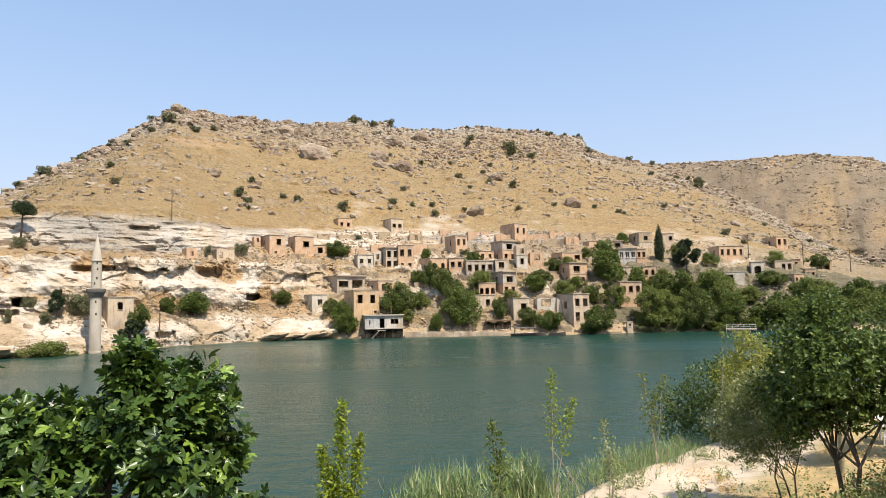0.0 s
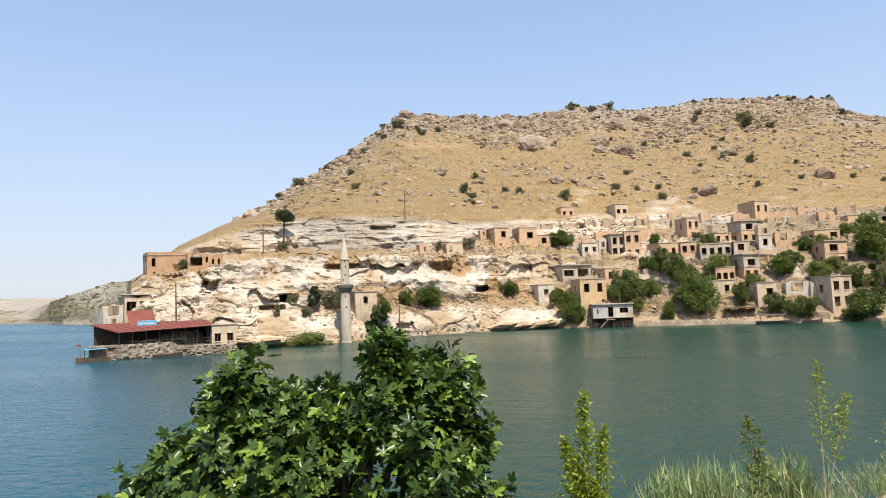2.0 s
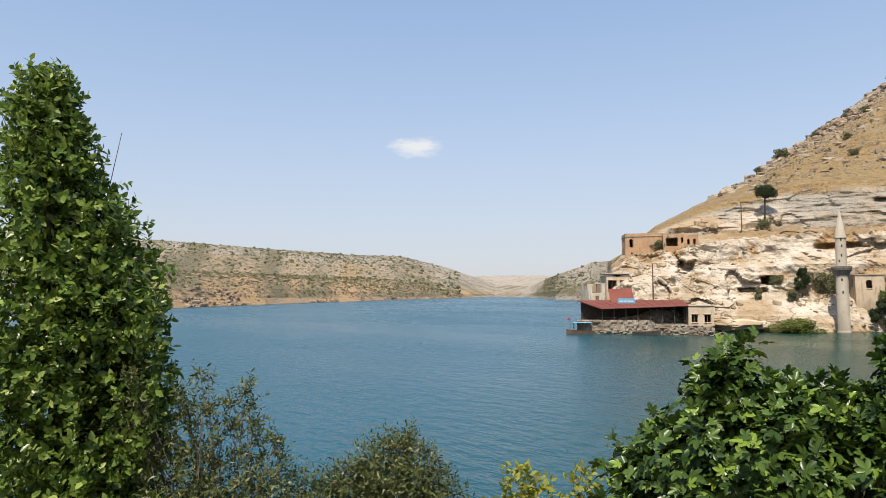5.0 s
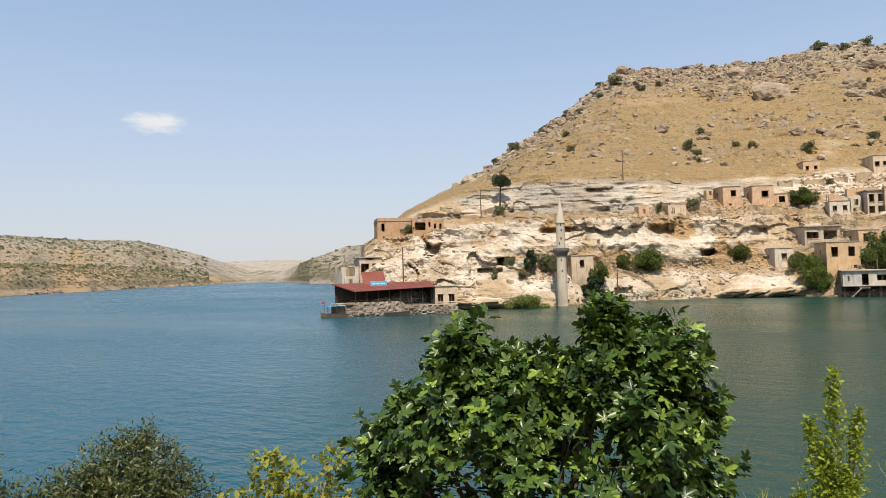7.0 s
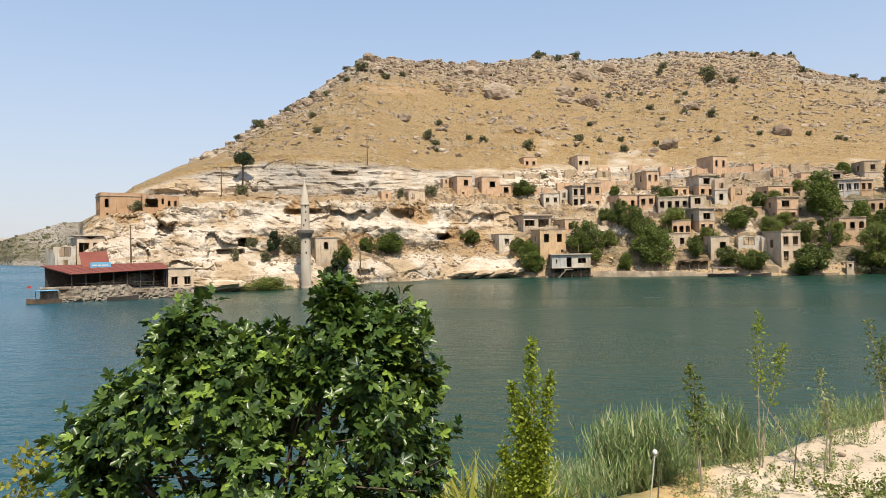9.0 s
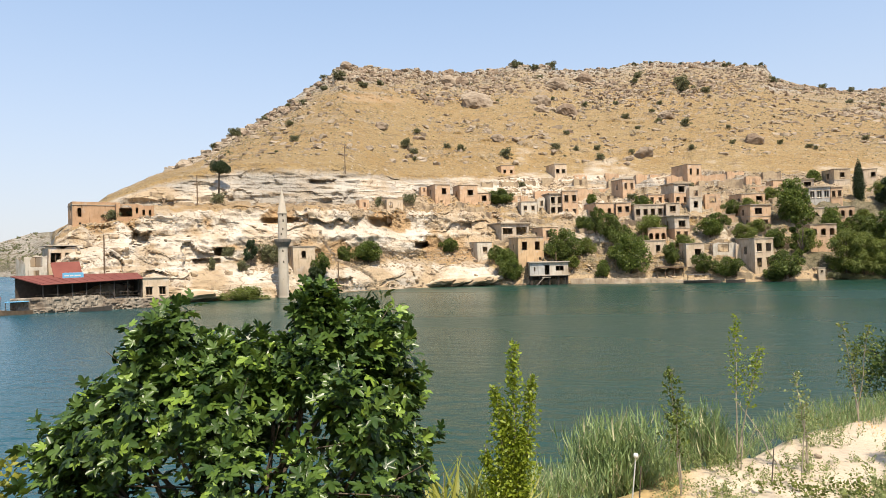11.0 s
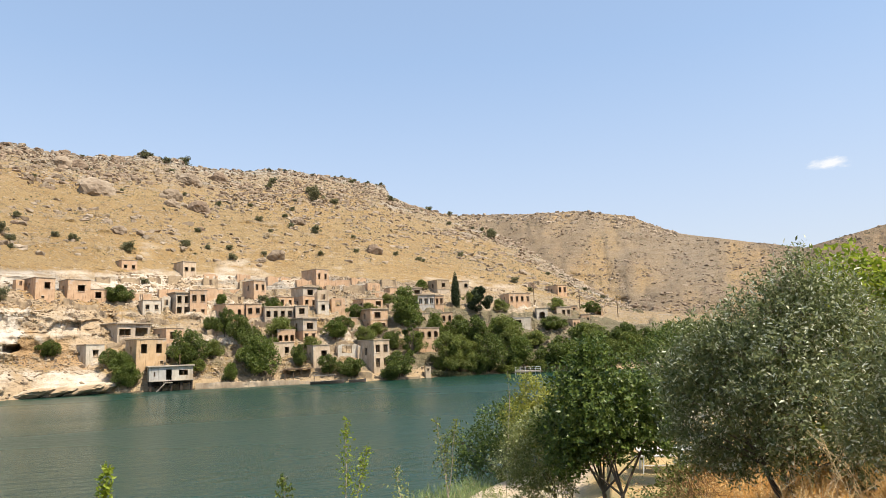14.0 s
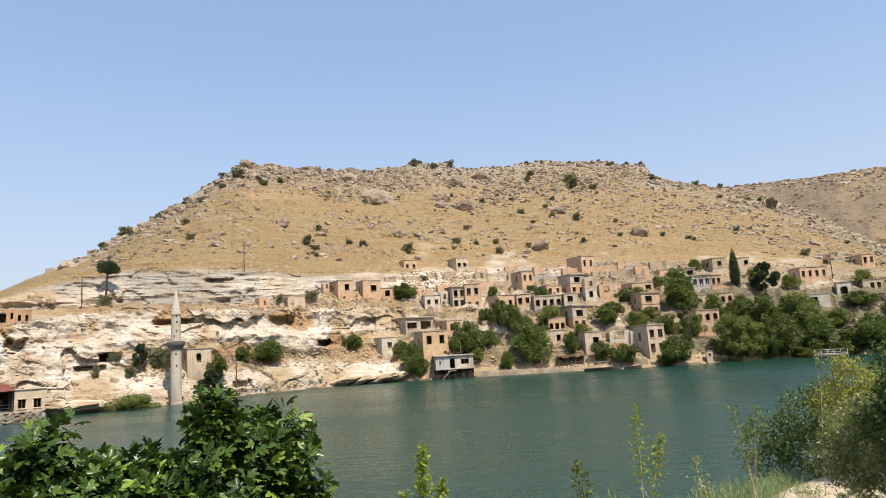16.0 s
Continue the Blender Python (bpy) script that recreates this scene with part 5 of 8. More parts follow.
def boat(bearing, r, length, turn, label, canopy=None, hull=WHITEPAINT):
    x, y = spot(bearing, r)
    top = empty("boat", pose(x, y, 0.0, 0, 0, bearing + turn), label, "boat", "moored boats")
    bm = bmesh.new()
    secs = []
    for k in range(9):
        s = k / 8
        half = length * 0.14 * min(1, 2.6 * (1 - s) ** 0.7 + 0.02)
        lift = 0.25 * s ** 3
        secs.append([bm.verts.new((-length / 2 + length * s, yy, zz)) for yy, zz in ((-half, 0.55 + lift), (-half * 0.75, -0.05 + lift * .6), (0, -0.2 + lift * .5), (half * 0.75, -0.05 + lift * .6), (half, 0.55 + lift), (half * 0.85, 0.5 + lift), (0, 0.12 + lift), (-half * 0.85, 0.5 + lift))])
    for a, b in zip(secs, secs[1:]):
        for k in range(8):
            bm.faces.new((a[k], b[k], b[(k + 1) % 8], a[(k + 1) % 8]))
    bm.faces.new(secs[0][::-1])
    part("hull", bm, hull, top)
    for k in range(3):
        bm = bmesh.new()
        u = -length * 0.3 + k * length * 0.2
        box(bm, u - 0.12, -length * 0.11, 0.35, u + 0.12, length * 0.11, 0.42, 0.01)
        part("thwart", bm, OLDWOOD, top)
    if canopy:
        bm = bmesh.new()
        box(bm, -length * 0.4, -length * 0.14, 1.75, length * 0.25, length * 0.14, 1.85, 0.03)
        part("canopy", bm, canopy, top, "flat canopy")
        for u in (-length * 0.38, length * 0.23):
            for v in (-length * 0.12, length * 0.12):
                bm = bmesh.new()
                beam(bm, (u, v, 0.4), (u, v, 1.78), 0.03)
                part("canopy_post", bm, IRON, top)
    return top


boat(46.1, 111.6, 4.4, 184, "small tour boat with blue canopy moored at the quay", BLUEPAINT, hull=OLDWOOD)
boat(40.9, 110.3, 4.2, -5, "low dark rowing boat moored at the quay", hull=IRON)
boat(-6.95, 146.5, 7.0, 4, "dark tour boat with flat grey canopy at the landing", DARKSTONE, hull=IRON)
boat(-9.4, 147.6, 3.6, -3, "small dark boat beside the tour boat", hull=IRON)
bm = bmesh.new()
x, y = spot(46.9, 112)
flag = empty("boat_flag", pose(x, y, 0.6, 0, 0, 47), "small red flag on a pole at the boat", "flag")
beam(bm, (0, 0, 0), (0, 0, 2.0), 0.025)
part("pole", bm, IRON, flag)
bm = bmesh.new()
box(bm, -0.42, -0.015, 1.6, 0.0, 0.015, 1.95)
part("cloth", bm, REDCLOTH, flag)


def pole(bearing, r, tall, label, arm=True, lean=0.0):
    x, y = spot(bearing, r)
    top = empty("utility_pole", pose(x, y, height(bearing, r) - 0.3, 0, lean, bearing), label, "pole", "utility poles")
    bm = bmesh.new()
    beam(bm, (0, 0, 0), (0, 0, tall), 0.13, 0.09, 8)
    part("shaft", bm, OLDWOOD, top)
    if arm:
        bm = bmesh.new()
        box(bm, -0.7, -0.06, tall - 0.5, 0.7, 0.06, tall - 0.38)
        part("crossarm", bm, OLDWOOD, top)
        for u in (-0.6, 0.0, 0.6):
            bm = bmesh.new()
            beam(bm, (u, 0, tall - 0.38), (u, 0, tall - 0.2), 0.05, 0.03)
            part("insulator", bm, WHITEPAINT, top)


pole(21.85, 168, 7.5, "wooden utility pole on the grey cliff")
pole(33.6, 150, 6.5, "thin wooden pole below the cliff", False)
pole(22.6, 137, 6.0, "wooden pole beside the ruined annex", False)
pole(40.3, 122, 7.0, "thin pole behind the restaurant", False)
pole(4.4, 152, 6.0, "wooden pole in a village garden", False)
pole(-2.6, 157, 6.5, "concrete pole in a village garden", False)
pole(-24.3, 206, 7.0, "wooden pole beside the long ochre house")
pole(-28.0, 212, 7.0, "wooden pole at the east edge")
pole(-31.0, 215, 6.5, "wooden pole above the trees")


# low roofless walls and broken terraces between the houses
ruin_rng = np.random.default_rng(17)
low_walls = 0
while low_walls < 34:
    b_ = -14 + 24 * ruin_rng.random()
    s_ = 0.25 + 2.5 * ruin_rng.random()
    k = int(np.searchsorted(band, s_))
    r_ = float(GR[k, column(b_)])
    x, y = spot(b_, r_)
    wide_ = 3.0 + 4.5 * ruin_rng.random()
    if b_ > 7 and s_ < 1.0 or any(math.hypot(x - hx, y - hy - hd / 2) < 0.5 * (wide_ + hw) + 0.8 for hx, hy, hw, hd in built):
        continue
    tall_ = 1.4 + 1.6 * ruin_rng.random() ** 1.5
    gaps_ = [(0.1, 1, 0.7, min(1.5, tall_ * 0.7), False)] if ruin_rng.random() < 0.6 else []
    house(b_, r_, float(GZ[k, column(b_)]) - 0.2, wide_, tall_, 1.6 + 1.5 * ruin_rng.random(), 4 + 22 * ruin_rng.random(), (RUBBLE, RUBBLE, OCHRE)[low_walls % 3], gaps_, "low roofless ruin of rubble walls between the houses", roof=None, crumble=0.9, group="ruined walls")
    low_walls += 1


def pergola(bearing, r):
    """Brushwood shelter on rough posts at the landing."""
    x, y = spot(bearing, r)
    z = height(bearing, r)
    top = empty("pergola", pose(x, y, z, 0, 0, bearing + 4), "low brushwood shelter on rough posts at the landing", "pergola")
    g_ = np.random.default_rng(88)
    for u in (-2.6, -0.9, 0.9, 2.6):
        for v in (0.0, 2.2):
            bm = bmesh.new()
            beam(bm, (u, v, -0.5), (u + 0.08 * g_.normal(), v, 2.1), 0.09, 0.07, 6)
            part("post", bm, OLDWOOD, top)
    bm = bmesh.new()
    box(bm, -3.0, -0.4, 2.05, 3.0, 2.6, 2.15)
    for k in range(90):
        a_ = Vector((-3.0 + 6.0 * g_.random(), -0.5 + 3.0 * g_.random(), 2.2 + 0.12 * g_.random()))
        beam(bm, a_, a_ + Vector((0.9 * g_.normal(), 0.5 * g_.normal(), 0.06 * g_.normal())), 0.04, 0.02, 4)
    part("roof", bm, OLDWOOD, top, "grey brushwood roof")


pergola(-4.6, 151.6)


# ---- growing things ----
rng = np.random.default_rng(7)
OVAL = (np.array([(0, 0, 0), (-0.3, 0.4, 0.06), (0, 0.45, 0), (0.3, 0.4, 0.06), (-0.17, 0.78, 0.03), (0.17, 0.78, 0.03), (0, 1, -0.04)]),
        [(0, 2, 1), (0, 3, 2), (1, 2, 4), (2, 3, 5), (2, 5, 6), (2, 6, 4)])
CHIP = (np.array([(-0.5, 0, 0), (0.5, 0.05, 0.1), (0.42, 1, 0), (-0.4, 0.92, 0.14)]), [(0, 1, 2, 3)])
SLIM = (np.array([(0, 0, 0), (-0.1, 0.4, 0.02), (0.1, 0.45, 0.02), (0, 1, 0)]), [(0, 2, 3, 1)])
LANCE = (np.array([(0, 0, 0), (-0.17, 0.45, 0.04), (0.17, 0.5, 0.04), (0, 1, -0.03)]), [(0, 2, 3, 1)])
lobes = [(0.0, 0.0, 0.0)]
spread_ = ((-112, 0.42), (-54, 0.64), (0, 0.80), (54, 0.64), (112, 0.42))
for n, (ang, reach) in enumerate(spread_):
    for da, f in ((-24, 0.6), (-13, 0.84), (0, 1.0), (13, 0.84), (24, 0.6)):
        th = radians(ang + da)
        lobes.append((reach * f * math.sin(th), 0.24 + reach * f * math.cos(th), -0.30 * (reach * f) ** 2 + (0.05 if da else 0.0)))
    if n < 4:
        th = radians((ang + spread_[n + 1][0]) / 2)
        lobes.append((0.29 * math.sin(th), 0.24 + 0.29 * math.cos(th), 0.03))
FIGLEAF = (np.array([(0, 0.24, 0.0), *lobes]), [(0, n + 1, n + 2) for n in range(len(lobes) - 1)] + [(0, len(lobes), 1)])
BLADE = (np.array([(-0.012, 0, 0), (0.012, 0, 0), (-0.013, 0.42, 0.03), (0.013, 0.42, 0.03), (-0.009, 0.76, 0.16), (0.009, 0.76, 0.16), (0, 0.93, 0.42)]),
         [(0, 1, 3, 2), (2, 3, 5, 4), (4, 5, 6)])


def unit(v):
    return v / np.maximum(np.linalg.norm(v, axis=-1, keepdims=True), 1e-6)


def scatter(name, template, places, along, normal, sizes, material, wide=None):
    """One mesh of many leaves: each template laid along a direction, with its face to the normal."""
    verts, faces = template
    places, sizes = np.asarray(places, float), np.asarray(sizes, float)[:, None, None]
    y = unit(np.asarray(along, float))
    x = unit(np.cross(y, np.asarray(normal, float) + 1e-4))
    z = np.cross(x, y)
    wide = 1.0 if wide is None else np.asarray(wide, float)[:, None, None]
    co = places[:, None] + sizes * (verts[None, :, 0:1] * x[:, None] * wide + verts[None, :, 1:2] * y[:, None] + verts[None, :, 2:3] * z[:, None])
    count, k = len(places), len(verts)
    loops = np.concatenate([np.array(f) for f in faces])
    lens = np.array([len(f) for f in faces])
    me = bpy.data.meshes.new(name)
    me.vertices.add(count * k)
    me.vertices.foreach_set("co", co.reshape(-1))
    all_loops = (loops[None] + np.arange(count)[:, None] * k).reshape(-1).astype(np.int32)
    me.loops.add(len(all_loops))
    me.loops.foreach_set("vertex_index", all_loops)
    all_lens = np.tile(lens, count)
    me.polygons.add(len(all_lens))
    me.polygons.foreach_set("loop_start", np.concatenate([[0], np.cumsum(all_lens)[:-1]]).astype(np.int32))
    me.update(calc_edges=True)
    me.materials.append(material)
    return me


def limbs(name, parent, base, clumps, r0, material, rng_, bend=0.25, stems=1, sides=7, split=0.45):
    """Trunk and limbs from the base to the middle of each clump, as one tapered branching mesh."""
    bm = bmesh.new()
    base = Vector(base)
    mid = sum((Vector(c[:3]) for c in clumps), Vector()) / len(clumps)
    forks = []
    for s in range(stems):
        side = Vector((rng_.normal() * 0.25, rng_.normal() * 0.25, 0)) * (stems > 1)
        fork = base.lerp(mid, split) + side + Vector((rng_.normal(), rng_.normal(), 0)) * 0.1
        kink = base.lerp(fork, 0.5) + Vector((rng_.normal(), rng_.normal(), 0)) * bend * 0.3
        beam(bm, base + side * 0.3, kink, r0, r0 * 0.8, sides)
        beam(bm, kink, fork, r0 * 0.8, r0 * 0.62, sides)
        forks.append(fork)
    for n, c in enumerate(clumps):
        fork = forks[n % stems]
        tip = Vector(c[:3]) + Vector((0, 0, c[3] * 0.3))
        m1 = fork.lerp(tip, 0.5) + Vector((rng_.normal(), rng_.normal(), rng_.normal() * 0.5)) * bend * c[3] * 0.5
        beam(bm, fork, m1, r0 * 0.45, r0 * 0.28, 5)
        beam(bm, m1, tip, r0 * 0.28, r0 * 0.1, 5)
        for _ in range(4):
            end = Vector(c[:3]) + Vector(rng_.normal(size=3)) * c[3] * 0.5
            beam(bm, m1.lerp(tip, rng_.random()), end, r0 * 0.12, r0 * 0.04, 4)
    return part(name, bm, material, parent)


def crown_points(clumps, count, rng_, shell=0.6):
    """Places in the outer part of overlapping clumps, with the outward direction."""
    clumps = np.asarray(clumps, float)
    weight = clumps[:, 3] ** 2
    pick = rng_.choice(len(clumps), count, p=weight / weight.sum())
    d = unit(rng_.normal(size=(count, 3)))
    rad = (shell + (1.12 - shell) * rng_.random(count) ** 0.7)
    rad = rad * (1 + 0.22 * fbm(d * 2.3 + pick[:, None] * 3.1, 2, 77))
    return clumps[pick, :3] + d * (clumps[pick, 3] * rad)[:, None], d


def clumps_in(rng_, wide, low, high, count, top=0.5):
    """Clump centres spread unevenly through an upright egg."""
    out = []
    for n in range(count):
        s = (n + 0.5) / count
        z = low + (high - low) * (0.12 + 0.76 * s)
        half = wide / 2 * math.sqrt(max(0.05, 1 - ((s - 0.36) / 0.68) ** 2)) * (0.2 + 0.85 * rng_.random())
        ang = n * 2.4 + rng_.random()
        out.append((half * math.cos(ang), half * math.sin(ang), z, wide * (0.075 + 0.15 * rng_.random()) * (1 if s < 0.8 else top + 0.3)))
    return out


def tree(name, label, category, wide, tall, clear, leaf, count, size, material, bark, seed, trunk=0.16, clumps=None, at=None, droop=0.0, group="", stems=1, n_clumps=10, shell=0.55, spray=0.0, split=0.45):
    g = np.random.default_rng(seed)
    top = empty(name, at or Matrix(), label, category, group)
    clumps = clumps or clumps_in(g, wide, clear, tall, n_clumps)
    limbs("trunk", top, (0, 0, -0.4), clumps, trunk, bark, g, stems=stems, split=split)
    if spray:                                              # leaves in rows along short shoots
        shoots, out_d = crown_points(clumps, count // 9, g, shell)
        way = unit(out_d * 0.7 + g.normal(size=out_d.shape) * 0.45 + np.array([0, 0, 0.35 - droop]))
        side = unit(np.cross(way, g.normal(size=way.shape)))
        count = len(shoots) * 9
        step_ = np.tile(np.arange(9), len(shoots))
        way, side, out_d = np.repeat(way, 9, 0), np.repeat(side, 9, 0), np.repeat(out_d, 9, 0)
        spin = step_ * 2.4
        side = side * np.cos(spin)[:, None] + np.cross(way, side) * np.sin(spin)[:, None]
        pts = np.repeat(shoots, 9, 0) + way * (spray * (step_ / 8.0 - 0.5))[:, None]
        along = unit(way * 0.6 + side * 0.8 + 0.15 * g.normal(size=way.shape))
        normal = unit(way * 0.7 - side * 0.4 + out_d * 0.5 + 0.3 * g.normal(size=way.shape))
    else:
        pts, d = crown_points(clumps, count, g, shell)
        along = unit(d * 0.5 + g.normal(size=d.shape) * 0.7 + np.array([0, 0, 0.25 - droop]))
        normal = unit(d * 0.6 + g.normal(size=d.shape) * 0.5 + np.array([0, 0, 0.6]))
    me = scatter("crown", leaf, pts, along, normal, size * (0.65 + 0.7 * g.random(count)), material)
    crown = new("crown", me)
    crown.parent = top
    tagged(crown, kind="stuff")
    return top


KINDS = {
    "round": tree("garden_tree", "leafy dark green garden tree among the houses", "tree", 6.0, 6.0, 0.7, CHIP, 8000, 0.17, GREEN, BARK, 11, n_clumps=20, group="village trees"),
    "mixed": tree("garden_tree", "mid green garden tree with an uneven crown among houses", "tree", 6.0, 6.0, 0.5, CHIP, 8000, 0.18, MIDGREEN, BARK, 17, n_clumps=26, group="village trees", stems=2),
    "loose": tree("garden_tree", "loose dark green garden tree with a gappy crown", "tree", 6.0, 6.0, 0.9, CHIP, 6500, 0.19, GREEN, BARK, 18, n_clumps=15, group="village trees"),
    "light": tree("garden_tree", "light green broad garden tree among the houses", "tree", 6.0, 6.0, 0.6, CHIP, 7500, 0.17, LIGHTGREEN, BARK, 12, n_clumps=18, group="village trees"),
    "willow": tree("willow_tree", "tall light green drooping tree by the water", "tree", 5.0, 9.0, 0.8, SLIM, 9000, 0.5, LIGHTGREEN, BARK, 13, droop=1.0, n_clumps=22, group="village trees"),
    "tall": tree("poplar_tree", "slender dark green poplar among the houses", "tree", 2.4, 9.0, 0.6, CHIP, 3200, 0.2, GREEN, BARK, 14, n_clumps=12, group="village trees"),
    "pine": tree("pine_tree", "dark pine with an uneven crown", "tree", 4.0, 8.0, 1.6, CHIP, 9000, 0.16, PINE, BARK, 15, n_clumps=18, group="village trees"),
    "scrub": tree("shrub", "low dusty green shrub on the rock", "shrub", 3.0, 2.4, 0.1, CHIP, 2600, 0.12, SCRUB, BARK, 16, trunk=0.06, n_clumps=14, stems=3, group="shrubs on the rocks"),
}
UNITS = {"round": (6.0, 6.2), "mixed": (6.0, 6.2), "loose": (6.0, 6.2), "light": (6.0, 6.2), "willow": (5.0, 9.2), "tall": (2.4, 9.2), "pine": (4.0, 8.2), "scrub": (3.0, 2.5)}
used = {}


def plant(kind, bearing, r, tall, wide, z=None):
    if kind == "round":                                    # no two neighbours alike
        used["turn"] = used.get("turn", -1) + 1
        kind = ("round", "mixed", "loose")[used["turn"] % 3]
    x, y = spot(bearing, r)
    w, h = UNITS[kind]
    z = height(bearing, r) - 0.15 if z is None else z
    m = pose(x, y, z, 0, 0, rng.random() * 360)
    if kind not in used:
        used[kind] = True
        KINDS[kind].matrix_basis = m
        KINDS[kind].scale = (wide / w, wide / w, tall / h)
        return KINDS[kind]
    ob = copy_thing(KINDS[kind], m)
    ob.scale = (wide / w, wide / w, tall / h)
    return ob


for kind, b_, r_, h_, w_ in (
    ("round", 4.0, 156, 8.4, 7.6), ("round", 8.5, 154, 6.0, 5.1), ("round", 1.1, 165, 6.9, 3.9), ("round", 0.0, 163, 6.7, 4.9), ("light", 1.9, 158, 4.2, 4.0),
    ("round", -1.5, 153, 9.0, 8.2), ("round", -0.7, 161, 6.0, 5.4), ("light", -3.2, 166, 4.8, 6.5), ("round", -4.7, 155, 5.2, 3.4), ("round", 0.6, 152, 4.1, 3.3),
    ("round", -7.1, 152.5, 4.8, 4.5), ("round", -8.9, 152, 4.6, 5.6), ("round", -7.7, 165, 4.4, 6.0), ("round", -9.3, 175, 4.1, 4.4), ("light", -11.1, 168, 3.5, 4.8),
    ("round", -2.5, 176, 4.0, 4.4), ("round", -13.5, 174, 10.6, 8.6), ("light", -14.3, 164, 5.2, 5.0), ("tall", -13.9, 159, 11.7, 3.4)):
    plant(kind, b_, r_, h_, w_)
for kind, b_, r_, h_, w_ in (
    ("round", -12.9, 153, 6.3, 6.9), ("round", -12.2, 152, 3.8, 4.3), ("pine", -19.8, 189, 10.0, 5.0), ("round", -15.9, 173, 6.6, 5.4), ("willow", -16.8, 160, 10.6, 7.0),
    ("willow", -17.9, 162, 9.9, 6.5), ("round", -19.1, 174, 8.2, 8.4), ("round", -20.2, 165, 10.0, 8.2), ("light", -21.8, 175, 8.6, 8.5), ("round", -22.8, 168, 8.0, 7.6),
    ("light", -24.2, 180, 4.4, 8.0), ("round", -25.4, 170, 6.2, 8.5), ("light", -24.3, 167, 3.2, 7.0), ("light", -21.5, 165, 2.2, 6.0), ("round", -19.5, 163, 5.7, 5.4),
    ("round", -26.8, 171, 6.0, 8.6), ("light", -28.5, 172, 6.0, 8.6), ("round", -28.9, 207, 4.1, 5.2)):
    plant(kind, b_, r_, h_, w_)
for kind, b_, r_, h_, w_ in (
    ("round", -30.1, 173, 6.6, 8.7), ("light", -26.1, 205, 4.2, 5.2), ("light", -21.4, 196, 4.0, 4.3), ("light", -18.0, 183, 2.6, 3.7), ("round", -14.9, 208, 3.4, 3.8),
    ("pine", 29.6, 132, 5.6, 2.6), ("scrub", 28.2, 134, 4.2, 4.0), ("round", 24.1, 135, 5.4, 4.5), ("pine", 24.6, 132, 6.1, 3.3), ("round", 22.0, 144, 3.9, 3.6),
    ("round", 20.1, 147, 4.9, 7.3), ("round", 13.3, 160, 3.9, 4.3), ("light", 30.1, 124.3, 3.0, 7.5), ("scrub", 31.3, 133, 2.2, 2.2), ("scrub", 32.6, 129, 2.6, 1.5),
    ("scrub", 30.3, 130, 2.2, 2.2), ("scrub", 32.0, 152, 2.6, 2.8), ("scrub", 16.5, 166, 3.2, 3.6), ("scrub", 19.1, 161, 2.6, 2.1)):
    plant(kind, b_, r_, h_, w_)
for kind, b_, r_, h_, w_ in (("round", 8.9, 178, 4.6, 7.0), ("round", 8.0, 152, 5.2, 5.1), ("round", 9.3, 158, 4.0, 3.7), ("scrub", 39.6, 138, 2.0, 3.5), ("scrub", 38.2, 139, 1.5, 2.2)):
    plant(kind, b_, r_, h_, w_)
for kind, b_, r_, h_, w_ in (("light", 3.0, 154, 3.0, 3.6), ("round", 2.2, 168, 3.6, 4.2), ("light", -0.2, 156, 3.4, 3.6), ("round", -2.6, 161, 3.4, 3.8), ("light", -5.6, 160, 3.2, 4.0),
                             ("round", -8.2, 168, 3.8, 5.0), ("light", -9.9, 164, 4.4, 4.6), ("round", -12.4, 164, 4.8, 5.0), ("light", -10.4, 178, 3.0, 3.6), ("round", 1.4, 178, 2.8, 3.2),
                             ("scrub", 5.2, 158, 2.0, 3.0), ("scrub", -1.8, 180, 2.0, 3.0), ("scrub", -6.2, 190, 2.2, 3.0), ("light", -12.0, 187, 3.8, 4.4), ("round", -17.6, 176, 5.0, 5.2), ("light", -19.0, 194, 4.2, 4.6)):
    plant(kind, b_, r_, h_, w_)
# the wooded shore to the east
for n in range(30):
    b_ = -18.5 - 23 * rng.random()
    shore_r = float(np.interp(b_, BEAR, SHORE))
    plant(["round", "light", "willow", "round"][n % 4], b_, shore_r + 3 + 20 * rng.random() ** 1.3, 2.8 + (5.6 - 2.6 * (b_ < -24)) * rng.random() ** 1.4, 4 + 4.5 * rng.random())
for n in range(16):                                        # thicker wood farther along the shore
    b_ = -27.5 - 13 * (n + rng.random()) / 16
    shore_r = float(np.interp(b_, BEAR, SHORE))
    plant(["round", "light", "round", "willow"][n % 4], b_, shore_r + 2 + 12 * rng.random(), 3.6 + 3.0 * rng.random() + 2.5 * (b_ < -31), 6 + 3.5 * rng.random())
for n in range(9):                                         # clipped hedge along the east quay
    plant("scrub", -15.9 - 0.33 * n, 158 + 0.3 * n, 1.6, 2.2)
# cypress and lone pine
x, y = spot(-17.75, 192)
cl = [(0.12 * math.cos(n * 2.4) * (1 - n / 16), 0.12 * math.sin(n * 2.4) * (1 - n / 16), 0.8 + n * 0.66, 1.25 * (1 - (n / 15.5) ** 2.4) * (0.75 + 0.25 * min(1, n / 4))) for n in range(15)]
tree("cypress_tree", "tall narrow dark cypress above the village", "tree", 2.4, 10, 0.5, CHIP, 12000, 0.13, PINE, BARK, 21, clumps=cl, at=pose(x, y, height(-17.75, 192) - 0.6), trunk=0.2)
x, y = spot(32.0, 155)
zp = height(32.0, 155)
cl = [(1.2 * math.cos(n * 2.1) * (0.3 + 0.09 * n), 1.2 * math.sin(n * 2.1) * (0.3 + 0.09 * n), 6.6 + 0.28 * (n % 4), 0.85) for n in range(14)] + [(0.2, 0, 7.7, 0.9), (-0.3, 0.2, 7.3, 1.0)]
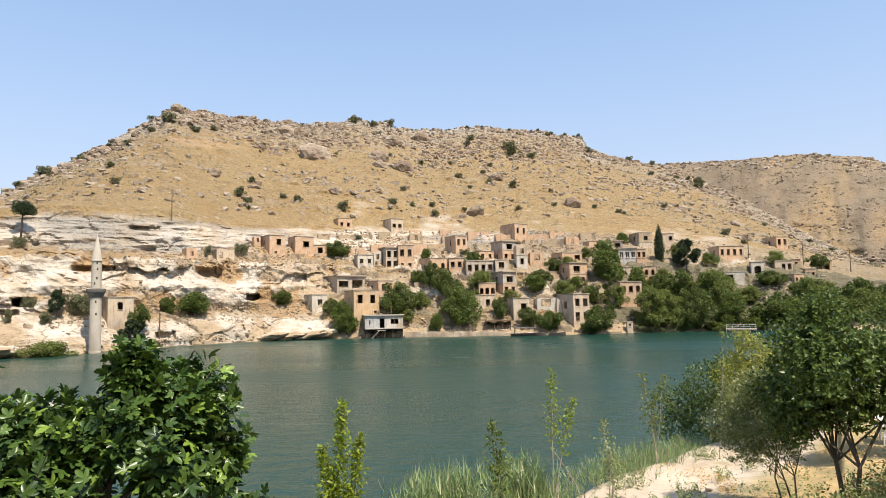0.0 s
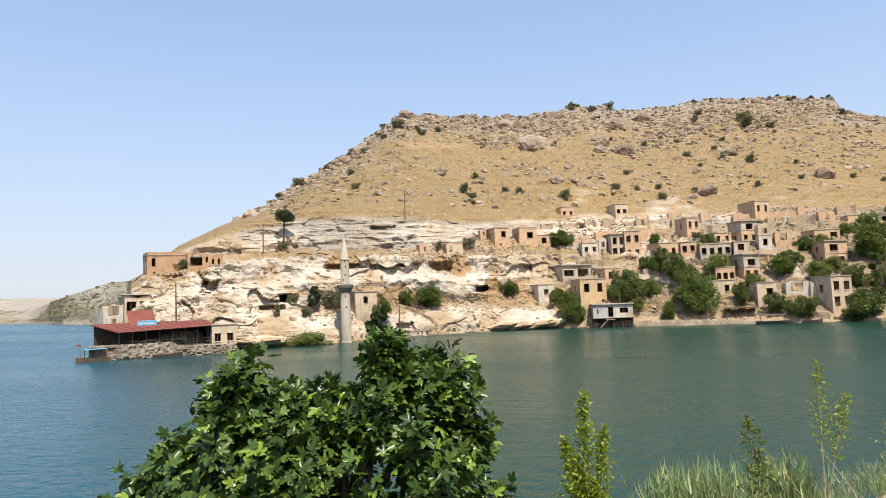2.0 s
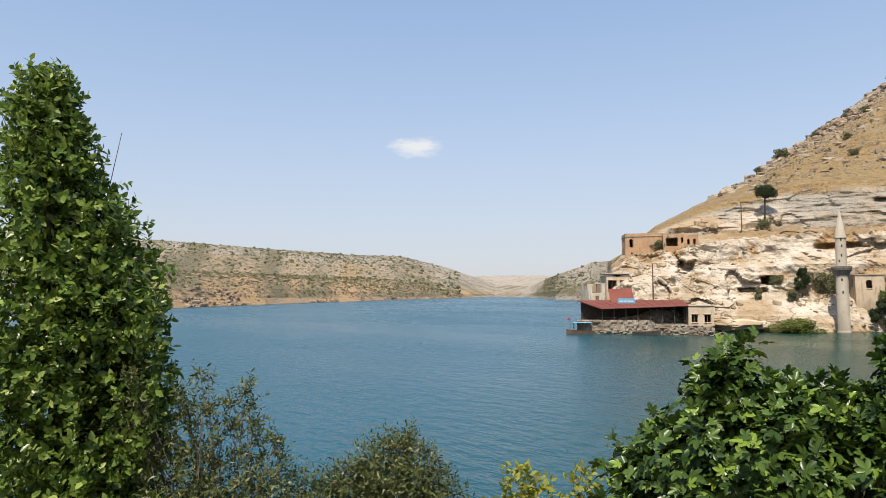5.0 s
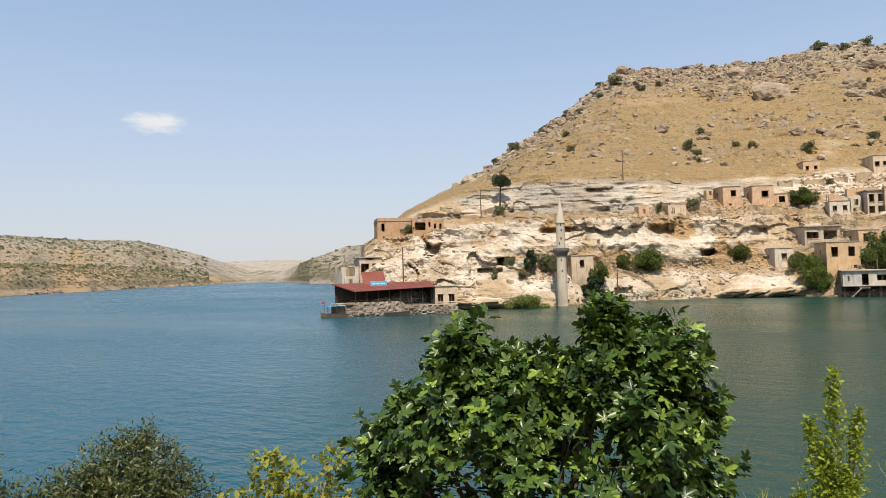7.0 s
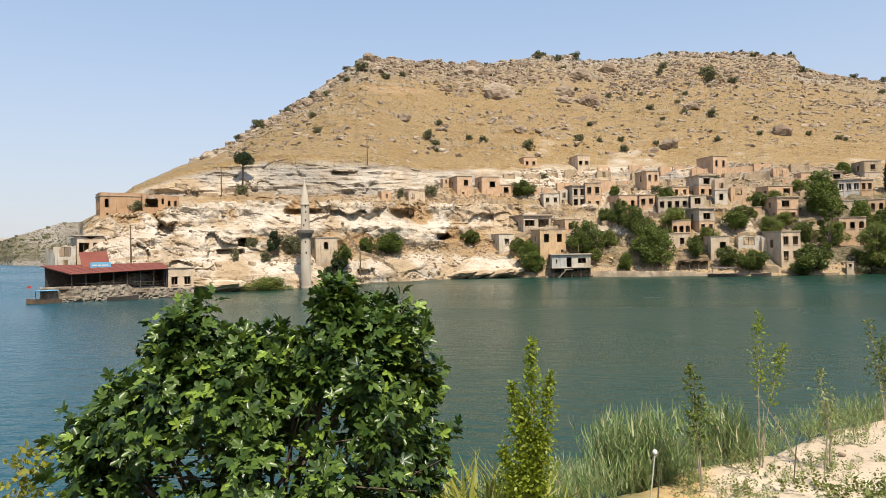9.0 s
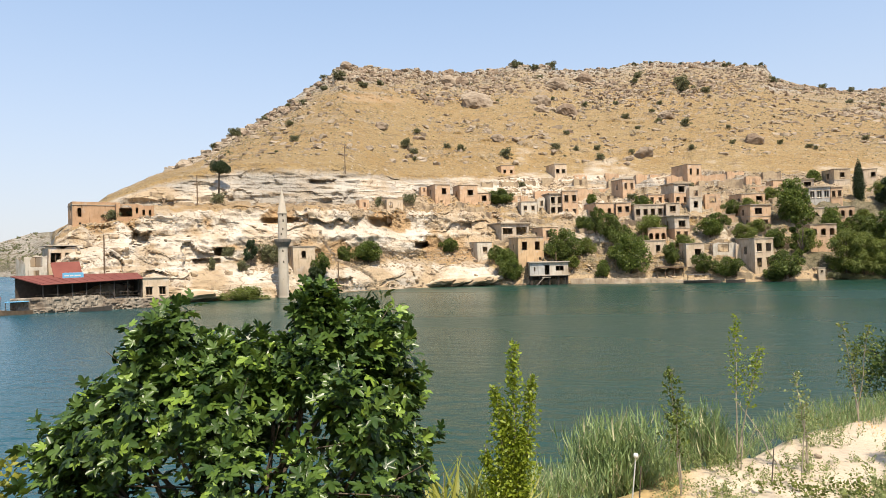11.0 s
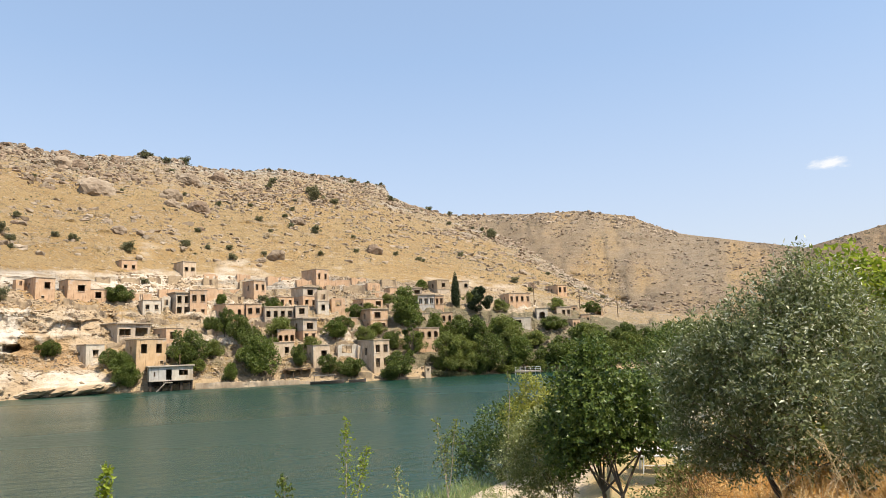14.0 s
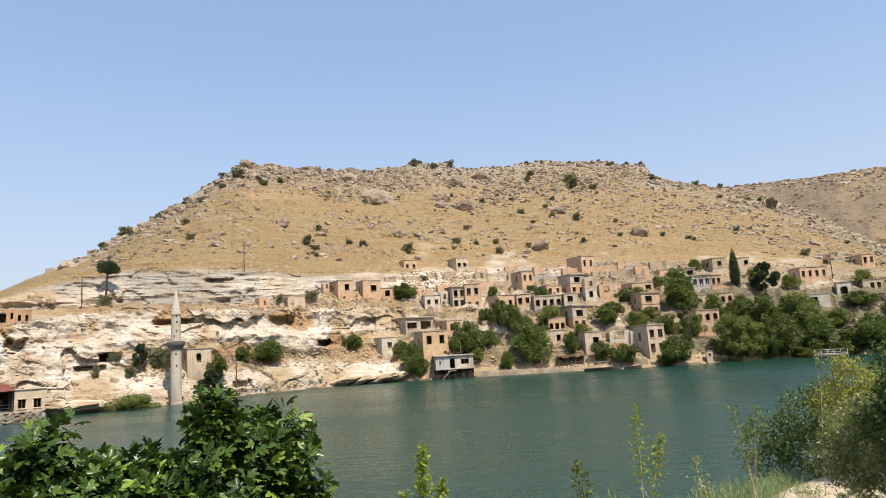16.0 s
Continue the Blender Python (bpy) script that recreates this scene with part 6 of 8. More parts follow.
tree("umbrella_pine", "lone pine with bare leaning trunk and round crown", "tree", 4, 8.5, 6, CHIP, 7000, 0.15, PINE, DARKWOOD, 22, clumps=cl, at=pose(x, y, zp - 0.3, 0, 4, 0), trunk=0.24, split=0.86)

# shrubs on the hill
for b_, r_, w_ in ((22.2, 276, 5.5), (25.9, 194, 2.3), (16.7, 205, 3.4), (16.1, 202, 2.4), (12.1, 213, 2.8), (8.3, 210, 3.9), (4.2, 227, 3.0), (7.1, 193, 1.9), (13.3, 214, 2.1), (16.0, 197, 1.6), (11.4, 315, 3.7), (18.8, 281, 2.8), (1.7, 300, 3.0), (4.4, 384, 7.0), (7.4, 360, 5), (5.7, 367, 4), (3.3, 250, 2.1), (-5.8, 346, 6), (0.6, 220, 2.6), (-2.6, 364, 4), (30.7, 232, 4.1), (26.4, 265, 2.6), (28.3, 256, 2.6), (-6.1, 333, 7.2), (-7.7, 333, 3.9), (-1.5, 278, 2.8), (-2.4, 262, 1.7)):
    plant("scrub", b_, r_, w_ * 0.85, w_ * 1.1)
for b_, r_, w_ in ((-4.1, 271, 2.7), (-6.1, 262, 3.9), (-6.5, 233, 2.3), (-9.2, 262, 1.7), (-12.4, 395, 4.5), (-15.7, 416, 4), (-17.5, 416, 3.5), (-9.5, 242, 2.0), (-12.8, 252, 2.1), (-20.2, 380, 3), (-20.9, 365, 6.5), (-4.2, 300, 2.5), (-22.8, 240, 2.8), (-24.0, 231, 1.9), (2.5, 231, 1.9), (0.8, 233, 2.3), (-1.9, 228, 1.9), (5.3, 342, 2.9), (-2.3, 343, 3.4), (-18.3, 276, 2.3), (-15.1, 249, 1.7), (-26.6, 314, 2.1)):
    plant("scrub", b_, r_, w_ * 0.85, w_ * 1.1)
first, last = int(np.searchsorted(band, 3.03)), int(np.searchsorted(band, 3.98))
for n in range(38):
    c = rng.integers(column(-32), column(33))
    k = first + int((last - first) * rng.random() ** 0.75)
    s_ = 0.7 + 1.5 * rng.random() ** 2 * (1 + (k - first) / (last - first))
    plant("scrub", float(bearings[c]), float(GR[k, c]), s_ * 0.8, s_ * 1.25, float(GZ[k, c]) - 0.1)
for n in range(36):                                        # along the crest
    c = rng.integers(column(-19), column(34))
    s_ = 1.2 + 2.0 * rng.random() ** 2
    plant("scrub", float(bearings[c]), float(GR[last, c]), s_ * 0.8, s_ * 1.2, float(GZ[last, c]) - 0.1)
# far scrub, too many and too small to count
pts, nrm = [], []
for lo, hi, ba, bb, many in ((2.0, 4.0, 58, 86, 6000), (0.3, 2.0, 58, 86, 1800), (0.3, 4.0, 44.6, 49.5, 500), (4.2, 6.0, -58, -17, 3600), (3.05, 4.0, -33, 33, 8000)):
    c = rng.integers(column(ba), column(bb), many)
    k = np.searchsorted(band, lo + (hi - lo) * rng.random(many))
    at_ = between(k, c, rng)
    pts.append(np.concatenate([at_, np.hypot(at_[:, :1], at_[:, 1:2])], 1))
pts = np.concatenate(pts)
size = np.clip(pts[:, 3] / 950, 0.2, 1.2) * (0.4 + 1.0 * rng.random(len(pts)) ** 2)
rep = np.repeat(np.arange(len(pts)), 9)
d = unit(rng.normal(size=(len(rep), 3)))
d[:, 2] = np.abs(d[:, 2])
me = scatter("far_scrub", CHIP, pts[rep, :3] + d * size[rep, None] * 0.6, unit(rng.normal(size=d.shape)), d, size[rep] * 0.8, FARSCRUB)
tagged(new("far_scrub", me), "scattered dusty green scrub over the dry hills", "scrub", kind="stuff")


# dark bushes dotted over the hills across the open water
many = 2600
c = rng.integers(column(56), column(86), many)
k = np.searchsorted(band, 0.5 + 3.5 * rng.random(many) ** 0.8)
at_ = between(k, c, rng)
c2 = rng.integers(column(43.9), column(49), 260)
at_ = np.concatenate([at_, between(np.searchsorted(band, 0.3 + 3.6 * rng.random(260)), c2, rng)])
size = np.hypot(at_[:, 0], at_[:, 1]) / 900 * (0.8 + 1.6 * rng.random(len(at_)) ** 2)
rep = np.repeat(np.arange(len(at_)), 12)
d = unit(rng.normal(size=(len(rep), 3)))
d[:, 2] = np.abs(d[:, 2])
me = scatter("far_bushes", CHIP, at_[rep] + d * size[rep, None] * np.array([0.8, 0.8, 0.6]), unit(rng.normal(size=d.shape)), d, size[rep] * 0.8, SCRUB)
tagged(new("far_bushes", me), "dark green bushes dotted over the far hills", "scrub", kind="stuff")


# ---- rocks ----
def rock_mesh(seed, squash, cuts=2):
    """A broken block: a ball cut by planes, roughened where it is fine enough."""
    bm = bmesh.new()
    bmesh.ops.create_icosphere(bm, subdivisions=cuts, radius=1.0)
    g_ = np.random.default_rng(seed + 500)
    normals = unit(g_.normal(size=(11, 3)) * np.array([1, 1, 0.8]))
    reach = 0.55 + 0.4 * g_.random(11)
    o = Vector((seed * 7.1, seed * 3.3, 0))
    for v in bm.verts:
        d_ = v.co.normalized()
        cut = min([1.1] + [r_ / max(1e-3, float(n_ @ np.array(d_))) for n_, r_ in zip(normals, reach) if float(n_ @ np.array(d_)) > 0.05])
        c = d_ * cut
        if cuts > 2:
            c = c.lerp(d_ * 0.85, 0.3) * (1 + 0.16 * noise.fractal(d_ * 2.0 + o, 0.8, 2.1, 5))
            c.z += 0.05 * math.sin(9 * c.z + 3 * noise.noise(d_ * 2 + o))
        v.co = Vector((c.x, c.y, c.z * squash))
    return bm


rock_parts = []
for s in range(8):                                         # angular broken stones
    bm = bmesh.new()
    g_ = np.random.default_rng(300 + s)
    for q in g_.random((24, 3)) * 2 - 1:
        bm.verts.new(q * np.array([0.95, 0.8, 0.62]) / max(0.75, np.linalg.norm(q) ** 0.5))
    made = bmesh.ops.convex_hull(bm, input=list(bm.verts))
    bmesh.ops.delete(bm, geom=[e for e in made["geom_interior"] if isinstance(e, bmesh.types.BMVert)], context="VERTS")
    bm.verts.index_update()
    rock_parts.append((np.array([v.co[:] for v in bm.verts]), np.array([[v.index for v in f.verts] for f in bm.faces if len(f.verts) == 3])))
    bm.free()


def rock_field(name, label, places, sizes, material, g):
    """Very many loose stones as one mesh."""
    V, F, base = [], [], 0
    for p, s in zip(places, sizes):
        v, f = rock_parts[g.integers(8)]
        ang = g.random() * 6.283
        c_, s_ = math.cos(ang), math.sin(ang)
        st = np.array([1.0 + 0.8 * g.random(), 0.8 + 0.4 * g.random(), 0.7 + 0.6 * g.random()]) * s
        w = v * st
        w = np.stack([w[:, 0] * c_ - w[:, 1] * s_, w[:, 0] * s_ + w[:, 1] * c_, w[:, 2]], -1) + p
        V.append(w), F.append(f + base)
        base += len(v)
    V, F = np.concatenate(V), np.concatenate(F).astype(np.int32)
    me = bpy.data.meshes.new(name)
    me.vertices.add(len(V))
    me.vertices.foreach_set("co", V.ravel())
    me.loops.add(F.size)
    me.loops.foreach_set("vertex_index", F.ravel())
    me.polygons.add(len(F))
    me.polygons.foreach_set("loop_start", np.arange(len(F), dtype=np.int32) * 3)
    me.polygons.foreach_set("use_smooth", [False] * len(F))
    me.update(calc_edges=True)
    me.materials.append(material)
    return tagged(new(name, me), label, "rocks", kind="stuff")


def on_land(lo, hi, ba, bb, many, g, power=1.0, patchy=0.0, seed=91):
    c = g.integers(column(ba), column(bb), 6 * many)
    k = np.minimum(rings - 1, np.searchsorted(band, lo + (hi - lo) * g.random(6 * many) ** power))
    out = between(k, c, g)
    if patchy:
        out = out[fbm(out / np.array([24.0, 24.0, 9.0]), 3, seed) >= patchy * (2 * g.random(6 * many) - 0.6)]
    return out[:many]


g = np.random.default_rng(5)
p = np.concatenate([on_land(3.05, 4.02, -32, 15, 8200, g, 0.62, 0.9), on_land(3.05, 3.6, 15, 33, 500, g, 1.0, 0.9), on_land(3.6, 4.02, 15, 35, 1700, g, 0.7, 0.6)])
rock_field("hill_rocks", "grey limestone rocks strewn over the dry hillside", p, 0.16 + 1.4 * g.random(len(p)) ** 5, STONE, g)
p = np.concatenate([on_land(3.5, 4.03, -24, 16, 3200, g, 0.75, 1.2, 93), on_land(3.75, 4.03, 16, 35, 700, g, 0.8, 0.8, 93)])
rock_field("hill_rocks", "brown limestone outcrops on the upper hillside", p, 0.25 + 1.6 * g.random(len(p)) ** 3.2, BROWNSTONE, g)
p = on_land(3.93, 4.04, -13, 36, 420, g)
rock_field("crest_rocks", "broken limestone rocks along the crest", p, 0.4 + 1.3 * g.random(len(p)) ** 2, STONE, g)
p = on_land(0.9, 1.9, 9, 42, 2200, g, 1.0, 0.4)
rock_field("rubble", "loose ochre rubble along the terrace", p, 0.12 + 0.35 * g.random(len(p)) ** 3, RUBBLE, g)
p = on_land(0.24, 0.46, 11, 30, 1500, g)
rock_field("rubble", "loose ochre rubble on the shelf below the caves", p, 0.1 + 0.32 * g.random(len(p)) ** 3, RUBBLE, g)
p = on_land(0.05, 1.0, 8, 43, 450, g, 1.0, 0.5)
rock_field("shore_boulders", "pale fallen limestone blocks on the shore", p, 0.12 + 0.7 * g.random(len(p)) ** 4, RUBBLE, g)
p = on_land(0.0, 0.07, -30, 42, 500, g)
rock_field("shore_stones", "small stones along the waterline", p, 0.15 + 0.4 * g.random(len(p)) ** 2, RUBBLE, g)
p = on_land(0.1, 2.95, -30, 9, 4200, g, 1.0, 0.5)
rock_field("village_stones", "tumbled building stones between the houses", p, 0.14 + 0.5 * g.random(len(p)) ** 3, RUBBLE, g)
p = on_land(4.3, 6.0, -58, -17, 11000, g, 1.0, 0.8)
rock_field("far_rocks", "brown-grey rocks and ledges on the far slope", p[::2], 0.35 + 2.2 * g.random(len(p[::2])) ** 3, BROWNSTONE, g)
rock_field("far_rocks", "pale grey rocks strewn over the far slope", p[1::2], 0.3 + 1.9 * g.random(len(p[1::2])) ** 3, STONE, g)
p = on_land(5.8, 6.0, -36, -14, 700, g, 0.6)
rock_field("far_crest_rocks", "broken grey rock cap along the far ridge", p, 0.9 + 3.2 * g.random(len(p)) ** 2, STONE, g)
p = on_land(0.05, 3.2, 55, 86, 3000, g, 1.6, 0.3)
rock_field("far_shore_rocks", "brown rocks on the opposite far shore", p, 0.35 + 1.9 * g.random(len(p)) ** 2.8, BROWNSTONE, g)
for n, (b_, r_, w_) in enumerate(((10.7, 277, 15), (3.3, 282, 10), (5.3, 278, 7), (13.0, 312, 10), (1.6, 358, 11), (18.8, 219, 6), (9.0, 230, 6), (3.1, 253, 3.8), (26.9, 261, 5), (-1.7, 223, 4.1), (-10.9, 246, 8), (-3.0, 226, 7), (-1.5, 217, 2.9), (15.9, 219, 2.6), (5.3, 290, 10), (3.9, 330, 12), (12.1, 314, 9), (-9.5, 260, 3.0), (-23.4, 268, 4.5), (-24.0, 240, 4.8), (-4.7, 279, 8), (21.6, 296, 7), (7.6, 366, 7))):
    x, y = spot(b_, r_)
    ob = part("boulder", rock_mesh(n + 20, 0.7, 4), (STONE, BROWNSTONE, STONE)[n % 3])
    ob.matrix_world = pose(x, y, height(b_, r_) + 0.02 * w_, 0, 0, b_ + 20 * math.sin(n)) @ Matrix.Diagonal((w_ * 0.48, w_ * 0.40, w_ * 0.52, 1))
    tagged(ob, "big weathered limestone boulder resting on the slope" if n % 3 else "huge pale grey rounded boulder on the slope", "boulder", "hillside boulders")
# great tilted slabs at the shore
for n, (b_, r_, sx, sy, sz, tilt) in enumerate(((11.0, 152.5, 4.2, 3.0, 1.2, -14), (12.6, 151, 3.6, 2.6, 1.0, -10), (9.8, 153, 3.0, 2.5, 0.9, -18), (14.0, 150.5, 4.0, 2.5, 0.9, -6), (36.0, 122, 4, 3, 1.1, 8), (33.5, 123, 5, 3, 1.3, -5))):
    x, y = spot(b_, r_)
    ob = part("rock_slab", rock_mesh(n + 60, 0.6, 4), surface("white_limestone", (0.48, 0.395, 0.285), (0.60, 0.515, 0.40), 1.2, 0.25, 0.06, stain=(0.33, 0.24, 0.15)) if n == 0 else bpy.data.materials["white_limestone"])
    ob.matrix_world = pose(x, y, max(0.5, height(b_, r_)) + 0.4, 0, tilt, b_) @ Matrix.Diagonal((sx, sy, sz * 1.6, 1))
    tagged(ob, "pale tilted limestone slab at the waterline", "boulder", "shore slabs")

# stone garden walls and the quay edge
for n, (b0, b1, r_, tall) in enumerate(((3.2, 0.6, 149.4, 1.5), (0.6, -2.4, 149.2, 1.4), (-2.4, -4.8, 149.3, 1.3), (-4.8, -8.0, 150.0, 0.9), (2.6, 0.2, 160, 1.2), (-0.4, -2.8, 170, 1.3), (-9.5, -10.6, 152.3, 1.4), (-17, -20, 163, 1.0), (19.5, 14.5, 166, 1.4), (29, 23, 156, 0.9), (9.5, 7.2, 162, 1.3), (12.5, 9.6, 171, 1.5), (5.8, 3.4, 160, 1.2), (7.6, 5.2, 170, 1.4), (2.4, -0.4, 166, 1.4), (-4.4, -6.6, 168, 1.3), (-6.8, -9.4, 162, 1.4), (-8.6, -11.2, 168, 1.5), (-2.2, -5.4, 175, 1.2), (-12, -14.4, 180, 1.3), (3.0, -2.2, 188, 1.0), (24, 18.5, 143, 0.9), (33.5, 29.5, 154, 1.1), (37, 33.8, 152, 1.0), (-19, -23.5, 184, 1.2), (-10.9, -14.6, 152.4, 0.8))):
    bm = bmesh.new()
    m = 26
    for k in range(m):
        for j in range(3):
            b_ = b0 + (b1 - b0) * (k + 0.5 * (j % 2)) / m
            x, y = spot(b_, r_)
            z = max(-0.3, height(b_, r_) - 0.3) + j * tall / 3
            q = 0.5 * abs(b1 - b0) * math.pi / 180 * r_ / m
            made = bmesh.ops.create_cube(bm, size=1.0, matrix=pose(x, y, z + tall / 6, 0, 0, b_) @ Matrix.Diagonal((2.1 * q, 0.5 + 0.2 * rng.random(), tall / 3 * 1.05, 1)))["verts"]
            for v in made:
                v.co += noise.noise_vector(v.co * 1.3) * 0.09
    part("dry_stone_wall", bm, CREAM if n < 4 else RUBBLE)
    tagged(bpy.context.scene.collection.objects[-1], "dry stone retaining wall of ochre rubble", "wall", "retaining walls")

# pier at the eastern shore
x, y = spot(-23.5, 160)
pier = empty("pier", pose(x, y, 0, 0, 0, -24), "white railed wooden pier at the wooded shore", "pier")
bm = bmesh.new()
box(bm, -3, -1.0, 0.45, 3, 1.0, 0.72, 0.02)
part("deck", bm, SLAB, pier)
for k in range(6):
    bm = bmesh.new()
    beam(bm, (-2.9 + k * 1.16, -0.9, -1.5), (-2.9 + k * 1.16, -0.9, 1.5), 0.04)
    part("post", bm, WHITEPAINT, pier)
for z in (1.1, 1.55):
    bm = bmesh.new()
    beam(bm, (-2.95, -0.9, z), (2.95, -0.9, z), 0.03)
    part("rail", bm, WHITEPAINT, pier)

# clouds: thin glowing veils of vapour at the edge of the sky
for b_, rise_, dist, w_ in ((59.6, 12.4, 3600, 300), (-47.2, 12.5, 3600, 160)):
    x, y = spot(b_, dist * math.cos(radians(rise_)))
    bm = bmesh.new()
    bmesh.ops.create_grid(bm, x_segments=1, y_segments=1, size=1.0)
    cloud = part("cloud", bm, CLOUD)
    cloud.matrix_world = pose(x, y, dist * math.sin(radians(rise_)), 90, 0, b_) @ Matrix.Diagonal((w_ * 0.85, w_ * 0.3, 1, 1))
    cloud.visible_shadow = False
    tagged(cloud, "small white fair-weather cloud in the pale sky", "cloud", kind="structure")

# rubble thrown against the restaurant's quay
g = np.random.default_rng(77)
p = []
for n in range(210):
    b_ = 35.2 + 9.8 * g.random()
    x, y = spot(b_, 111.3 + 1.2 * g.random())
    p.append((x, y, -0.3 + 1.0 * g.random() ** 1.6))
rock_field("quay_rubble", "rough rubble stones of the old quay at the waterline", np.array(p), 0.16 + 0.3 * g.random(len(p)) ** 1.5, QUAYSTONE, g)


# ---- the near bank ----
def around(bearing, dist, z, rows):
    """Clumps given as (left, away, up, radius) from a point of the bank, in the world's axes."""
    b_ = radians(bearing)
    left, away = np.array([-math.cos(b_), -math.sin(b_)]), np.array([-math.sin(b_), math.cos(b_)])
    return [(*(left * u + away * v), w - z, rad) for u, v, w, rad in rows]


def fig_tree():
    bearing, dist = 30.3, 8.4
    x, y = spot(bearing, dist)
    z = height(bearing, dist) - 0.2
    top = empty("fig_tree", pose(x, y, z), "dense fig tree with large lobed dark green leaves", "tree")
    clumps = around(bearing, dist, z, [
        (0.9, 0, 5.55, 0.42), (1.05, 0, 5.2, 0.45), (0.6, 0.1, 5.2, 0.45), (1.45, 0.05, 4.75, 0.4), (1.0, -0.4, 4.7, 0.7), (1.75, -0.2, 4.05, 0.6), (0.35, -0.4, 4.7, 0.6), (2.05, 0.05, 3.55, 0.45), (1.95, 0.05, 4.45, 0.36), (1.7, 0.1, 4.75, 0.3),
        (0.15, 0, 5.25, 0.38), (-0.2, 0, 5.2, 0.4), (-0.5, 0, 5.2, 0.36),
        (-1.0, 0, 5.85, 0.28), (-1.15, 0.1, 5.5, 0.4), (-1.55, 0.1, 5.5, 0.4), (-1.8, 0.1, 5.45, 0.42), (-1.9, 0.1, 4.9, 0.42), (-0.75, -0.2, 5.1, 0.45), (-1.25, -0.5, 4.7, 0.75), (-1.75, -0.2, 4.15, 0.6), (-1.95, 0, 3.7, 0.45), (-2.1, 0.1, 4.75, 0.25),
        (0.1, -0.7, 3.9, 0.9), (-0.8, -0.7, 3.7, 0.9), (0.9, -0.7, 3.6, 0.95), (0, 0.7, 4.6, 0.7), (1.8, 0.1, 3.2, 0.75), (-1.4, -0.1, 3.2, 0.85), (1.0, -0.5, 2.8, 1.0), (-0.5, -0.5, 2.8, 1.0)])
    clumps = [(c[0] * 0.9, c[1] * 0.9, c[2], c[3]) for c in clumps]
    g = np.random.default_rng(31)
    limbs("trunk", top, (0, 0, -0.3), clumps, 0.11, BARK, g, bend=0.5, stems=4)
    C = np.array(clumps)
    tips, axes_ = [], []
    while len(tips) < 1250:
        n = g.integers(len(C))
        d = unit(g.normal(size=3))
        if d[2] < -0.45:
            continue
        deep = 1.0 if g.random() < 0.76 else 0.5
        p = C[n, :3] + d * C[n, 3] * deep * ((0.80 + 0.34 * g.random() ** 1.5) if g.random() < 0.88 else 1.12 + 0.28 * g.random())
        gap = np.linalg.norm(p - C[:, :3], axis=1) / C[:, 3]
        if deep == 1.0 and (np.delete(gap, n) < 0.8).any():
            continue
        tips.append(p), axes_.append(unit(d * 0.75 + np.array([0, 0, 0.6])))
    P_, D_, N_, S_ = [], [], [], []
    for p, ax in zip(tips, axes_):
        side = unit(np.cross(ax, g.normal(size=3)))
        other = np.cross(ax, side)
        count = g.integers(7, 12)
        for k in range(count):
            phi, th = k * 2.4 + g.random() * 0.5, radians(22 + 62 * (1 - k / count) + 12 * g.normal())
            out_ = side * math.cos(phi) + other * math.sin(phi)
            dr = unit(ax * math.cos(th) + out_ * math.sin(th) + np.array([0, 0, -0.25]))
            s = (0.13 + 0.13 * (1 - 0.5 * k / count)) * (0.75 + 0.4 * g.random())
            P_.append(p - ax * 0.04 * (count - k) + dr * 0.05)
            D_.append(dr)
            N_.append(unit(ax - dr * float(ax @ dr) + 0.25 * g.normal(size=3)))
            S_.append(s * 0.72)
    P_, D_, N_, S_ = map(np.array, (P_, D_, N_, S_))
    # single leaves on the side towards the lookout, the rest joined
    b_ = radians(bearing)
    toward = -(P_[:, 0] * -math.sin(b_) + P_[:, 1] * math.cos(b_))
    order = np.argsort(-toward)
    single, rest = order[:300], order[300:]
    shared = [scatter("leaf", FIGLEAF, [(0, 0, 0)], [(0, 1, 0)], [(0, 0, 1)], [1.0], FIG) for _ in range(2)]
    for v in shared[1].vertices:
        v.co.z -= 0.12 * v.co.y ** 2
    for n, i in enumerate(single):
        yv = D_[i]
        xv = unit(np.cross(yv, N_[i]))
        zv = np.cross(xv, yv)
        leaf = new("leaf", shared[n % 2])
        leaf.parent = top
        leaf.matrix_basis = Matrix([[xv[r] * S_[i], yv[r] * S_[i], zv[r] * S_[i], P_[i][r]] for r in range(3)] + [[0, 0, 0, 1]])
    crown = new("foliage", scatter("foliage", FIGLEAF, P_[rest], D_[rest], N_[rest], S_[rest], FIG))
    crown.parent = top
    tagged(crown, kind="stuff")


fig_tree()


def bank_tree(name, label, category, bearing, dist, rows, leaf, count, size, material, bark, seed, trunk=0.08, stems=1, shell=0.45, base=None, spray=0.0, split=0.45):
    x, y = spot(bearing, dist)
    z = height(bearing, dist) - 0.1 if base is None else base
    return tree(name, label, category, 0, 0, 0, leaf, count, size, material, bark, seed, trunk, around(bearing, dist, z, rows), pose(x, y, z), stems=stems, shell=shell, spray=spray, split=split)


bank_tree("mulberry_tree", "young broad-leaved tree with a forked dark trunk on the bank", "tree", -31.3, 17.4,
          [(0.42, 0, 5.8, 0.65), (1.07, 0.1, 5.35, 0.65), (-0.43, 0, 5.25, 0.65), (0.52, -0.5, 4.9, 0.8), (1.52, 0.2, 4.5, 0.55), (-0.78, -0.2, 4.4, 0.6), (0.62, 0.6, 4.4, 0.8), (0.02, -0.3, 4.25, 0.55), (-1.0, 0.3, 4.3, 0.35), (1.32, -0.4, 3.85, 0.5), (0.62, 0.1, 6.25, 0.4), (-1.08, 0.1, 4.9, 0.35), (0.92, -0.5, 4.3, 0.55)], OVAL, 23000, 0.095, BROAD, BARK, 41, 0.07, 2, 0.25, spray=0.3)
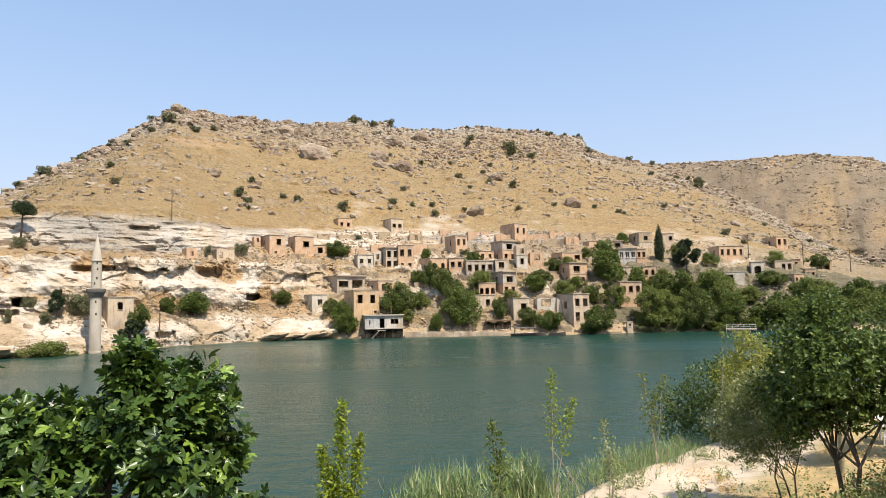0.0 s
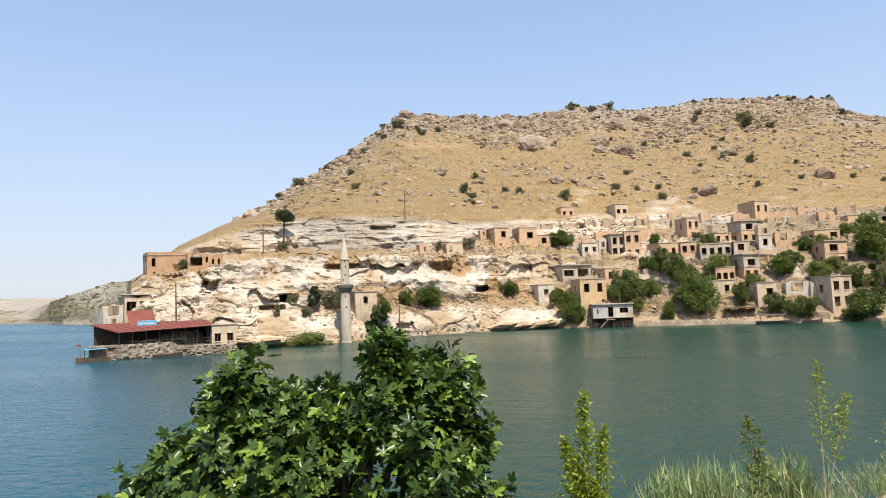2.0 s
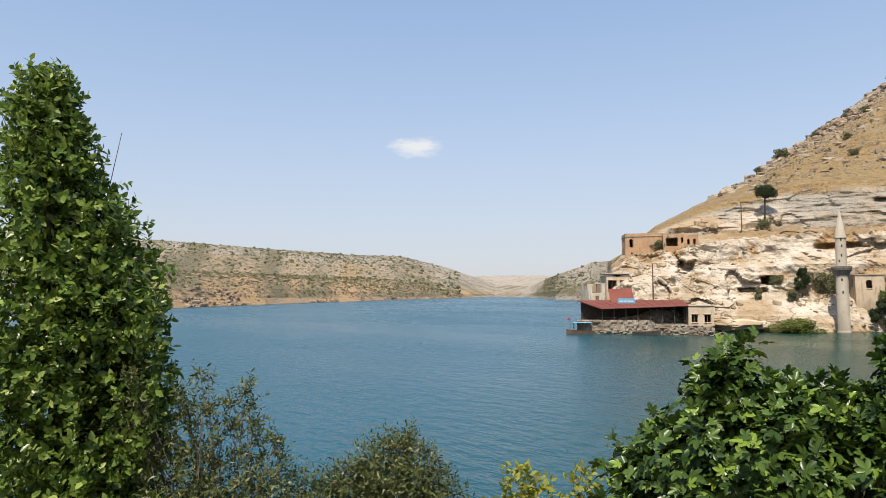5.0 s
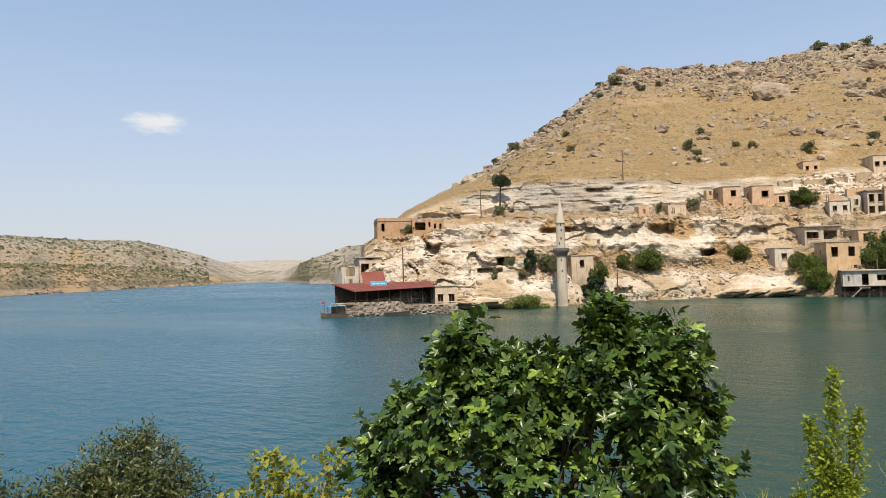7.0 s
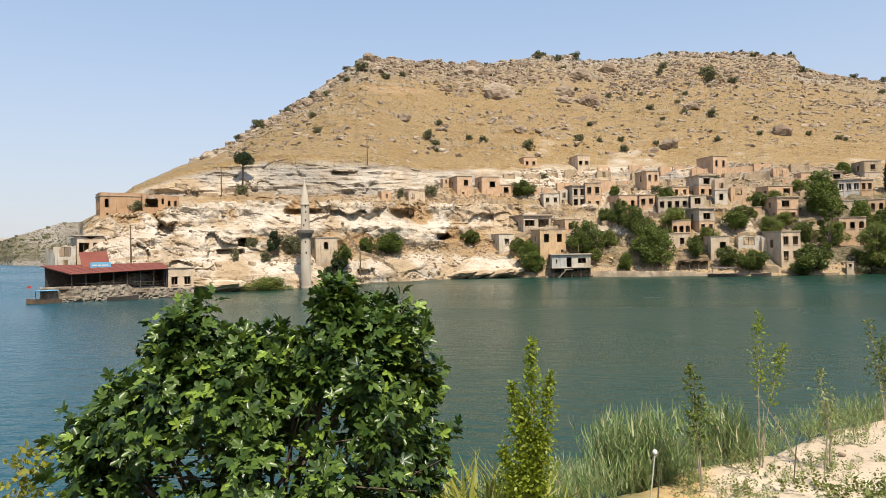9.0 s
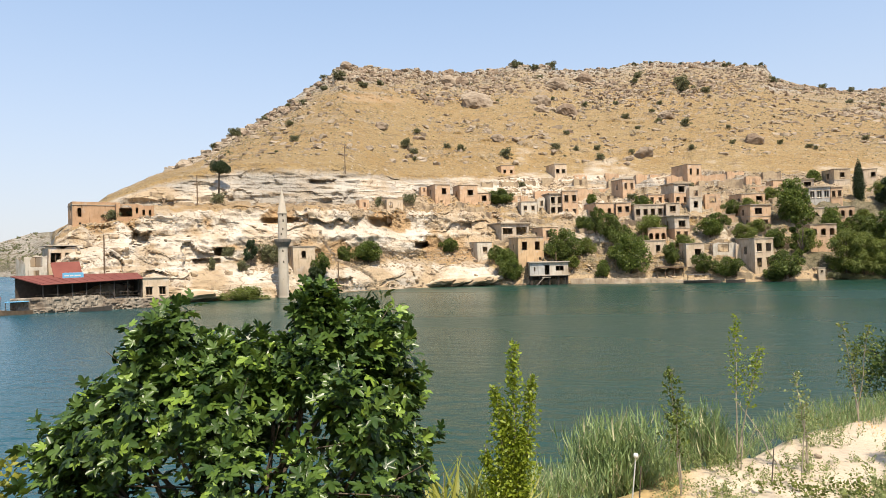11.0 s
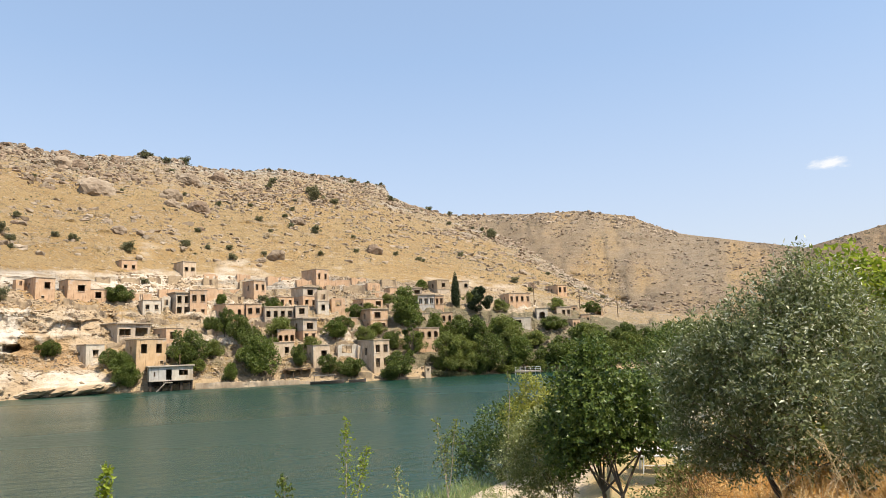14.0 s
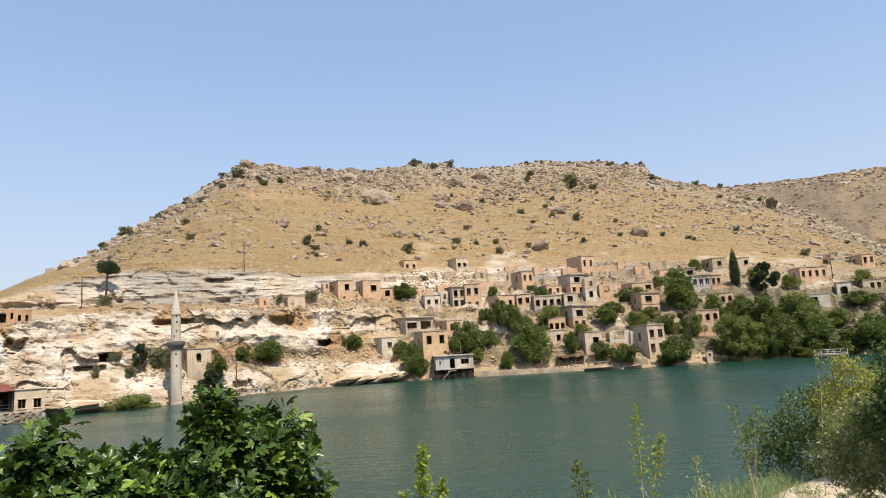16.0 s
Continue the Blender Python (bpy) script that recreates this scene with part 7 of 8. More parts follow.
bank_tree("bank_shrub", "dense dark green shrub at the water's edge", "shrub", -21.6, 27.5,
          [(0.2, 0, 3.3, 0.9), (1.0, 0, 2.7, 0.8), (-0.8, 0, 3.2, 0.9), (0.1, -0.5, 2.3, 0.9), (1.4, 0.1, 1.9, 0.7), (-1.2, 0.2, 2.2, 0.9), (1.9, 0, 3.0, 0.35), (-0.3, 0.2, 4.0, 0.5)], OVAL, 9500, 0.10, BROAD, BARK, 42, 0.06, 3, base=0.9)
bank_tree("bank_tree", "bright green young tree behind the shrub", "tree", -24.8, 25.5,
          [(0.1, 0, 4.6, 0.7), (-0.6, 0, 4.2, 0.8), (0.7, 0, 4.0, 0.7), (0, 0.2, 3.5, 0.9), (-0.9, 0.1, 3.4, 0.7), (0.4, 0, 5.2, 0.35)], OVAL, 8000, 0.09, YELLOWGREEN, PALEBARK, 43, 0.05, 2)
bank_tree("olive_sapling", "small grey-green olive tree on the sandy bank", "tree", -26.9, 18.6,
          [(0.6, 0, 4.4, 0.45), (1.1, 0, 4.05, 0.5), (0.2, 0, 4.2, 0.5), (1.4, 0.1, 3.45, 0.5), (0.8, -0.2, 3.5, 0.6), (0.0, 0, 3.45, 0.55), (-0.4, 0.1, 3.7, 0.45), (1.0, 0, 2.95, 0.45), (0.3, 0, 2.95, 0.5)], LANCE, 13000, 0.09, SAGE, BARK, 44, 0.03, 3, spray=0.28)
bank_tree("bank_tree", "dusty green slender tree beyond the path", "tree", -35.4, 23.5,
          [(0, 0, 6.3, 0.8), (0.7, 0.1, 5.6, 0.9), (-0.8, 0, 5.9, 0.9), (-1.6, 0.2, 5.8, 0.8), (0.2, 0, 4.8, 1.0), (-1.0, 0, 4.8, 0.9), (0.9, 0, 4.4, 0.8)], OVAL, 14000, 0.08, BROAD, BARK, 45, 0.07, 2)
bank_tree("olive_tree", "broad silvery olive tree standing in dry golden grass", "tree", -44.0, 13.8,
          [(1.9, 0, 6.0, 0.45), (1.9, 0.1, 5.45, 0.4), (1.4, 0, 6.45, 0.5), (1.55, 0, 4.95, 0.3), (0.1, 0, 7.1, 0.6), (-0.4, 0, 7.5, 0.45), (0.6, 0.1, 6.6, 0.7), (-0.7, 0, 6.9, 0.8), (1.1, 0, 6.0, 0.6), (0.0, -0.4, 6.2, 0.9), (-1.5, 0.2, 6.3, 0.8), (1.35, 0.1, 5.6, 0.45), (0.7, -0.3, 5.4, 0.65), (-0.4, -0.5, 5.2, 1.0), (-1.5, 0, 5.3, 0.9), (0.4, 0.5, 5.6, 1.0), (-0.35, 0.1, 7.95, 0.2), (0.2, -0.4, 4.6, 0.5), (1.5, -0.1, 4.55, 0.45), (1.0, 0.1, 4.35, 0.45), (1.9, 0.1, 4.9, 0.4), (-1.0, -0.2, 4.5, 0.6), (-1.9, 0, 4.8, 0.6)], LANCE, 56000, 0.088, OLIVE, BARK, 46, 0.045, 6, 0.3, spray=0.34)
bank_tree("olive_tree", "second silvery olive tree at the edge of the grass", "tree", -56.5, 10.6,
          [(0.2, 0, 6.5, 0.8), (0.9, 0, 6.0, 0.8), (-0.6, 0, 6.8, 0.9), (0.6, 0.2, 5.2, 0.8), (-0.5, -0.3, 5.5, 1.0), (1.2, 0.1, 5.3, 0.6), (-1.4, 0, 6.1, 0.9)], LANCE, 30000, 0.078, OLIVE, BARK, 47, 0.05, 4, 0.3, spray=0.34)
bank_tree("fig_bush", "yellow-green broad-leaved bush behind the olive trees", "shrub", -48.5, 19,
          [(0.8, 0, 7.0, 0.9), (-0.5, 0, 7.2, 1.0), (1.5, 0.1, 6.2, 0.8), (0, 0.1, 6.0, 1.1), (-1.3, 0, 6.3, 1.0), (0.8, 0, 5.0, 1.0), (-0.8, 0, 4.6, 1.0), (0.2, 0, 7.9, 0.7), (-1.2, 0, 7.6, 0.8)], OVAL, 10000, 0.15, YOUNG, BARK, 48, 0.08, 3)
bank_tree("bank_shrub", "green leafy shrub at the edge of the dry grass", "shrub", -36.6, 19.5,
          [(0.1, 0, 3.1, 0.55), (0.5, 0, 2.7, 0.5), (-0.5, 0, 3.4, 0.65), (-0.9, 0.1, 3.9, 0.6), (-1.3, 0, 3.3, 0.7), (-0.4, 0, 2.7, 0.6), (-1.9, 0.1, 3.6, 0.7), (-1.4, 0, 4.3, 0.6)], OVAL, 7500, 0.10, LIGHTGREEN, BARK, 49, 0.04, 2)
# tall tree and shrubs west of the lookout
bank_tree("poplar_tree", "tall dense poplar with glossy green leaves", "tree", 86.3, 10.5,
          [(0, 0, 3.8, 1.0), (0, 0, 5.0, 1.2), (0.2, 0, 6.2, 1.2), (-0.45, 0.1, 6.9, 0.8), (0.1, 0, 7.2, 0.9), (0.15, 0, 8.2, 0.6), (0.25, 0, 8.6, 0.5), (0.3, 0.05, 8.9, 0.45), (0.25, -0.05, 9.0, 0.4), (0.3, 0, 9.2, 0.35), (-0.85, 0, 5.3, 0.5), (-0.9, 0, 4.6, 0.55), (-0.75, 0, 6.1, 0.5), (0.3, -0.1, 8.5, 0.5), (-0.3, 0, 7.6, 0.5), (0.3, 0, 7.9, 0.6), (-0.6, 0.1, 3.8, 0.45), (-0.5, 0, 3.3, 0.4), (-0.75, -0.3, 5.0, 0.7), (-0.6, -0.4, 4.2, 0.7), (-0.55, -0.3, 6.0, 0.7)], OVAL, 40000, 0.105, POPLAR, BARK, 51, 0.10, shell=0.3, spray=0.2, split=0.2)
bank_tree("wild_shrub", "tall wispy dusty green shrub above the water", "shrub", 74.0, 9.6,
          [(0.2, 0, 4.0, 0.45), (0.7, 0, 4.1, 0.45), (-0.4, 0, 3.9, 0.45), (-0.8, 0, 3.4, 0.45), (0.4, 0, 3.3, 0.6), (1.0, 0, 3.3, 0.6), (0, 0.1, 2.9, 0.7), (-0.9, 0, 2.8, 0.45)]
          + [(-0.55 + 0.26 * n + 0.05 * k, 0.1 * (n % 3 - 1), 4.45 + 0.21 * k, 0.10) for n, tops_ in enumerate((2, 5, 4, 6, 5, 3, 6, 4)) for k in range(tops_)],
          LANCE, 26000, 0.075, SHRUB, BARK, 52, 0.025, 7, spray=0.25)
bank_tree("wild_shrub", "rounded dusty green shrub with bare twigs", "shrub", 62.3, 9.8,
          [(0.1, 0, 4.1, 0.4), (-0.4, 0, 4.0, 0.4), (0.5, 0, 3.8, 0.4), (-0.7, 0, 3.5, 0.45), (0, 0, 3.4, 0.6), (0.8, 0, 3.2, 0.5), (-0.2, 0.1, 4.45, 0.2), (0.9, 0, 3.9, 0.15)], LANCE, 19000, 0.075, SHRUB, PALEBARK, 53, 0.03, 6, spray=0.25)
bank_tree("wild_shrub", "low dusty shrub between two larger ones", "shrub", 68.0, 9.2, [(0, 0, 3.6, 0.35), (0.3, 0, 3.2, 0.4), (-0.2, 0, 3.1, 0.4)], LANCE, 4200, 0.07, SHRUB, BARK, 54, 0.03, 3)
bank_tree("fig_shoots", "yellow-green young fig shoots above the water", "shrub", 50.6, 9.4,
          [(0.2, 0, 4.0, 0.25), (-0.1, 0, 3.8, 0.28), (-0.65, 0, 4.05, 0.2), (0.6, 0, 3.5, 0.3), (-0.6, 0, 3.4, 0.35), (0, 0, 3.3, 0.45), (0.5, 0, 2.9, 0.4), (1.0, 0, 3.2, 0.25), (-1.0, 0, 3.1, 0.25)], OVAL, 2200, 0.10, YELLOWGREEN, PALEBARK, 55, 0.02, 7)


def sapling(bearing, dist, tops, spread, leaves, size, material, label, seed, z=None, bare=0.25):
    """A staked slip of a tree: thin stems with leaves along their upper part. tops: (left, away, height over the eye's level)."""
    g = np.random.default_rng(seed)
    x, y = spot(bearing, dist)
    z = height(bearing, dist) - 0.05 if z is None else z
    top = empty("sapling", pose(x, y, z), label, "sapling", "saplings on the bank")
    pts = []
    for u, v, zt in tops:
        ends = around(bearing, dist, z, [(u, v, zt, 0)])[0][:3]
        bm = bmesh.new()
        last = Vector((0, 0, 0))
        for k in range(1, 7):
            s = k / 6
            nxt_ = Vector((ends[0] * s ** 1.3, ends[1] * s ** 1.3, ends[2] * s)) + Vector((g.normal(), g.normal(), 0)) * 0.02
            beam(bm, last, nxt_, 0.022 * (1 - 0.8 * (k - 1) / 6), 0.022 * (1 - 0.8 * s), 5)
            last = nxt_
        for k in range(9):
            s = bare + (1 - bare) * g.random()
            a_ = Vector((ends[0] * s ** 1.3, ends[1] * s ** 1.3, ends[2] * s))
            b2 = a_ + Vector((g.normal() * spread * 0.22, g.normal() * spread * 0.22, 0.05 + 0.1 * g.random()))
            beam(bm, a_, b2, 0.006, 0.003, 4)
        part("stem", bm, PALEBARK, top)
        for n in range(leaves // len(tops)):
            s = bare + (1.0 - bare) * g.random() ** 0.8
            wide_ = spread * (0.35 + 0.9 * math.sin(math.pi * min(1, (s - bare) / (1 - bare) * 0.85 + 0.15)))
            pts.append((ends[0] * s ** 1.3 + g.normal() * wide_ * 0.4, ends[1] * s ** 1.3 + g.normal() * wide_ * 0.4, ends[2] * s + g.normal() * 0.04))
    pts = np.array(pts)
    me = scatter("leaves", OVAL, pts, g.normal(size=pts.shape) + np.array([0, 0, 0.2]), g.normal(size=pts.shape) + np.array([0, 0, 0.8]), size * (0.7 + 0.6 * g.random(len(pts))), material)
    ob = new("leaves", me)
    ob.parent = top
    tagged(ob, kind="stuff")
    return top


sapling(8.3, 10.3, [(-0.03, 0, 5.12), (0.26, 0, 4.45), (-0.3, 0, 4.62), (0.1, 0.1, 4.1), (-0.12, -0.05, 3.8), (0.42, 0, 3.5)], 0.19, 6500, 0.064, YOUNG, "bright yellow-green young tree above the reeds", 61, bare=0.3)
sapling(-9.1, 17.4, [(-0.05, 0, 4.85), (-0.55, 0, 4.2)], 0.24, 560, 0.075, YOUNG, "tall thin sapling with sparse small leaves", 62, bare=0.5)
sapling(-12.1, 17.2, [(0.95, 0, 3.0)], 0.2, 20, 0.08, HERB, "bare bent dead branch leaning over the bank", 63, bare=0.5)
sapling(-4.9, 15.2, [(0.15, 0, 3.95), (0.05, 0, 3.3)], 0.3, 480, 0.09, MIDGREEN, "small sapling with dark green leaves", 64, bare=0.45)
sapling(-13.9, 17.6, [(0.2, 0, 3.6), (0.05, 0, 2.9)], 0.3, 420, 0.07, HERB, "thin staked sapling on the sand", 65, bare=0.4)
sapling(-17.2, 23.0, [(0.35, 0, 4.25), (-0.3, 0, 4.2), (0.1, 0, 3.4)], 0.35, 560, 0.085, LIGHTGREEN, "forked sapling at the edge of the bank", 66, bare=0.35)
sapling(-22.6, 26.0, [(0.1, 0, 5.6), (-0.1, 0, 5.0)], 0.2, 70, 0.11, LIGHTGREEN, "tall pale-stemmed sapling before the dark shrub", 67, bare=0.7)


def clump(name, bearing, dist, count, tall, wide, material, label, seed, category, group, leaf=BLADE, lean=0.35, z=None, width=1.0, leafy_stalks=False):
    g = np.random.default_rng(seed)
    x, y = spot(bearing, dist)
    z = height(bearing, dist) - 0.06 if z is None else z
    off = g.normal(size=(count, 2)) * wide * 0.32
    base = np.concatenate([off, np.zeros((count, 1))], 1)
    up_ = np.concatenate([off / max(wide, 0.1) * lean * 1.6 + g.normal(size=(count, 2)) * lean * 0.55, np.ones((count, 1))], 1)
    sizes = tall * (0.45 + 0.6 * g.random(count)) * np.exp(-0.25 * (np.linalg.norm(off, axis=1) / wide) ** 2)
    top = empty(name, pose(x, y, z), label, category, group)
    if leafy_stalks:                                       # drooping leaves set along upright stalks
        each = 14
        n_stalks = count // each
        up_n, reach = unit(up_[:n_stalks]), sizes[:n_stalks]
        step_ = np.tile((np.arange(each) + 1.0) / each, n_stalks)
        at_ = np.repeat(base[:n_stalks], each, 0) + np.repeat(up_n * reach[:, None], each, 0) * (0.15 + 0.8 * step_)[:, None]
        turn_ = g.random(len(at_)) * 6.283
        way_ = np.stack([np.cos(turn_), np.sin(turn_), 0.5 + 0.9 * g.random(len(at_))], -1)
        leaves = scatter("reed_foliage", BLADE, at_, way_, np.stack([-np.cos(turn_), -np.sin(turn_), 0.6 + 0 * turn_], -1), tall * 0.2 * (0.6 + 0.8 * g.random(len(at_))), material, np.full(len(at_), 2.4))
    else:
        leaves = scatter("reed_foliage", leaf, base, up_, g.normal(size=(count, 3)) * np.array([1, 1, 0.1]), sizes, material, np.full(count, width))
    ob = new("reed_foliage", leaves)
    ob.parent = top
    tagged(ob, kind="stuff")
    for n in range(6):                                     # a few dry stalks of last year
        bm = bmesh.new()
        foot_ = Vector(base[n])
        tip_ = foot_ + Vector((up_[n][0] * 0.5, up_[n][1] * 0.5, 1)) * tall * (0.5 + 0.4 * g.random())
        beam(bm, foot_, tip_, 0.006, 0.003, 4)
        part("stalk", bm, PALEBARK, top)
    return top


for n, (b_, d_, c_, t_, w_) in enumerate(((0.9, 16.2, 420, 2.05, 0.85), (-1.2, 16.6, 380, 1.9, 0.8), (-3.4, 16.6, 90, 0.9, 0.8), (6.4, 13.8, 240, 1.0, 1.0), (8.6, 13.4, 300, 1.2, 1.0), (10.8, 13.2, 240, 1.2, 1.0), (-6.6, 18.0, 320, 1.6, 0.8), (-8.6, 18.9, 160, 1.0, 0.8), (-10.4, 19.6, 100, 0.7, 0.8), (-5.2, 17.4, 110, 0.9, 0.8), (-16.6, 23.6, 300, 1.0, 1.3), (-18.6, 25.2, 260, 0.8, 1.3), (-14.6, 21.8, 240, 0.8, 1.1), (-20.2, 26.4, 240, 0.9, 1.2), (-12.6, 20.4, 200, 0.8, 1.0), (4.3, 14.6, 220, 1.1, 0.9))):
    clump("reed_clump", b_, d_, int(c_ * 7), t_, w_, REED, "clump of grey-green reeds at the water's edge", 100 + n, "reeds", "reed clumps", width=0.75, lean=0.26, leafy_stalks=True, z=max(0.0, height(b_, d_)) - 0.05)
clump("weeping_grass", 13.2, 11.2, 420, 2.2, 1.2, YELLOWGREEN, "tuft of long yellow-green drooping grass", 130, "grass", "", lean=0.6, width=1.3)
g = np.random.default_rng(9)


def herb(name, bearing, dist, count, tall, wide, material, label, category, group, leaf=0.05):
    """A low plant: small leaves round thin upright stems."""
    x, y = spot(bearing, dist)
    stems = g.normal(size=(max(5, count // 22), 2)) * wide * 0.36
    pick = g.integers(len(stems), size=count)
    hgt = tall * (0.45 + 0.55 * g.random(len(stems)))[pick] * g.random(count) ** 0.8
    at_ = np.stack([stems[pick, 0] * (1 + 0.35 * hgt / tall), stems[pick, 1] * (1 + 0.35 * hgt / tall), hgt], -1) + g.normal(size=(count, 3)) * np.array([0.035, 0.035, 0.015])
    way_ = g.normal(size=(count, 3)) * np.array([1, 1, 0.5]) + np.array([0, 0, 0.55])
    ob = new(name, scatter(name, OVAL, at_, way_, g.normal(size=(count, 3)) + np.array([0, 0, 1.0]), leaf * (0.6 + 0.8 * g.random(count)), material))
    ob.matrix_world = pose(x, y, height(bearing, dist) - 0.03)
    tagged(ob, label, category, group, "stuff")


for n in range(170):
    b_ = -3 - 36 * g.random()
    edge_ = float(np.interp(b_, NEAR_BEAR, NEAR_EDGE))
    d_ = 12.5 + (edge_ - 15.2) * g.random() ** 1.3
    dry = n % 12 == 0
    herb("weed_tuft", b_, d_, 220, 0.22 + 0.3 * g.random(), 0.35 + 0.55 * g.random(), STRAW if dry else HERB, "low tuft of dry yellow weeds on the sand" if dry else "low tuft of grey-green weeds on the sand", "weeds", "weeds on the sand", 0.045)
for n in range(80):
    b_ = -13 - 23 * g.random() ** 0.7
    d_ = 10.8 + (5.4 + 2.0 * (b_ < -30)) * g.random()
    herb("green_weeds", b_, d_, 520, 0.5 + 0.5 * g.random(), 1.1, HERB if n % 3 else LIGHTGREEN, "thick patch of green weeds beside the path", "weeds", "green weeds", 0.07)
for n in range(46):                                        # thicker growth under the trees
    b_, d_ = -21.5 - 11.5 * g.random(), 13.4 + 3.4 * g.random()
    herb("green_weeds", b_, d_, 480, 0.35 + 0.4 * g.random(), 0.8, HERB if n % 4 else LIGHTGREEN, "thick patch of green weeds beside the path", "weeds", "green weeds", 0.055)
# dry growth, past counting: husks and small dead leaves on a thicket of fine stems, with tall pale branched stalks
many = 150000
b_ = -35.2 - 28 * g.random(many) ** 0.85
d_ = 6.3 + 13.0 * g.random(many) ** 0.75
thick = fbm(np.stack([b_ / 2.2, d_ / 1.1, 0 * b_], -1), 4, 61)
keep = thick > -0.45 + 0.35 * (b_ > -37)
b_, d_, thick = b_[keep], d_[keep], thick[keep]
zz = np.array([height(p_, q_) for p_, q_ in zip(np.round(b_, 1), d_)]) - 0.05
deep_ = np.clip(0.42 + 0.45 * thick, 0.1, 0.9)
lift_ = deep_ * g.random(len(b_)) ** 0.6
pos = np.stack([-d_ * np.sin(np.radians(b_)), d_ * np.cos(np.radians(b_)), zz + lift_], -1)
tilt = g.normal(size=pos.shape) + np.array([0, 0, 0.7])
me = scatter("dry_growth", LANCE, pos, tilt, g.normal(size=pos.shape), 0.055 + 0.05 * g.random(len(pos)), STRAW, np.full(len(pos), 0.8))
tagged(new("dry_growth", me), "thick golden-orange dry weeds on the bank", "dry weeds", kind="stuff")
few = g.permutation(len(pos))[:26000]
pos = np.stack([pos[few, 0], pos[few, 1], zz[few]], -1)
tilt = g.normal(size=pos.shape) * 0.5
tilt[:, 2] = 1
me = scatter("dry_grass", BLADE, pos, tilt, g.normal(size=pos.shape), 1.15 * deep_[few] * (0.6 + 0.6 * g.random(len(few))), STRAW, np.full(len(few), 0.36))
tagged(new("dry_grass", me), "fine golden dry stems among the weeds", "grass", kind="stuff")
bm = bmesh.new()
for n in range(120):
    b_, d_ = -35.5 - 22 * g.random(), 7.0 + 8.5 * g.random()
    x, y = spot(b_, d_)
    last, way_ = Vector((x, y, height(b_, d_) - 0.03)), Vector((g.normal() * 0.28, g.normal() * 0.28, 1)).normalized()
    long_ = 0.7 + 0.6 * g.random()
    for k in range(5):
        nxt_ = last + way_ * long_ / 5
        beam(bm, last, nxt_, 0.0055 - 0.0008 * k, 0.0047 - 0.0008 * k, 4)
        if k > 0:
            for side_ in range(1 + (k > 2)):
                twig = (way_ + Vector((g.normal(), g.normal(), 0.2)) * 0.55).normalized() * long_ * (0.16 + 0.16 * g.random())
                beam(bm, nxt_, nxt_ + twig, 0.003, 0.0015, 4)
        last, way_ = nxt_, (way_ + Vector((g.normal(), g.normal(), g.normal())) * 0.16).normalized()
tagged(part("dry_stalks", bm, DRYSTALK), "tall pale branched stalks of dead weeds", "dry stalks", kind="stuff")
# dead brown bramble
for n, (b_, d_, s_) in enumerate(((-36.9, 14.0, 0.8), (-36.6, 16.0, 0.9), (-37.8, 17.6, 0.9))):
    gg = np.random.default_rng(70 + n)
    bm = bmesh.new()
    for k in range(420):
        a_ = Vector(gg.normal(size=3)) * s_ * 0.45
        a_.z = abs(a_.z)
        beam(bm, a_, a_ + Vector(gg.normal(size=3)) * 0.35 * s_, 0.005, 0.003, 4)
    x, y = spot(b_, d_)
    ob = part("dead_bramble", bm, surface("dead_twigs", (0.16, 0.085, 0.04), (0.30, 0.17, 0.075), 0.3, 0.05, 0.003) if n == 0 else bpy.data.materials["dead_twigs"])
    ob.matrix_world = pose(x, y, height(b_, d_) - 0.05)
    tagged(ob, "tangle of dead rust-brown bramble in the grass", "bramble", "dead brambles", "stuff")
# stones by the trunk
for n, (b_, d_, s_) in enumerate(((-28.2, 17.6, 0.28), (-28.9, 17.2, 0.35), (-27.6, 17.4, 0.22), (-14.5, 19, 0.1), (-21, 20, 0.12))):
    x, y = spot(b_, d_)
    ob = part("stone", rock_mesh(n + 90, 0.6, 2), BROWNSTONE)
    ob.matrix_world = pose(x, y, height(b_, d_) + 0.05, 0, 0, 40 * n) @ Matrix.Diagonal((s_, s_, s_, 1))
    tagged(ob, "rough brown stone lying on the bank", "stone", "stones on the bank")


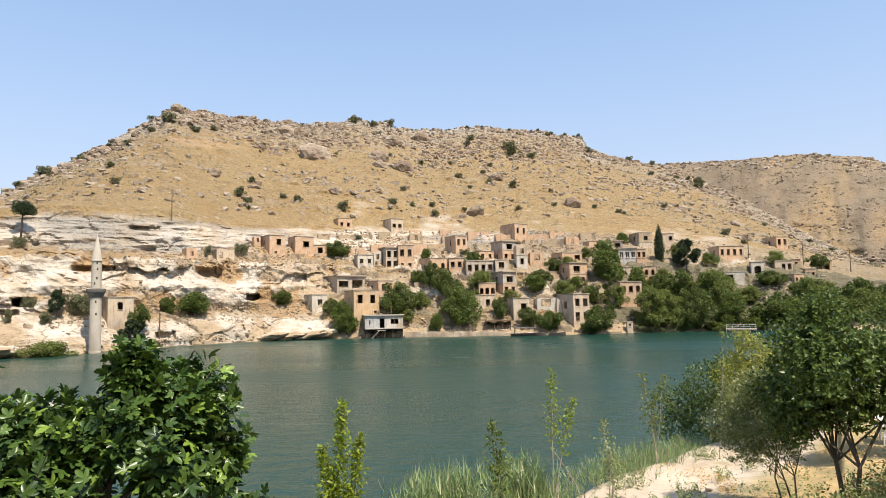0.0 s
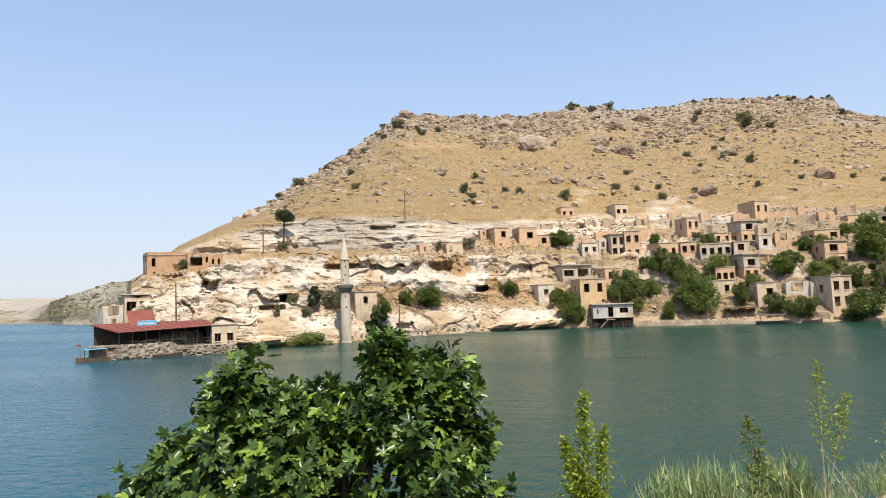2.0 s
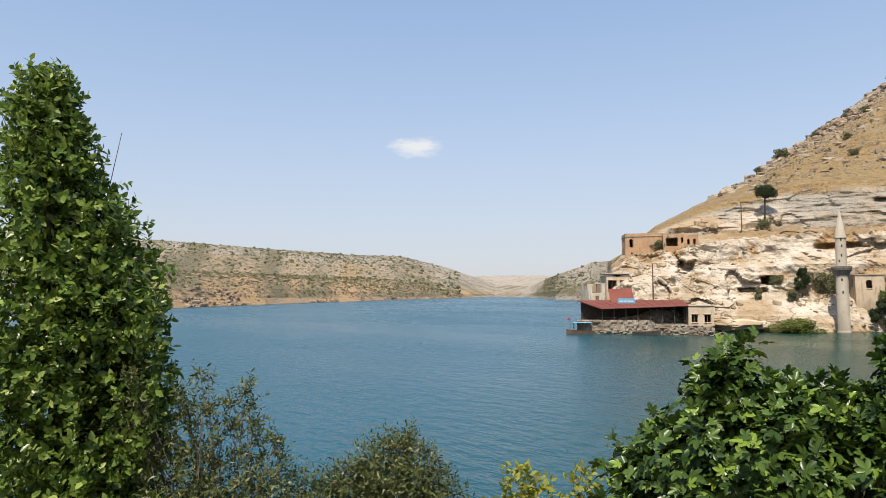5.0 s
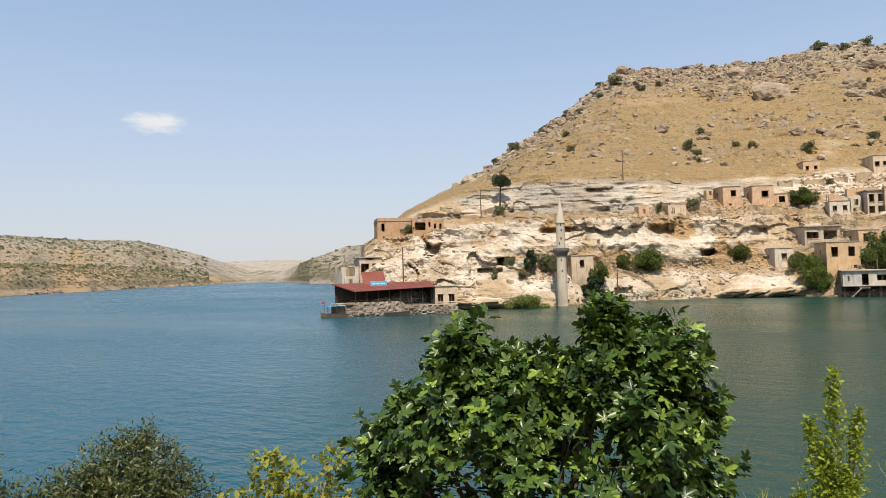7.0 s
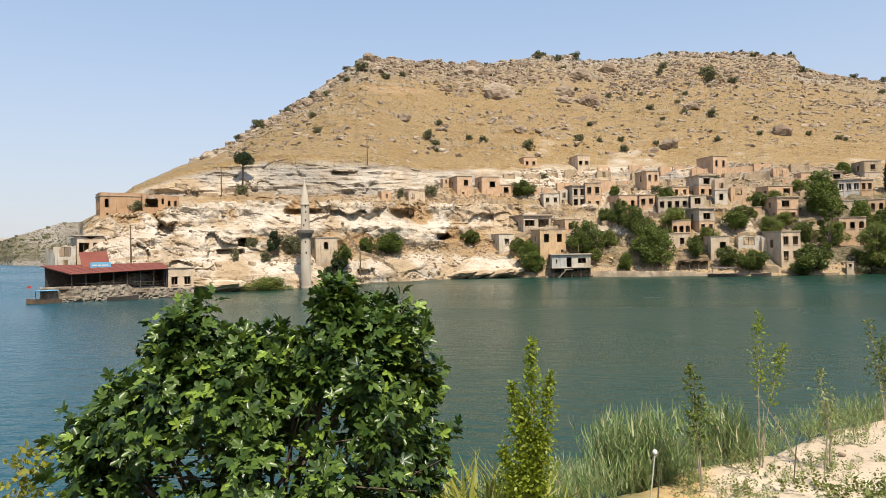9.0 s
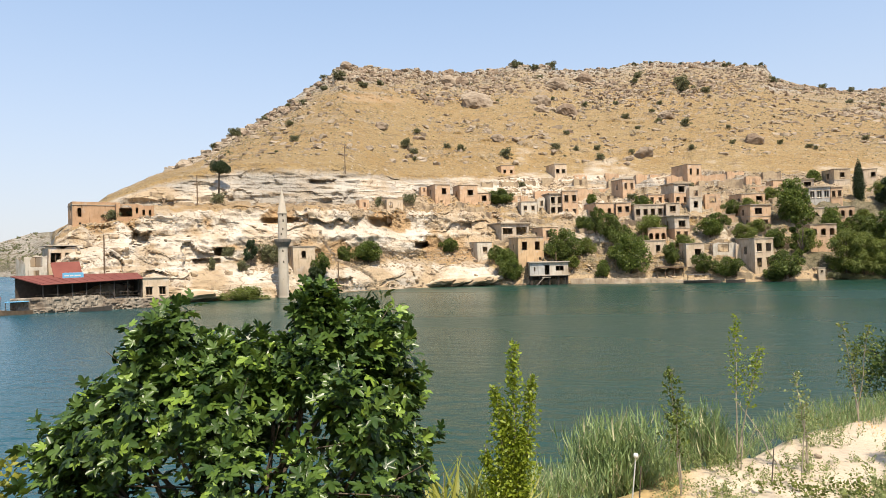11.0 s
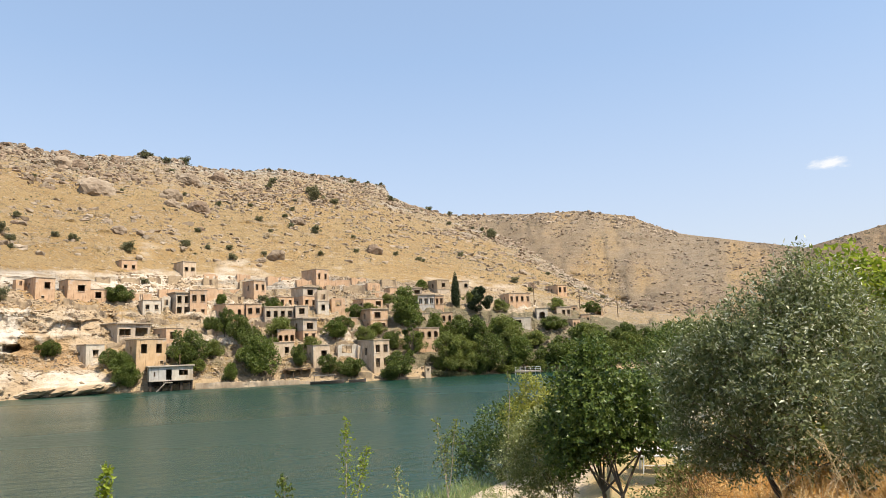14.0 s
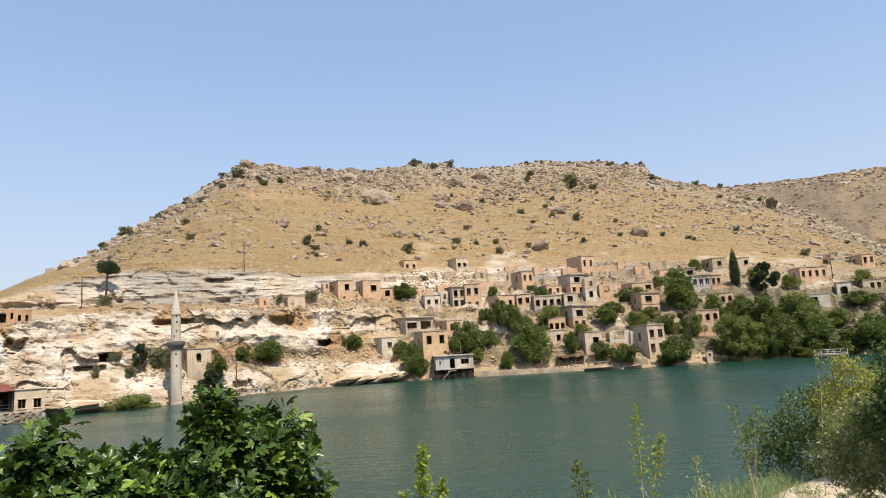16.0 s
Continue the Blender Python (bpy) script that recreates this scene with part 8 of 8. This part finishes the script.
def garden_table(bearing, dist):
    """White tubular garden table frame on the path."""
    x, y = spot(bearing, dist)
    top = empty("garden_table", pose(x, y, height(bearing, dist), 0, 0, bearing + 12), "white garden table with tubular metal legs", "table", "garden tables")
    bm = bmesh.new()
    box(bm, -0.95, -0.45, 0.78, 0.95, 0.45, 0.83, 0.015)
    part("tabletop", bm, WHITEPAINT, top)
    for u in (-0.75, 0.75):
        for v in (-0.35, 0.35):
            bm = bmesh.new()
            beam(bm, (u * 1.1, v, 0), (u, v * 0.8, 0.78), 0.025)
            part("leg", bm, WHITEPAINT, top)
    bm = bmesh.new()
    beam(bm, (-0.8, -0.3, 0.3), (0.8, -0.3, 0.3), 0.02)
    part("stretcher", bm, WHITEPAINT, top)
    bm = bmesh.new()
    box(bm, -0.9, 0.7, 0.42, 0.9, 1.0, 0.46, 0.01)
    for u in (-0.7, 0.7):
        box(bm, u - 0.03, 0.75, 0, u + 0.03, 0.95, 0.42)
    part("bench", bm, PAINTWOOD, top)


garden_table(-34.3, 25.7)
# stakes and a white tap post in the reeds
for b_, d_, h_, mat, label in ((-13.4, 17.0, 1.3, PALEBARK, "pale wooden stake beside a sapling"), (-9.3, 17.2, 0.8, PALEBARK, "pale wooden stake in the sand"), (-1.4, 12.4, 1.5, BARK, "dark thin stake among the reeds"), (-11.4, 16.6, 0.8, BARK, "short dark leaning stake"), (-21.8, 24.0, 3.4, PALEBARK, "thin pale pole on the bank")):
    x, y = spot(b_, d_)
    bm = bmesh.new()
    beam(bm, (0, 0, -0.2), (0, 0, h_), 0.016, 0.011, 6)
    ob = part("stake", bm, mat)
    ob.matrix_world = pose(x, y, height(b_, d_), 3, 4, 0)
    tagged(ob, label, "stake", "stakes on the bank")
x, y = spot(-0.85, 12.6)
post = empty("white_marker", pose(x, y, height(-0.85, 12.6) + 0.2, 0, 6, 0), "white knob on a thin bent rod in the reeds", "marker")
bm = bmesh.new()
beam(bm, (0, 0, 0), (0, 0, 1.35), 0.012)
part("rod", bm, PAINTWOOD, post)
bm = bmesh.new()
bmesh.ops.create_icosphere(bm, subdivisions=2, radius=0.045, matrix=pose(0, 0, 1.4) @ Matrix.Diagonal((1, 0.8, 1.1, 1)))
part("knob", bm, WHITEPAINT, post)
